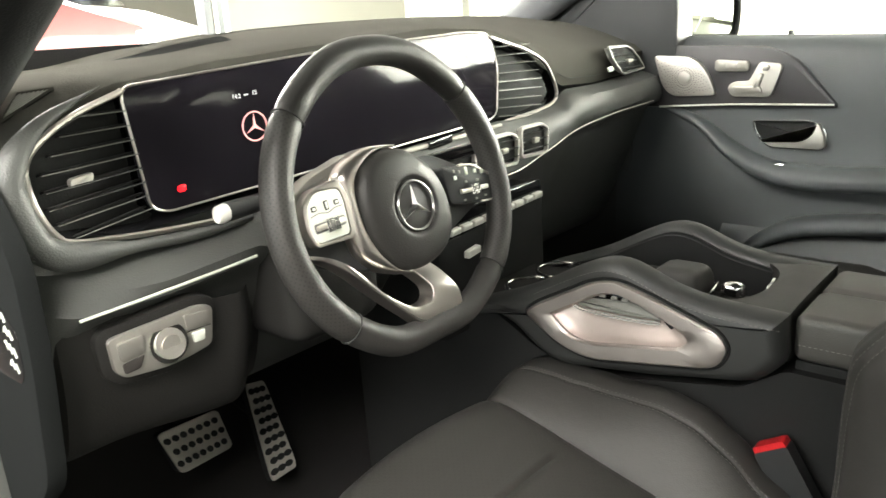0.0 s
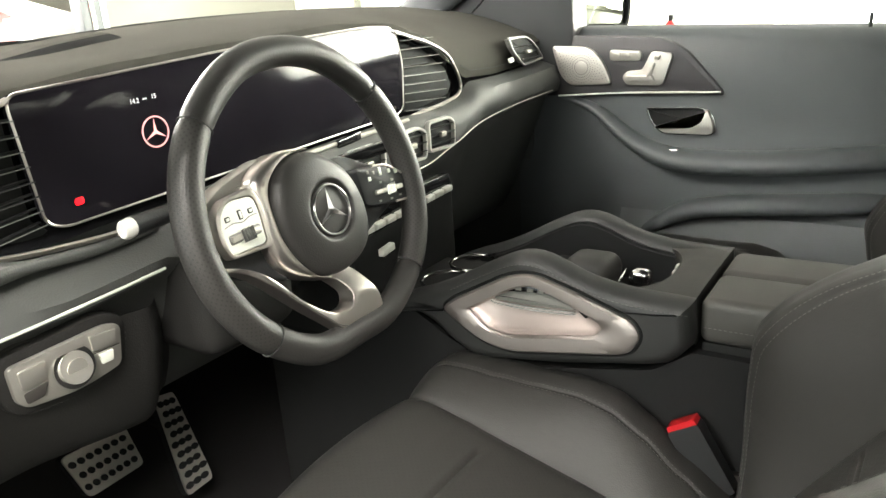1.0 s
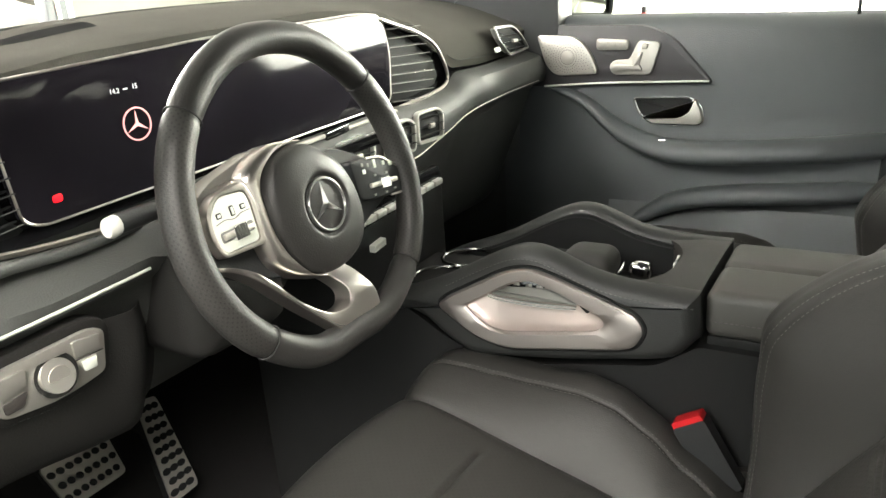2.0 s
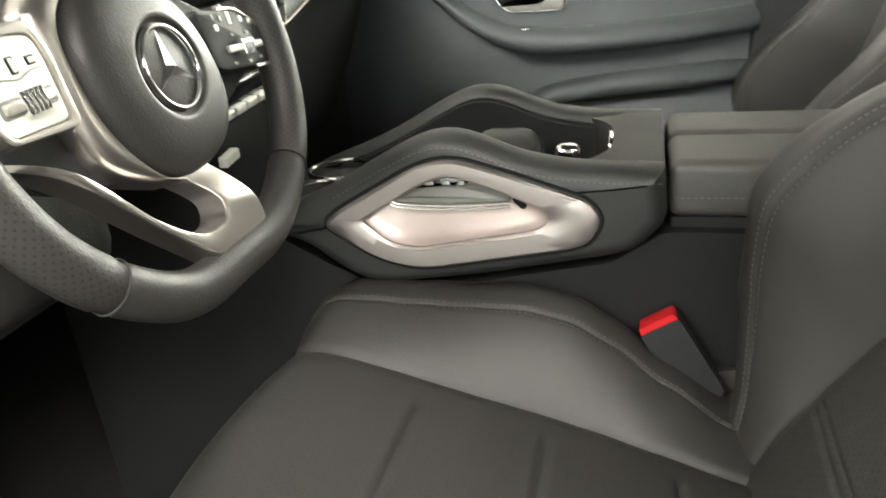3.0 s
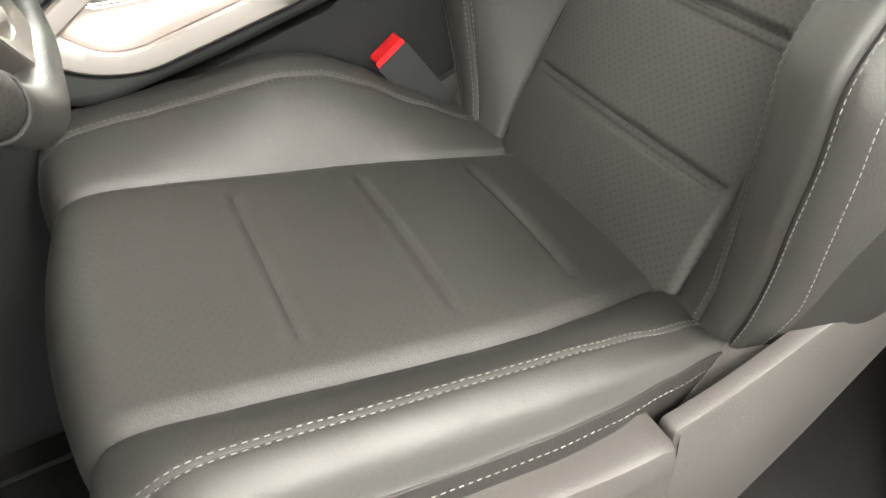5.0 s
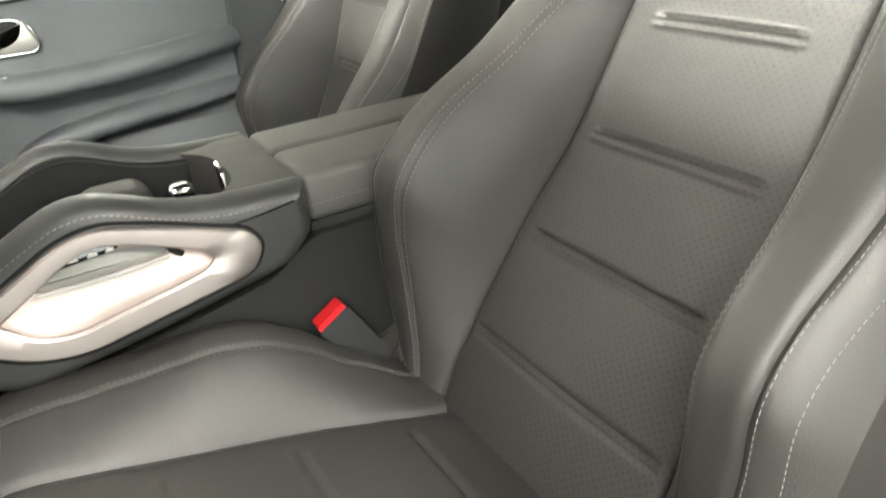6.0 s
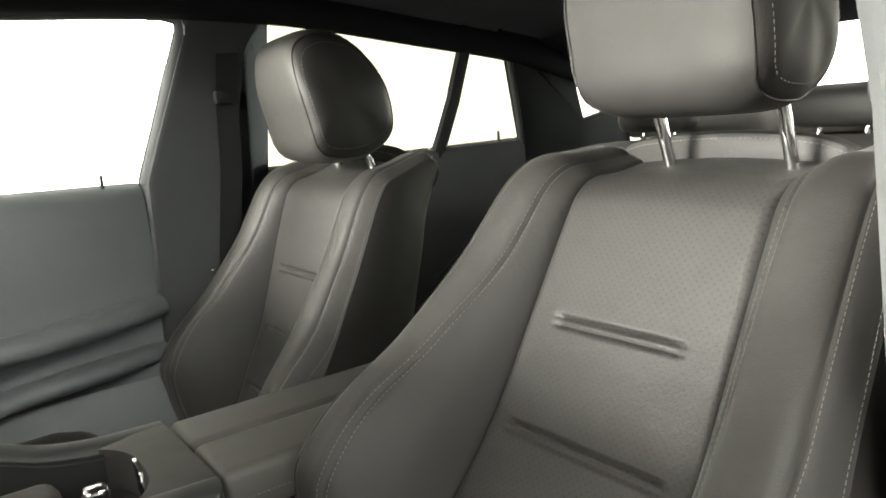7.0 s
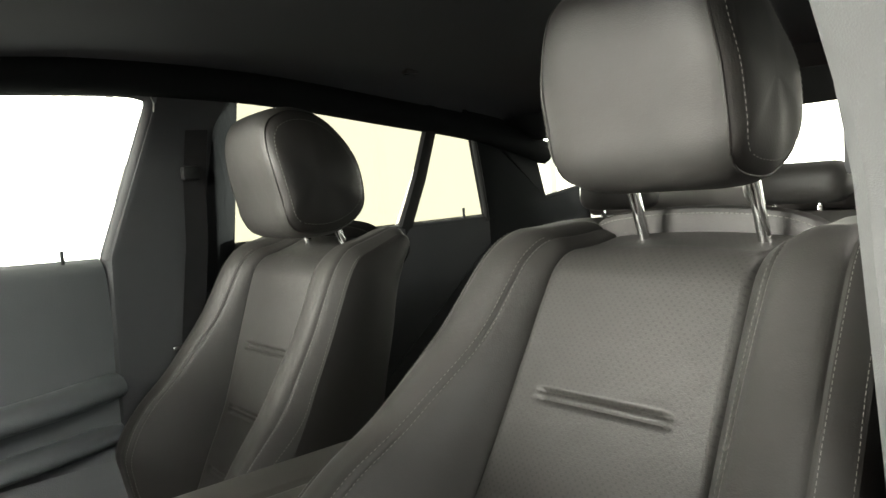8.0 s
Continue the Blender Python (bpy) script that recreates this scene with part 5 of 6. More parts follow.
dpart("knob", plate(rounded([(0.558, 0.766), (0.580, 0.766), (0.580, 0.773), (0.558, 0.773)], 0.002), sv_put, 0.008, 0.002), SILVER_PAINT, sv)
dpart("badge", plate(rounded([(0.468, 0.762), (0.488, 0.764), (0.490, 0.755), (0.470, 0.753)], 0.002), lambda a, b, h: (a, 0.224 - h + 0.25 * (b - 0.77), b), 0.004, 0.001), PALE_KEY)
# chrome lines
def dash_line(xs, dz=0.0):
    pts = []
    for x in xs:
        zc = lerp_table(DASH_ROWS, x)[4]
        pts.append((x, dash_y(x) - 0.0425 + (-0.014 * ease(x, 0.3, 0.4)), zc + 0.009 + dz))
    return curve(pts, 60)


# Pale colour on the left strip stands in for chrome's bright reflection.
dpart("chrome_strip", tube(dash_line([-0.685, -0.6, -0.53, -0.475]), 0.0017, 6), PALE_KEY)
dpart("chrome_strip", tube(dash_line([-0.20, -0.05, 0.08, 0.16, 0.22, 0.28, 0.34, 0.45, 0.55, 0.64]), 0.0011, 6), STEEL)
dpart("pad_seam", tube(curve([(x, dash_y(x) - 0.0030, lerp_table(DASH_ROWS, x)[2] + 0.006) for x in (0.30, 0.34, 0.40, 0.46, 0.52, 0.58)], 30), 0.0010, 5), SEAM, None, "sewn seam across the passenger pad")
# climate keys
cp = rounded([(-0.165, 0.600), (0.100, 0.606), (0.100, 0.575), (-0.165, 0.556)], 0.006)
climate = dpart("climate_panel", plate(cp, lambda a, b, h: (a, 0.160 - h, b), 0.012, 0.003), GLOSS, None, "gloss black climate control strip")
for k in range(9):
    x = -0.150 + k * 0.0275
    z = 0.576 + 0.011 * k / 9
    dpart("rocker_key", plate(rounded([(x, z - 0.010), (x + 0.024, z - 0.009), (x + 0.024, z + 0.001), (x, z)], 0.002), lambda a, b, h: (a, 0.149 - h, b), 0.010, 0.003), VENT_RIM, climate)
dpart("usb_flap", plate(rounded([(-0.124, 0.527), (-0.094, 0.531), (-0.094, 0.542), (-0.124, 0.538)], 0.002), lambda a, b, h: (a, 0.140 - h, b), 0.010, 0.002), VENT_RIM)
dpart("centre_column", box(-0.17, 0.112, 0.15, 0.40, 0.40, 0.60, 0.01), RUBBER)

# light switch panel
lsp = lambda a, b, h: (a, 0.163 - h + 0.12 * (0.565 - b), b)
lo = rounded([(-0.662, 0.590), (-0.560, 0.594), (-0.543, 0.588), (-0.547, 0.543), (-0.575, 0.538), (-0.600, 0.536), (-0.648, 0.542), (-0.658, 0.552)], [0.008, 0.008, 0.008, 0.008, 0.02, 0.02, 0.01, 0.008], 5)
lights = thing("light_switch", "silver light switch panel with rotary knob on the lower dashboard", "switch panel")
part("surround", plate(inset(lo, -0.010), lambda a, b, h: lsp(a, b, h - 0.018), 0.018, 0.004), PLASTIC_MATT, lights)
part("plate", plate(lo, lambda a, b, h: lsp(a, b, h + 0.002), 0.006, 0.002), SILVER_PAINT, lights, "satin silver plate")
knob_c = Vector(lsp(-0.600, 0.5645, 0.008))
part("knob_ring", cyl(knob_c, knob_c + Vector((0, -0.004, 0.0005)), 0.0215, 32), CHROME, lights)
part("knob", cyl(knob_c + Vector((0, -0.004, 0)), knob_c + Vector((0, -0.0072, 0.001)), 0.0165, 32), SILVER_PAINT, lights, "silver rotary knob")
part("knob_cap", cyl(knob_c + Vector((0, -0.0072, 0)), knob_c + Vector((0, -0.0084, 0)), 0.0105, 24), STEEL, lights)
part("left_key", plate(rounded([(-0.654, 0.583), (-0.626, 0.584), (-0.626, 0.566), (-0.652, 0.563)], 0.003), lambda a, b, h: lsp(a, b, h + 0.0075), 0.003, 0.001), SILVER_PAINT, lights)
part("brake_key", plate(rounded([(-0.651, 0.559), (-0.626, 0.562), (-0.632, 0.548), (-0.649, 0.547)], 0.003), lambda a, b, h: lsp(a, b, h + 0.0075), 0.002, 0.001), PLASTIC_GREY, lights)
part("right_key", plate(rounded([(-0.580, 0.589), (-0.550, 0.586), (-0.551, 0.570), (-0.578, 0.571)], 0.003), lambda a, b, h: lsp(a, b, h + 0.0075), 0.003, 0.001), SILVER_PAINT, lights)
part("boot_key", plate(rounded([(-0.572, 0.565), (-0.556, 0.565), (-0.557, 0.553), (-0.570, 0.553)], 0.002), lambda a, b, h: lsp(a, b, h + 0.0075), 0.003, 0.001), PALE_KEY, lights)
part("key_gap", plate([(-0.582, 0.5685), (-0.548, 0.5680), (-0.548, 0.5670), (-0.582, 0.5675)], lambda a, b, h: lsp(a, b, h + 0.0078), 0.0006, 0.0001), SEAM, lights)
seam = bmesh.new()
loop = inset(lo, -0.008)
stitches([lsp(p[0], p[1], 0.003) for p in loop], [(0, -1, 0)] * len(loop), 0.0035, 0.003, 0.0004, seam)
tagged(part("stitching", seam, SEAM, lights), kind="stuff")
# knee panel under the switch panel
knee_prof = ((0.170, 0.605), (0.172, 0.56), (0.180, 0.52), (0.195, 0.48), (0.215, 0.452), (0.26, 0.437), (0.36, 0.43))
knee = [[(x, y + 0.05 * ease(x, -0.50, -0.44) + 0.05 * ease(-x, 0.690, 0.725) ** 2, z - 0.02 * ease(x, -0.66, -0.48)) for x in [-0.725 + 0.285 * i / 24 for i in range(25)]] for y, z in [(p.y, p.z) for p in curve([(0, a, b) for a, b in knee_prof], 20)]]
dpart("knee_panel", loft(knee), PLASTIC_MATT)

# ---- pedals ----
def pedal(name, quad, thick, holes_n, label):
    """A steel pad with rows of round rubber studs."""
    a, b, c, d = [Vector(q) for q in quad]
    nn = (b - a).cross(d - a).normalized()
    if nn.y > 0:
        nn = -nn
    t = thing(name, label, "pedal", tuple((a + b + c + d) / 4))
    base = t.location.copy()
    put = lambda u, v, h: a.lerp(b, u).lerp(d.lerp(c, u), v) + nn * h - base
    o = rounded([(0.0, 0.0), (1.0, 0.0), (1.0, 1.0), (0.0, 1.0)], 0.12, 4)
    part("pad", plate(o, put, thick, 0.02 * 0.1), STEEL, t, "brushed steel pad")
    part("rubber_back", plate(o, lambda u, v, h: put(u, v, h - 0.014), 0.014, 0.002), RUBBER, t)
    nu, nv = holes_n
    for i in range(nu):
        for j in range(nv):
            u, v = (i + 0.75 + 0.3 * (j % 2) - 0.15) / (nu + 0.5), (j + 0.8) / (nv + 0.6)
            w = (b - a).length
            hh = (d - a).length
            ring = [(u + 0.0058 / w * math.cos(k), v + 0.0058 / hh * math.sin(k)) for k in [2 * math.pi * q / 10 for q in range(10)]]
            part("rubber_stud", plate(ring, lambda p, q, h: put(p, q, h + thick - 0.001), 0.0028, 0.001), RUBBER, t)
    part("arm", tube(curve([put(0.5, 0.25, -0.012), put(0.5, 0.2, -0.06), put(0.5, -0.5, -0.13), put(0.5, -1.2, -0.13)], 12), 0.010, 8), RUBBER, t)
    return t


pedal("accelerator_pedal", [(-0.306, 0.50, 0.293), (-0.268, 0.50, 0.286), (-0.264, 0.44, 0.132), (-0.320, 0.44, 0.129)], 0.004, (3, 9), "long steel accelerator pedal with black rubber studs")
pedal("brake_pedal", [(-0.487, 0.475, 0.292), (-0.380, 0.475, 0.288), (-0.373, 0.455, 0.222), (-0.468, 0.455, 0.220)], 0.004, (7, 3), "wide steel brake pedal with black rubber studs")

# ---- steering wheel ----
TILT = radians(13)
WN, WU = Vector((0, -math.cos(TILT), math.sin(TILT))), Vector((0, math.sin(TILT), math.cos(TILT)))
wheel = thing("steering_wheel", "black leather steering wheel with flat bottom and silver spokes", "steering wheel", (-0.37, 0.0, 0.68))
W = lambda a, b, h=0.0: Vector((a, 0, 0)) + WU * b + WN * h
rim_path = curve([(1.012 * a, 1.005 * b + 0.003, 0) for a, b in [(0.0, 0.1685), (0.062, 0.157), (0.118, 0.118), (0.153, 0.065), (0.166, 0.003), (0.155, -0.055), (0.122, -0.103), (0.062, -0.139), (0.0, -0.143), (-0.062, -0.139), (-0.118, -0.103), (-0.152, -0.055), (-0.165, 0.003), (-0.153, 0.065), (-0.118, 0.118), (-0.062, 0.157)]], 128, True)


def rim_part(i0, i1, mat, grow, label):
    rows = []
    for i in range(i0, i1 + 1):
        p, q = rim_path[i % 128], rim_path[(i + 1) % 128]
        t = Vector((q[0] - p[0], q[1] - p[1])).normalized()
        nrm = Vector((t.y, -t.x))
        e = grow * (0.9 if i in (i0, i1) else 1.0)
        rows.append([W(p[0] + nrm.x * math.cos(k) * 0.0165 * e, p[1] + nrm.y * math.cos(k) * 0.0165 * e, -0.017 + math.sin(k) * 0.0155 * e) for k in [2 * math.pi * j / 16 for j in range(16)]])
    return part("rim_section", loft(rows, True, True), mat, wheel, label, 50)


PERF_RIM = perforated("perforated_rim_leather", (0.024, 0.0225, 0.021), (0, 1, 0), 0.0030, 0.50, 0.9, "grip")
arc = [0.0]
for p, q in zip(rim_path, rim_path[1:]):
    arc.append(arc[-1] + (Vector(q[:2]) - Vector(p[:2])).length)


def grip_part(i0, i1):
    """A rim section with its length and girth stored for the rows of pores."""
    ob = rim_part(i0, i1, PERF_RIM, 1.03, "perforated leather grip")
    store = ob.data.attributes.new("grip", "FLOAT_VECTOR", "POINT")
    for v, slot in zip(ob.data.vertices, store.data):
        a, b, h = v.co.x, v.co.dot(WU), v.co.dot(WN)
        i = min(range(i0, i1 + 1), key=lambda j: (a - rim_path[j][0]) ** 2 + (b - rim_path[j][1]) ** 2)
        out = (Vector((a, b)) - Vector(rim_path[i][:2])).dot(Vector((rim_path[i][0], rim_path[i][1])).normalized())
        slot.vector = (arc[i], 0.0165 * math.atan2(out, h + 0.017), 0)
    return ob



RIM = material("smooth_rim_leather", (0.023, 0.022, 0.021), 0.46, 0, 0.2, 600, 0.12, 0, 0.4)
rim_part(-18, 18, RIM, 1.0, "smooth black leather upper rim")
grip_part(18, 48)
rim_part(48, 80, RIM, 1.0, "smooth flat lower rim")
grip_part(80, 110)
for i in (18, 48, 80, 110):
    p, q = rim_path[i], rim_path[(i + 1) % 128]
    t = Vector((q[0] - p[0], q[1] - p[1])).normalized()
    nrm = Vector((t.y, -t.x))
    part("rim_seam", tube([W(p[0] + nrm.x * math.cos(k) * 0.0168, p[1] + nrm.y * math.cos(k) * 0.0168, -0.017 + math.sin(k) * 0.0158) for k in [2 * math.pi * j / 20 for j in range(20)]], 0.0010, 5, True), SEAM, wheel)
# airbag cover: a soft shield with a rounded shoulder and a dished emblem
COVER = [(p.x, p.y) for p in curve([(a, b, 0) for a, b in [(-0.054, 0.048), (-0.034, 0.0615), (-0.006, 0.066), (0.022, 0.058), (0.050, 0.036), (0.065, 0.007), (0.068, -0.026), (0.058, -0.051), (0.034, -0.067), (0.0, -0.0725), (-0.030, -0.064), (-0.050, -0.042), (-0.063, -0.012), (-0.0655, 0.022)]], 72, True)]
EC = Vector((0.003, -0.002))
rows = []
for k, h in ((1.0, -0.040), (1.0, -0.0200), (0.985, -0.0155), (0.955, -0.0120), (0.90, -0.0088), (0.82, -0.0062), (0.72, -0.0044), (0.62, -0.0030), (0.54, -0.0022), (0.50, -0.0022), (0.475, -0.0034), (0.45, -0.0060)):
    ring_in = max(0.0, min(1.0, (0.90 - k) / 0.40))
    row = []
    for a, b in COVER:
        d = Vector((a, b)) - EC
        e = d * k * (1 - ring_in) + d.normalized() * (0.0675 * k) * ring_in
        row.append(W(EC.x + e.x, EC.y + e.y, h))
    rows.append(row)
cover = part("airbag_cover", loft(rows, True, True), RIM, wheel, "smooth black airbag cover", 60)
part("emblem_bowl", plate([(EC.x + 0.0295 * math.cos(k), EC.y + 0.0295 * math.sin(k)) for k in [2 * math.pi * i / 48 for i in range(48)]], lambda a, b, h: W(a, b, h - 0.0062), 0.0015, 0.0005), RIM, cover)
part("emblem", star_mesh(lambda a, b, h: W(EC.x + a, EC.y + b, h - 0.0046), 0.0272, 0.0043, 0.0046, 0.0013), EMBLEM, cover, "chrome ring emblem")
# silver yoke that wraps the cover from its top round the near side to its foot
inner_line = curve([(a, b, 0) for a, b in [(0.006, 0.0665), (-0.012, 0.0672), (-0.034, 0.0628), (-0.0555, 0.0490), (-0.0650, 0.034), (-0.0672, 0.018), (-0.0648, -0.010), (-0.0580, -0.030), (-0.0475, -0.0475), (-0.031, -0.0648), (-0.012, -0.0720)]], 60)
outer_line = curve([(a, b, 0) for a, b in [(0.006, 0.0690), (-0.014, 0.0715), (-0.036, 0.0715), (-0.063, 0.0625), (-0.0800, 0.0490), (-0.0790, 0.028), (-0.0805, 0.002), (-0.0800, -0.020), (-0.0720, -0.0420), (-0.0500, -0.0600), (-0.014, -0.0745)]], 60)
rows = []
for p, q in zip(inner_line, outer_line):
    rows.append([W(p.x + (q.x - p.x) * k, p.y + (q.y - p.y) * k, h) for k, h in ((0.0, -0.034), (0.0, -0.0185), (0.06, -0.0168), (0.35, -0.0165), (0.70, -0.0185), (0.93, -0.0225), (1.0, -0.0260), (1.0, -0.046))])
part("yoke", loft(rows), SATIN, wheel, "satin silver yoke", 50)
# control pods
lp = rounded([(-0.1345, 0.025), (-0.1235, 0.0385), (-0.105, 0.0395), (-0.0885, 0.0375), (-0.0855, 0.026), (-0.0862, -0.0105), (-0.131, -0.0110), (-0.1362, 0.006)], [0.01, 0.008, 0.01, 0.005, 0.01, 0.006, 0.006, 0.01], 5)
lr = rounded([(-0.1395, 0.030), (-0.1255, 0.0425), (-0.104, 0.0445), (-0.0865, 0.0470), (-0.0790, 0.030), (-0.0800, -0.0165), (-0.1340, -0.0150), (-0.1425, 0.004)], [0.01, 0.008, 0.01, 0.005, 0.01, 0.006, 0.006, 0.01], 5)
rp = rounded([(0.0700, 0.0305), (0.124, 0.0245), (0.154, 0.007), (0.1655, -0.0155), (0.1530, -0.0258), (0.085, -0.0190), (0.071, -0.014)], [0.006, 0.02, 0.02, 0.012, 0.01, 0.01, 0.006], 5)
part("pod_housing", plate(rounded([(-0.150, 0.030), (-0.105, 0.055), (-0.040, 0.072), (0.01, 0.060), (-0.05, 0.02), (-0.14, -0.010)], 0.012), lambda a, b, h: W(a, b, h - 0.058), 0.022, 0.006), SILVER_PAINT, wheel, "dull silver housing behind the control pod")
pod = part("control_pod", bezel(lr, lp, lambda a, b, h: W(a, b, h - 0.026), 0.012, 0.004), SATIN, wheel, "silver framed control pod")
part("pod_face", plate(lp, lambda a, b, h: W(a, b, h - 0.030), 0.0150, 0.002), PALE_KEY, pod, "pale silver key face")
RC = Vector((-0.1095, 0.0045))
tilt_put = lambda c, ang: (lambda a, b, h: W(c.x + a * math.cos(ang) - b * math.sin(ang), c.y + a * math.sin(ang) + b * math.cos(ang), h - 0.0152))
lput = tilt_put(RC, radians(3))
part("roller_slot", plate(rounded([(-0.021, -0.0052), (0.020, -0.0052), (0.020, 0.0048), (-0.021, 0.0048)], 0.003), lput, 0.0008, 0.0003), LEDGE, pod)
part("roller", plate(rounded([(-0.019, -0.0030), (0.018, -0.0030), (0.018, 0.0028), (-0.019, 0.0028)], 0.002), lput, 0.0040, 0.0015), STEEL, pod)
for q in range(5):
    part("roller_cap", plate(rounded([(-0.0085 + 0.0034 * q, -0.0070), (-0.0056 + 0.0034 * q, -0.0070), (-0.0056 + 0.0034 * q, 0.0066), (-0.0085 + 0.0034 * q, 0.0066)], 0.0008), lput, 0.0060, 0.0012), CHROME, pod)
for dx, w, hh in ((-0.0155, 0.0062, 0.0052), (0.0010, 0.0050, 0.0095), (0.0145, 0.0062, 0.0052)):
    key = part("pod_key", plate(rounded([(dx - w / 2, 0.0195 - hh / 2), (dx + w / 2, 0.0195 - hh / 2), (dx + w / 2, 0.0195 + hh / 2), (dx - w / 2, 0.0195 + hh / 2)], 0.0012), lput, 0.0010, 0.0003), SEAM, pod)
    part("key_mark", plate(rounded([(dx - w / 2 + 0.0011, 0.0195 - hh / 2 + 0.0011), (dx + w / 2 - 0.0011, 0.0195 - hh / 2 + 0.0011), (dx + w / 2 - 0.0011, 0.0195 + hh / 2 - 0.0011), (dx - w / 2 + 0.0011, 0.0195 + hh / 2 - 0.0011)], 0.0006), lput, 0.0016, 0.0004), PALE_KEY, key)
part("key_groove", tube(curve([lput(a, b, 0.0004) for a, b in ((-0.0215, 0.0125), (-0.010, 0.0140), (0.001, 0.0120), (0.011, 0.0145), (0.0215, 0.0145))], 24), 0.0005, 5), LEDGE, pod)
pod = part("control_pod", plate(rp, lambda a, b, h: W(a, b, h - 0.036), 0.022, 0.004), POD_BLACK, wheel, "black control pod")
part("pod_rim", tube(curve([W(a, b, -0.0150) for a, b in ((0.100, 0.0270), (0.124, 0.0238), (0.141, 0.0150), (0.1535, 0.0060), (0.1610, -0.0075), (0.1615, -0.0170), (0.1530, -0.0240), (0.128, -0.0228))], 40), 0.0013, 6), SATIN, pod, "satin edge line")
rput = tilt_put(Vector((0.1180, -0.0055)), radians(-3))
part("roller", plate(rounded([(-0.026, -0.0028), (0.026, -0.0028), (0.026, 0.0028), (-0.026, 0.0028)], 0.002), lambda a, b, h: rput(a, b, h + 0.001), 0.0036, 0.0014), STEEL, pod)
for q in range(5):
    part("roller_cap", plate(rounded([(-0.0085 + 0.0034 * q, -0.0066), (-0.0056 + 0.0034 * q, -0.0066), (-0.0056 + 0.0034 * q, 0.0066), (-0.0085 + 0.0034 * q, 0.0066)], 0.0008), lambda a, b, h: rput(a, b, h + 0.001), 0.0062, 0.0012), CHROME, pod)
for dx, dz, w, hh in ((-0.030, 0.0175, 0.0055, 0.0050), (-0.031, 0.0255, 0.004, 0.004), (-0.021, 0.0235, 0.004, 0.0045), (-0.0085, 0.0235, 0.0050, 0.0100), (0.008, 0.0215, 0.0055, 0.0050), (0.021, 0.0190, 0.0060, 0.0050), (-0.012, 0.0105, 0.005, 0.0025), (0.010, 0.0100, 0.006, 0.003), (-0.020, -0.0110, 0.005, 0.0025), (0.002, -0.0120, 0.005, 0.0025), (0.020, -0.0105, 0.005, 0.0025)):
    part("pod_key", plate(rounded([(dx - w / 2, dz - hh / 2), (dx + w / 2, dz - hh / 2), (dx + w / 2, dz + hh / 2), (dx - w / 2, dz + hh / 2)], 0.0010), lambda a, b, h: rput(a, b, h + 0.001), 0.0008, 0.0003), PALE_KEY if hh > 0.0049 else LEDGE, pod)
# forked lower spoke
fork_out = curve([(a, b, 0) for a, b in [(-0.1445, -0.0235), (-0.128, -0.0300), (-0.1125, -0.0415), (-0.089, -0.0670), (-0.064, -0.0925), (-0.039, -0.1160), (-0.0215, -0.1325), (-0.010, -0.1378), (0.006, -0.1400), (0.022, -0.1405), (0.0385, -0.1380), (0.0452, -0.1325), (0.0470, -0.1240), (0.0460, -0.1120), (0.0395, -0.0960), (0.0310, -0.0800), (0.0190, -0.0660)]], 90)
fork_in = curve([(a, b, 0) for a, b in [(-0.1445, -0.0190), (-0.130, -0.0240), (-0.1155, -0.0320), (-0.0965, -0.0490), (-0.0720, -0.0775), (-0.0540, -0.0935), (-0.0400, -0.1035), (-0.0300, -0.1085), (-0.0200, -0.1105), (-0.0110, -0.1110), (-0.0030, -0.1098), (0.0025, -0.1050), (0.0045, -0.0960), (0.0020, -0.0880), (-0.0040, -0.0770), (-0.0120, -0.0700)]], 90)
rows = []
for i, (p, q) in enumerate(zip(fork_out, fork_in)):
    rise = 0.010 * ease(-(p.y + q.y) / 2, 0.02, 0.05) - 0.016 * ease(i, 74, 89)
    rows.append([W(p.x + (q.x - p.x) * k, p.y + (q.y - p.y) * k, h + rise) for k, h in ((0.0, -0.040), (0.0, -0.0200), (0.035, -0.0186), (0.10, -0.0182), (0.5, -0.0180), (0.90, -0.0182), (0.965, -0.0186), (1.0, -0.0200), (1.0, -0.042))])
part("lower_spoke", loft(rows, False), SATIN, wheel, "satin silver forked lower spoke", 45)
part("spoke_line", tube([W(p.x + (q.x - p.x) * 0.26, p.y + (q.y - p.y) * 0.26, -0.0178 + 0.010 * ease(-(p.y + q.y) / 2, 0.02, 0.05)) for p, q in list(zip(fork_out, fork_in))[24:52]], 0.0005, 5), LEDGE, wheel)
part("spoke_core", plate(rounded([(-0.155, 0.02), (-0.08, 0.05), (0.08, 0.05), (0.165, 0.01), (0.165, -0.02), (0.06, -0.06), (-0.06, -0.06), (-0.155, -0.02)], 0.02), lambda a, b, h: W(a, b, h - 0.060), 0.024, 0.006), PLASTIC, wheel)
# column and stalks
column = thing("steering_column", "black plastic steering column shroud with control stalks", "steering column", (-0.37, 0.1, 0.66))
cp0 = Vector((-0.37, 0.1, 0.66))
part("shroud", tube([Vector((-0.37, y, z)) - cp0 for y, z in ((0.045, 0.668), (0.06, 0.666), (0.16, 0.645), (0.26, 0.62))], lambda t: 0.045 if t == 0 else 0.062, 20, flat=0.8, side=(0, 0, 1)), PLASTIC_MATT, column)
part("lower_shroud", box(-0.085, 0.07, 0.03, 0.18, -0.16, -0.02, 0.03, seg=3), PLASTIC_MATT, column)
st = part("turn_stalk", tube([Vector(p) - cp0 for p in ((-0.42, 0.105, 0.690), (-0.48, 0.095, 0.702), (-0.552, 0.0865, 0.702))], lambda t: 0.0085 if t < 0.6 else 0.0100, 12), PLASTIC, column, "black turn signal stalk")
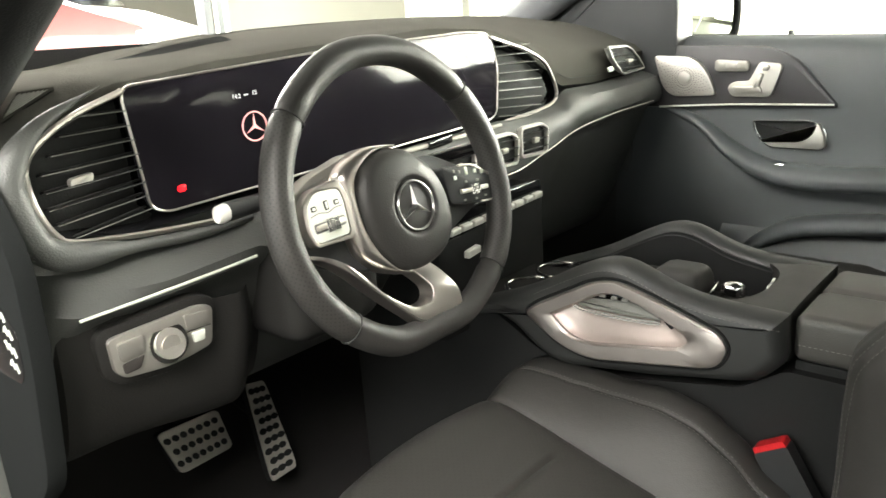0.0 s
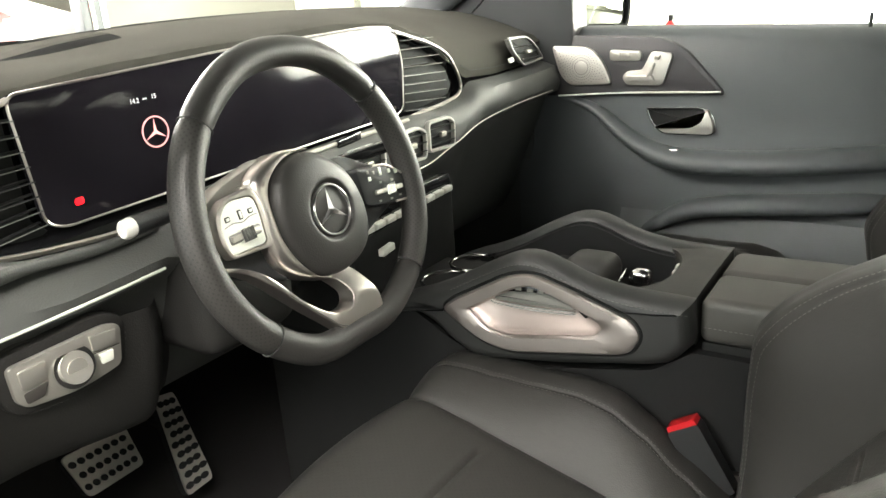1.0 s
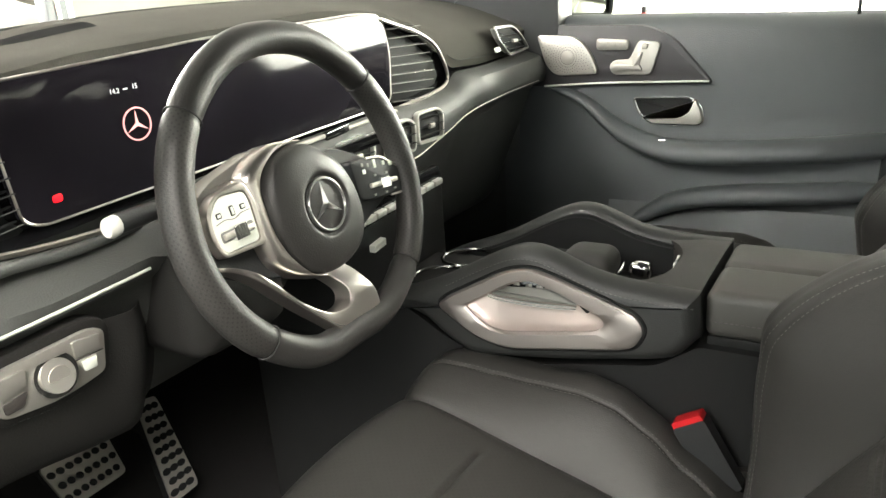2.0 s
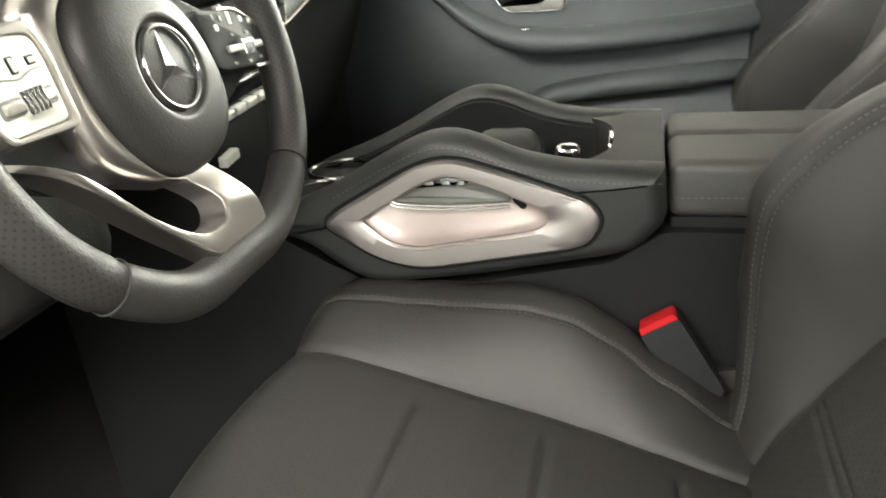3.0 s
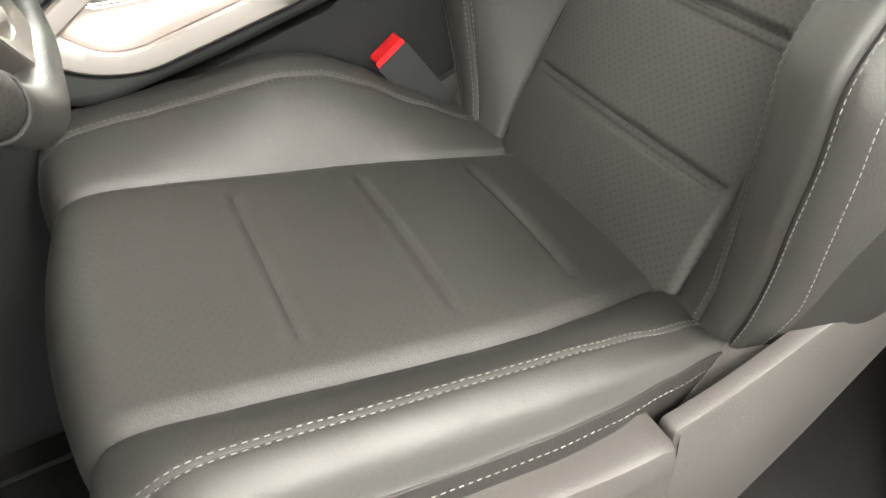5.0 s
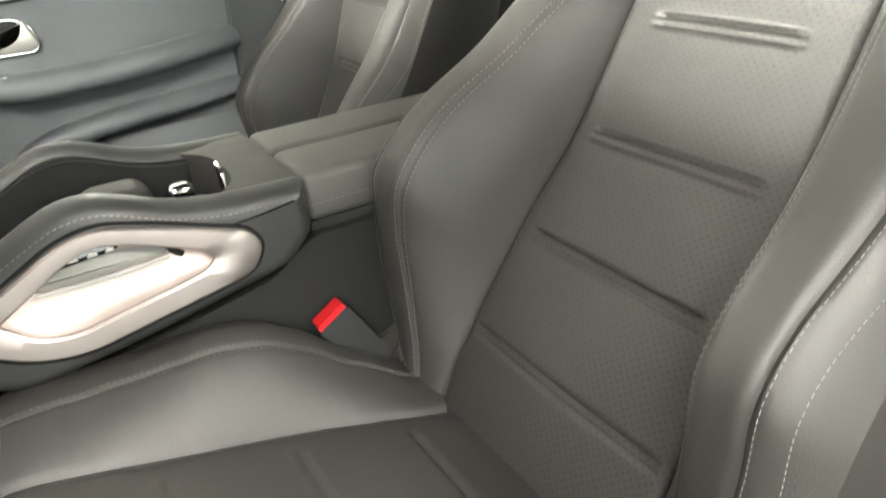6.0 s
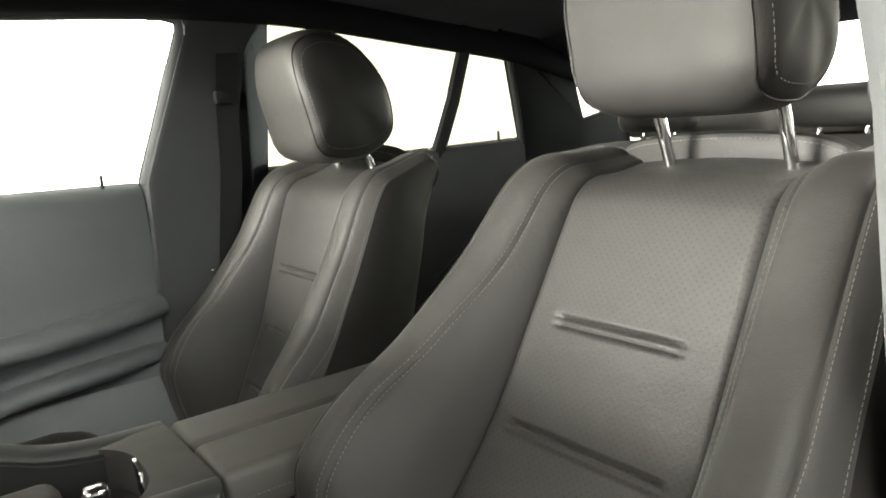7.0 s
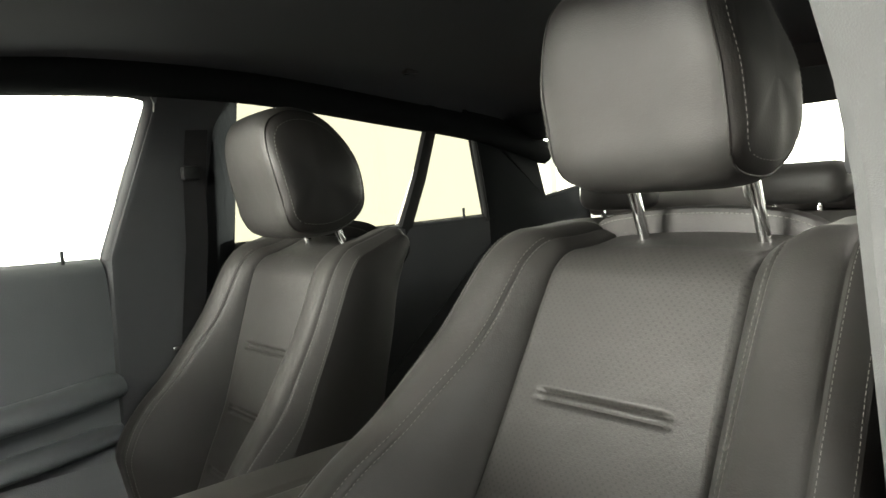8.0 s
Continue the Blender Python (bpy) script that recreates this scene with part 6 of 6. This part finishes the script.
part("stalk_tip", tube([Vector(p) - cp0 for p in ((-0.551, 0.0865, 0.702), (-0.560, 0.085, 0.701), (-0.563, 0.085, 0.701))], lambda t: 0.0095 if t < 0.8 else 0.0078, 14), VENT_RIM, st, "pale stalk tip")
part("gear_stalk", tube([Vector(p) - cp0 for p in ((-0.30, 0.08, 0.700), (-0.22, 0.07, 0.706), (-0.17, 0.066, 0.708))], 0.0085, 12), GLOSS, column)
part("paddle", plate(rounded([(-0.135, 0.045), (-0.075, 0.050), (-0.075, -0.01), (-0.12, -0.02)], 0.015), lambda a, b, h: W(a, b, h - 0.075) + Vector((-0.37, 0, 0.68)) - cp0, 0.008, 0.003), PLASTIC, column)

# ---- centre console ----
console = thing("centre_console", "black leather centre console with silver grab handle trims", "console", (0, -0.2, 0))


def cpart(name, bm, mat, parent=None, label="", angle=38):
    for v in bm.verts:
        v.co.y += 0.2
    return part(name, bm, mat, parent or console, label, angle)


cpart("lower_body", plate(rounded([(0.42, 0.0), (0.42, 0.44), (0.10, 0.445), (0.04, 0.41), (-0.02, 0.385), (-0.10, 0.388), (-0.27, 0.42), (-0.32, 0.455), (-0.78, 0.455), (-0.80, 0.0)], 0.01), lambda a, b, h: (-0.108 + h, a, b), 0.216, 0.012), RUBBER, None, "black lower console body")
crest = [(0.155, 0.448), (0.11, 0.470), (0.06, 0.488), (0.01, 0.510), (-0.05, 0.542), (-0.088, 0.5585), (-0.118, 0.5605), (-0.145, 0.553), (-0.185, 0.537), (-0.23, 0.528), (-0.275, 0.525), (-0.319, 0.5245)]
under = [(-0.3235, 0.470), (-0.298, 0.441), (-0.27, 0.430), (-0.225, 0.4215), (-0.15, 0.407), (-0.075, 0.397), (-0.02, 0.393), (0.02, 0.412), (0.055, 0.438), (0.10, 0.452)]
wall_outline = [(p.x, p.y) for p in curve([(a, b, 0) for a, b in crest], 40)] + [(p.x, p.y) for p in curve([(a, b, 0) for a, b in under], 30)]


def polar(outline, c, n):
    """A closed outline met by n rays from the point c."""
    out = []
    for i in range(n):
        a = 2 * math.pi * i / n
        d = Vector((math.cos(a), math.sin(a)))
        best = 0.0
        for k in range(len(outline)):
            p, q = Vector(outline[k - 1][:2]) - Vector(c), Vector(outline[k][:2]) - Vector(c)
            e = q - p
            den = d.x * e.y - d.y * e.x
            if abs(den) < 1e-12:
                continue
            t, u = (p.x * e.y - p.y * e.x) / den, (p.x * d.y - p.y * d.x) / den
            if t > best and -1e-6 <= u <= 1 + 1e-6:
                best = t
        out.append(Vector(c) + d * best)
    return out


RING_OUT = rounded([(0.026, 0.468), (0.008, 0.483), (-0.083, 0.532), (-0.118, 0.538), (-0.17, 0.523), (-0.250, 0.494), (-0.262, 0.476), (-0.250, 0.452), (-0.230, 0.445), (-0.078, 0.419), (-0.030, 0.430)], [0.012, 0.02, 0.03, 0.03, 0.03, 0.02, 0.012, 0.015, 0.02, 0.04, 0.03], 5)
RING_IN = rounded([(-0.018, 0.474), (-0.030, 0.480), (-0.085, 0.513), (-0.112, 0.522), (-0.150, 0.511), (-0.205, 0.487), (-0.214, 0.477), (-0.203, 0.466), (-0.180, 0.461), (-0.075, 0.443), (-0.045, 0.449)], [0.008, 0.01, 0.02, 0.02, 0.02, 0.012, 0.008, 0.01, 0.015, 0.03, 0.02], 5)
for s in (-1, 1):
    cput = lambda a, b, h: (s * (0.082 + h + 0.022 * max(0, a + 0.12)), a, b)
    outer, hole = polar(wall_outline, (-0.10, 0.477), 120), polar(RING_IN, (-0.10, 0.477), 120)
    rows = [[cput(p[0], p[1], h) for p in o] for o, h in ((hole, 0.0), (inset(outer, 0.014), 0.0), (inset(outer, 0.006), 0.004), (inset(outer, 0.0015), 0.011), (outer, 0.020), (inset(outer, 0.0015), 0.030), (inset(outer, 0.006), 0.039), (inset(outer, 0.014), 0.045), (inset(outer, 0.020), 0.046), (hole, 0.046), (hole, 0.0))]
    cheek = cpart("side_cheek", loft(rows, True), LEATHER_CONSOLE, None, "stitched black leather console side")
    sb = bmesh.new()
    for off in (0.0, 0.007):
        ln = curve([(s * (0.1225 - 0.0 + 0.022 * max(0, a + 0.12)), a, b - 0.013 - off) for a, b in crest[3:]], 60)
        ln = [Vector((s * (0.1285 + 0.022 * max(0, p.y + 0.12)), p.y, p.z)) for p in ln]
        if off == 0.0:
            stitches(ln, [(s, 0, 0.3)] * 60, 0.0035, 0.0025, 0.0004, sb)
    for v in sb.verts:
        v.co.y += 0.2
    tagged(part("stitching", sb, THREAD_DARK, cheek), kind="stuff")
    cpart("inner_seam", tube(curve([(s * (0.0775 + 0.022 * max(0, a + 0.12)), a, b - 0.017) for a, b in crest[2:]], 50), 0.0012, 5), SEAM, cheek)
    # Dark cord laid on the cheek paints the shaded gap.
    groove_line = [(s * (0.1285 + 0.022 * max(0, p[0] + 0.12)), p[0], p[1]) for p in inset(RING_OUT, -0.003)]
    cpart("trim_gap", tube(groove_line, 0.0016, 6, True), VOID, cheek, "dark cord drawn as the shaded gap round the handle trim")
    ro, ri = RING_OUT, RING_IN
    xw = lambda a: 0.128 + 0.022 * max(0, a + 0.12)
    ring = cpart("handle_trim", bezel(ro, ri, lambda a, b, h: (s * (xw(a) + h), a, b), 0.008, 0.020, base=0.0), SILVER, None, "satin silver grab handle surround")
    tub = []
    for k in (0.0, 0.08, 0.2, 0.35, 0.5, 0.65, 0.8, 0.92):
        tub.append([(s * (xw(p[0]) + 0.001 - 0.005 * min(1, k * 8) - 0.016 * k), p[0] + (min(-0.06, max(-0.165, p[0])) - p[0]) * k, p[1] + (0.492 - p[1]) * k) for p in ri])
    cpart("handle_bowl", loft(tub, True), BOWL, ring, "bright silver bowl behind the grab handle")
    # Ledge coloured grey for the light on its upward face.
    ledge = rounded([(-0.047, 0.495), (-0.056, 0.504), (-0.112, 0.511), (-0.150, 0.508), (-0.173, 0.498), (-0.173, 0.490), (-0.10, 0.487), (-0.055, 0.489)], [0.004, 0.008, 0.02, 0.015, 0.005, 0.004, 0.02, 0.008], 4)
    cpart("control_ledge", plate(ledge, lambda a, b, h: (s * (xw(a) - 0.026 + h - 0.25 * (b - 0.49)), a, b), 0.020, 0.004), LEDGE, ring, "lit-looking grey control ledge in the handle opening")
    keypad = rounded([(-0.060, 0.505), (-0.085, 0.5145), (-0.112, 0.5195), (-0.135, 0.512), (-0.128, 0.507), (-0.09, 0.506)], 0.006, 4)
    pad = cpart("key_pad", plate(keypad, lambda a, b, h: (s * (xw(a) - 0.022 + h), a, b), 0.016, 0.003), GLOSS, ring, "gloss black key strip")
    for a in (-0.075, -0.092, -0.109, -0.124):
        cpart("seat_key", plate(rounded([(a - 0.005, 0.5085), (a + 0.005, 0.508), (a + 0.004, 0.5125), (a - 0.004, 0.513)], 0.0015), lambda a, b, h: (s * (xw(a) - 0.007 + h), a, b), 0.003, 0.001), SILVER_PAINT, pad)
    for dz, mm in ((0.0, 0.0012), (-0.0035, 0.0012)):
        cpart("ledge_line", tube(curve([(s * (xw(a) - 0.0045), a, b + dz) for a, b in ((-0.049, 0.492), (-0.060, 0.4885), (-0.10, 0.4865), (-0.15, 0.4880), (-0.173, 0.4905))], 20), mm, 6), CHROME, ring)
    # Black plate in front of the bowl paints the shade of a pocket.
    cpart("opening_shadow", plate(rounded([(-0.173, 0.499), (-0.207, 0.484), (-0.210, 0.476), (-0.193, 0.4705), (-0.174, 0.488)], 0.003), lambda a, b, h: (s * (xw(a) - 0.020 + h), a, b), 0.008, 0.002), RUBBER, ring, "dark plate drawn as shade at the rear of the handle opening")
    # Inner wall coloured darker than the cheek, as shade inside the well.
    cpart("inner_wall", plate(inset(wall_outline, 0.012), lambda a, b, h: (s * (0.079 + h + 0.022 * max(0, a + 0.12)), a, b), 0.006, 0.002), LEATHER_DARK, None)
# well between the cheeks
cpart("well_floor", plate(rounded([(-0.082, 0.17), (0.082, 0.17), (0.082, -0.27), (-0.082, -0.27)], 0.02), lambda a, b, h: (a, b, 0.440 + h + 0.03 * max(0, -b + 0.0) * 1.2), 0.02, 0.004), PLASTIC_MATT)
cpart("rear_bridge", loft([[(x, -0.268 + 0.03 * (abs(x) / 0.085) ** 3, z) for x in [-0.085 + 0.17 * i / 16 for i in range(17)]] for z in (0.45, 0.505, 0.520)] + [[(-0.1 + 0.2 * i / 16, y, 0.5245 - 0.002 * (abs(-1 + i / 8)) ** 4) for i in range(17)] for y in (-0.280, -0.30, -0.3185)] + [[(-0.1 + 0.2 * i / 16, -0.3195, 0.46) for i in range(17)]]), LEATHER)
palm = cpart("palm_rest", box(-0.034, 0.034, -0.186, -0.112, 0.482, 0.528, 0.020, seg=4), LEATHER, None, "padded leather palm rest of the touch controller")
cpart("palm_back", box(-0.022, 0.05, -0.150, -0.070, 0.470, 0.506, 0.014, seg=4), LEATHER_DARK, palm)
cpart("palm_strip", tube(curve([(-0.036, -0.105, 0.494), (-0.037, -0.15, 0.496), (-0.028, -0.184, 0.497), (0.0, -0.190, 0.496), (0.034, -0.186, 0.498)], 20), 0.002, 6), CHROME, palm)
cpart("touch_pad", box(-0.035, 0.06, -0.06, 0.03, 0.455, 0.468, 0.004), GLOSS)
cpart("roller_key", box(-0.006, 0.020, -0.232, -0.202, 0.478, 0.512, 0.009, seg=3), CHROME, None, "chrome roller key")
cpart("corner_plate", plate(rounded([(-0.016, 0.479), (0.018, 0.486), (0.026, 0.522), (-0.004, 0.516)], 0.005), lambda a, b, h: (a, -0.266 + h, b), 0.004, 0.001), CHROME, None, "bright chrome plate at the rear of the well")
for cx, cy in ((-0.042, 0.075), (0.045, 0.075)):
    cpart("cup_ring", tube([(cx + 0.040 * math.cos(k), cy + 0.040 * math.sin(k), 0.470) for k in [2 * math.pi * i / 40 for i in range(40)]], 0.003, 8, True), CHROME, None, "chrome cup holder ring")
# armrest
armrest = thing("armrest", "black leather centre armrest with two stitched lids", "armrest", (0, -0.55, 0.46))
for x0, x1 in ((-0.098, 0.0035), (0.0065, 0.098)):
    lid = part("lid", box(x0, x1, -0.23, 0.227, 0.005, 0.063, 0.012, seg=4), LID_HIDE, armrest)
part("body", box(-0.094, 0.094, -0.23, 0.224, -0.02, 0.006, 0.004), RUBBER, armrest)
sb = bmesh.new()
stitches([(-0.0985, 0.22 - 0.45 * i / 60, 0.027) for i in range(61)], [(-1, 0, 0)] * 61, 0.0035, 0.0025, 0.0005, sb)
tagged(part("stitching", sb, THREAD_DARK, armrest), kind="stuff")

# ---- showroom round the car ----
tagged(part("ground", box(-60, 60, -60, 60, -0.56, -0.46), TILE), "pale glossy showroom floor tiles", "floor", kind="structure")
def wall(name, x0, x1, y0, y1, z0, z1, mat, label):
    return tagged(part(name, box(x0, x1, y0, y1, z0, z1), mat), label, "wall", kind="structure")


wall("wall_north", -9, 9, 9.0, 9.2, -0.46, 3.5, WALLPAINT, "white showroom wall")
wall("wall_west", -9.2, -9.0, -9, 9.2, -0.46, 3.5, WALLPAINT, "white showroom wall")
for name, a, b in (("wall_east_low", -0.46, 0.0), ("wall_east_high", 2.9, 3.5)):
    wall(name, 7.0, 7.2, -9, 9.2, a, b, WALLPAINT, "white wall under and over the shop windows")
for name, a, b in (("wall_south_low", -0.46, 0.0), ("wall_south_high", 2.9, 3.5)):
    wall(name, -9, 7.2, -9.2, -9.0, a, b, WALLPAINT, "white wall under and over the shop windows")
for k, y in enumerate((-8.8, -5.6, -2.4, 2.6, 5.8, 8.9)):
    wall("mullion_%d" % (k + 1), 7.0, 7.12, y - 0.06, y + 0.06, 0.0, 2.9, PALE_KEY, "pale window mullion")
tagged(part("ceiling_showroom", box(-9.2, 7.2, -9.2, 9.2, 3.5, 3.6), CEILGREY), "pale grey showroom ceiling", "ceiling", kind="structure")
tagged(part("backdrop_east", box(9.5, 9.6, -14, 14, -0.5, 6), DAYLIGHT), "bright daylight outside the shop windows", "backdrop", kind="structure")
tagged(part("backdrop_south", box(-14, 10, -11.6, -11.5, -0.5, 6), DAYLIGHT), "bright daylight outside the shop windows", "backdrop", kind="structure")
# Out-of-view glowing panels, added as soft fill across the showroom.
panel_light = thing("ceiling_fill_panel", "added glowing ceiling panel in a silver frame, out of view", "ceiling light", (-3.4, -0.2, 3.45), "ceiling lights")
part("frame", box(-0.65, 0.65, -0.65, 0.65, -0.03, 0.05, 0.01), SILVER_PAINT, panel_light)
part("diffuser", box(-0.6, 0.6, -0.6, 0.6, -0.045, -0.028, 0.004), LAMP, panel_light)
for x, y in ((-3.4, 3.0), (-3.4, -3.6), (0.5, 4.2), (3.6, 3.0), (3.6, -0.2), (3.6, -3.6), (0.2, -5.0)):
    copy_thing(panel_light, Matrix.Translation((x, y, 3.45)))
# partition, column and cars ahead of the windscreen
part_board = thing("partition_board", "beige partition board with a pale frame", "partition", (5.0, 6.2, -0.46))
part("board", box(-1.35, 1.25, -0.02, 0.02, 0.1, 2.6, 0.005), BOARD, part_board)
part("frame", box(-1.40, 1.30, -0.03, 0.03, 2.6, 2.66, 0.005), PALE_KEY, part_board)
for x in (-1.38, 1.28):
    part("post", box(x - 0.03, x + 0.03, -0.03, 0.03, 0.0, 2.64, 0.005), PALE_KEY, part_board)
colm = thing("column", "dark grey painted column with a pale corner strip", "column", (3.32, 6.0, -0.46))
part("shaft", box(-0.10, 0.10, -0.08, 0.08, 0.0, 3.9, 0.01), DARKMETAL, colm)
part("strip", box(-0.02, 0.02, -0.10, -0.082, 0.0, 3.9, 0.003), PALE_KEY, colm)


def show_car(label, paint, at, turn, tall):
    car = thing("car", label, "car", at, "cars in the showroom")
    car.rotation_euler = (0, 0, radians(turn))
    car.scale = (1.08, 1.08, tall)
    rows = []
    for y, zlow, zhood, w in ((-2.2, 0.35, 0.62, 0.70), (-2.1, 0.25, 0.78, 0.82), (-1.3, 0.22, 0.92, 0.90), (-0.9, 0.22, 0.95, 0.91), (1.5, 0.22, 1.00, 0.91), (2.0, 0.25, 0.95, 0.86), (2.2, 0.35, 0.8, 0.74)):
        rows.append([(x * w, y, z) for x, z in ((-0.96, zlow), (-1, (zlow + zhood) / 2), (-0.93, zhood - 0.04), (-0.6, zhood), (0, zhood + 0.03), (0.6, zhood), (0.93, zhood - 0.04), (1, (zlow + zhood) / 2), (0.96, zlow))])
    body = part("body", loft(rows, True, True), paint, car)
    cab = [[(x * w, y, z) for x, z in ((-1, 0.0 + b), (-0.82, t), (0.82, t), (1, 0.0 + b))] for y, b, t, w in ((-1.0, 0.94, 0.96, 0.80), (-0.2, 0.96, 1.45, 0.78), (0.9, 0.97, 1.50, 0.78), (1.9, 0.97, 1.02, 0.76))]
    part("cabin_glass", loft(cab, False), GLOSS, car)
    part("roof", loft([[(x * 0.64, y, z + 0.02 * (1 - x * x)) for x in (-1, -0.5, 0, 0.5, 1)] for y, z in ((-0.25, 1.455), (0.3, 1.51), (0.95, 1.505))]), paint, car)
    for x in (-0.82, 0.82):
        for y in (-1.35, 1.35):
            wh = part("wheel", cyl((x - 0.1, y, 0.33), (x + 0.1, y, 0.33), 0.33, 24), RUBBER, car)
            part("rim", cyl((x - 0.105, y, 0.33), (x + 0.105, y, 0.33), 0.21, 20), SILVER_PAINT, wh)
    for x in (-0.62, 0.62):
        part("headlight", box(x - 0.16, x + 0.16, -2.19, -2.02, 0.60, 0.74, 0.03), PALE_KEY, car)
    part("grille", box(-0.40, 0.40, -2.23, -2.15, 0.42, 0.60, 0.02), GLOSS, car)
    return car


# Cars stretched in height so they show above the dashboard.
show_car("red showroom car, drawn extra tall", CAR_RED, (-0.72, 4.9, -0.46), 86, 1.95)
show_car("white showroom car, drawn extra tall", CAR_WHITE, (2.0, 7.95, -0.46), 86, 1.85)
ext = thing("fire_extinguisher", "red fire extinguisher standing by the shop window", "extinguisher", (6.5, 1.62, 0.05))
part("bottle", tube([(0, 0, 0), (0, 0, 0.02), (0, 0, 0.42), (0, 0, 0.5), (0, 0, 0.54)], lambda t: (0.075, 0.085, 0.085, 0.06, 0.025)[min(4, int(t * 4.01))], 16), CAR_RED, ext)
part("valve", box(-0.03, 0.03, -0.02, 0.02, 0.53, 0.59, 0.008), RUBBER, ext)
part("hose", tube(curve([(0.03, 0, 0.56), (0.11, 0, 0.5), (0.10, 0, 0.25)], 12), 0.012, 8), RUBBER, ext)
part("stand", box(-0.1, 0.1, -0.1, 0.1, -0.51, 0.0, 0.01), PALE_KEY, ext)
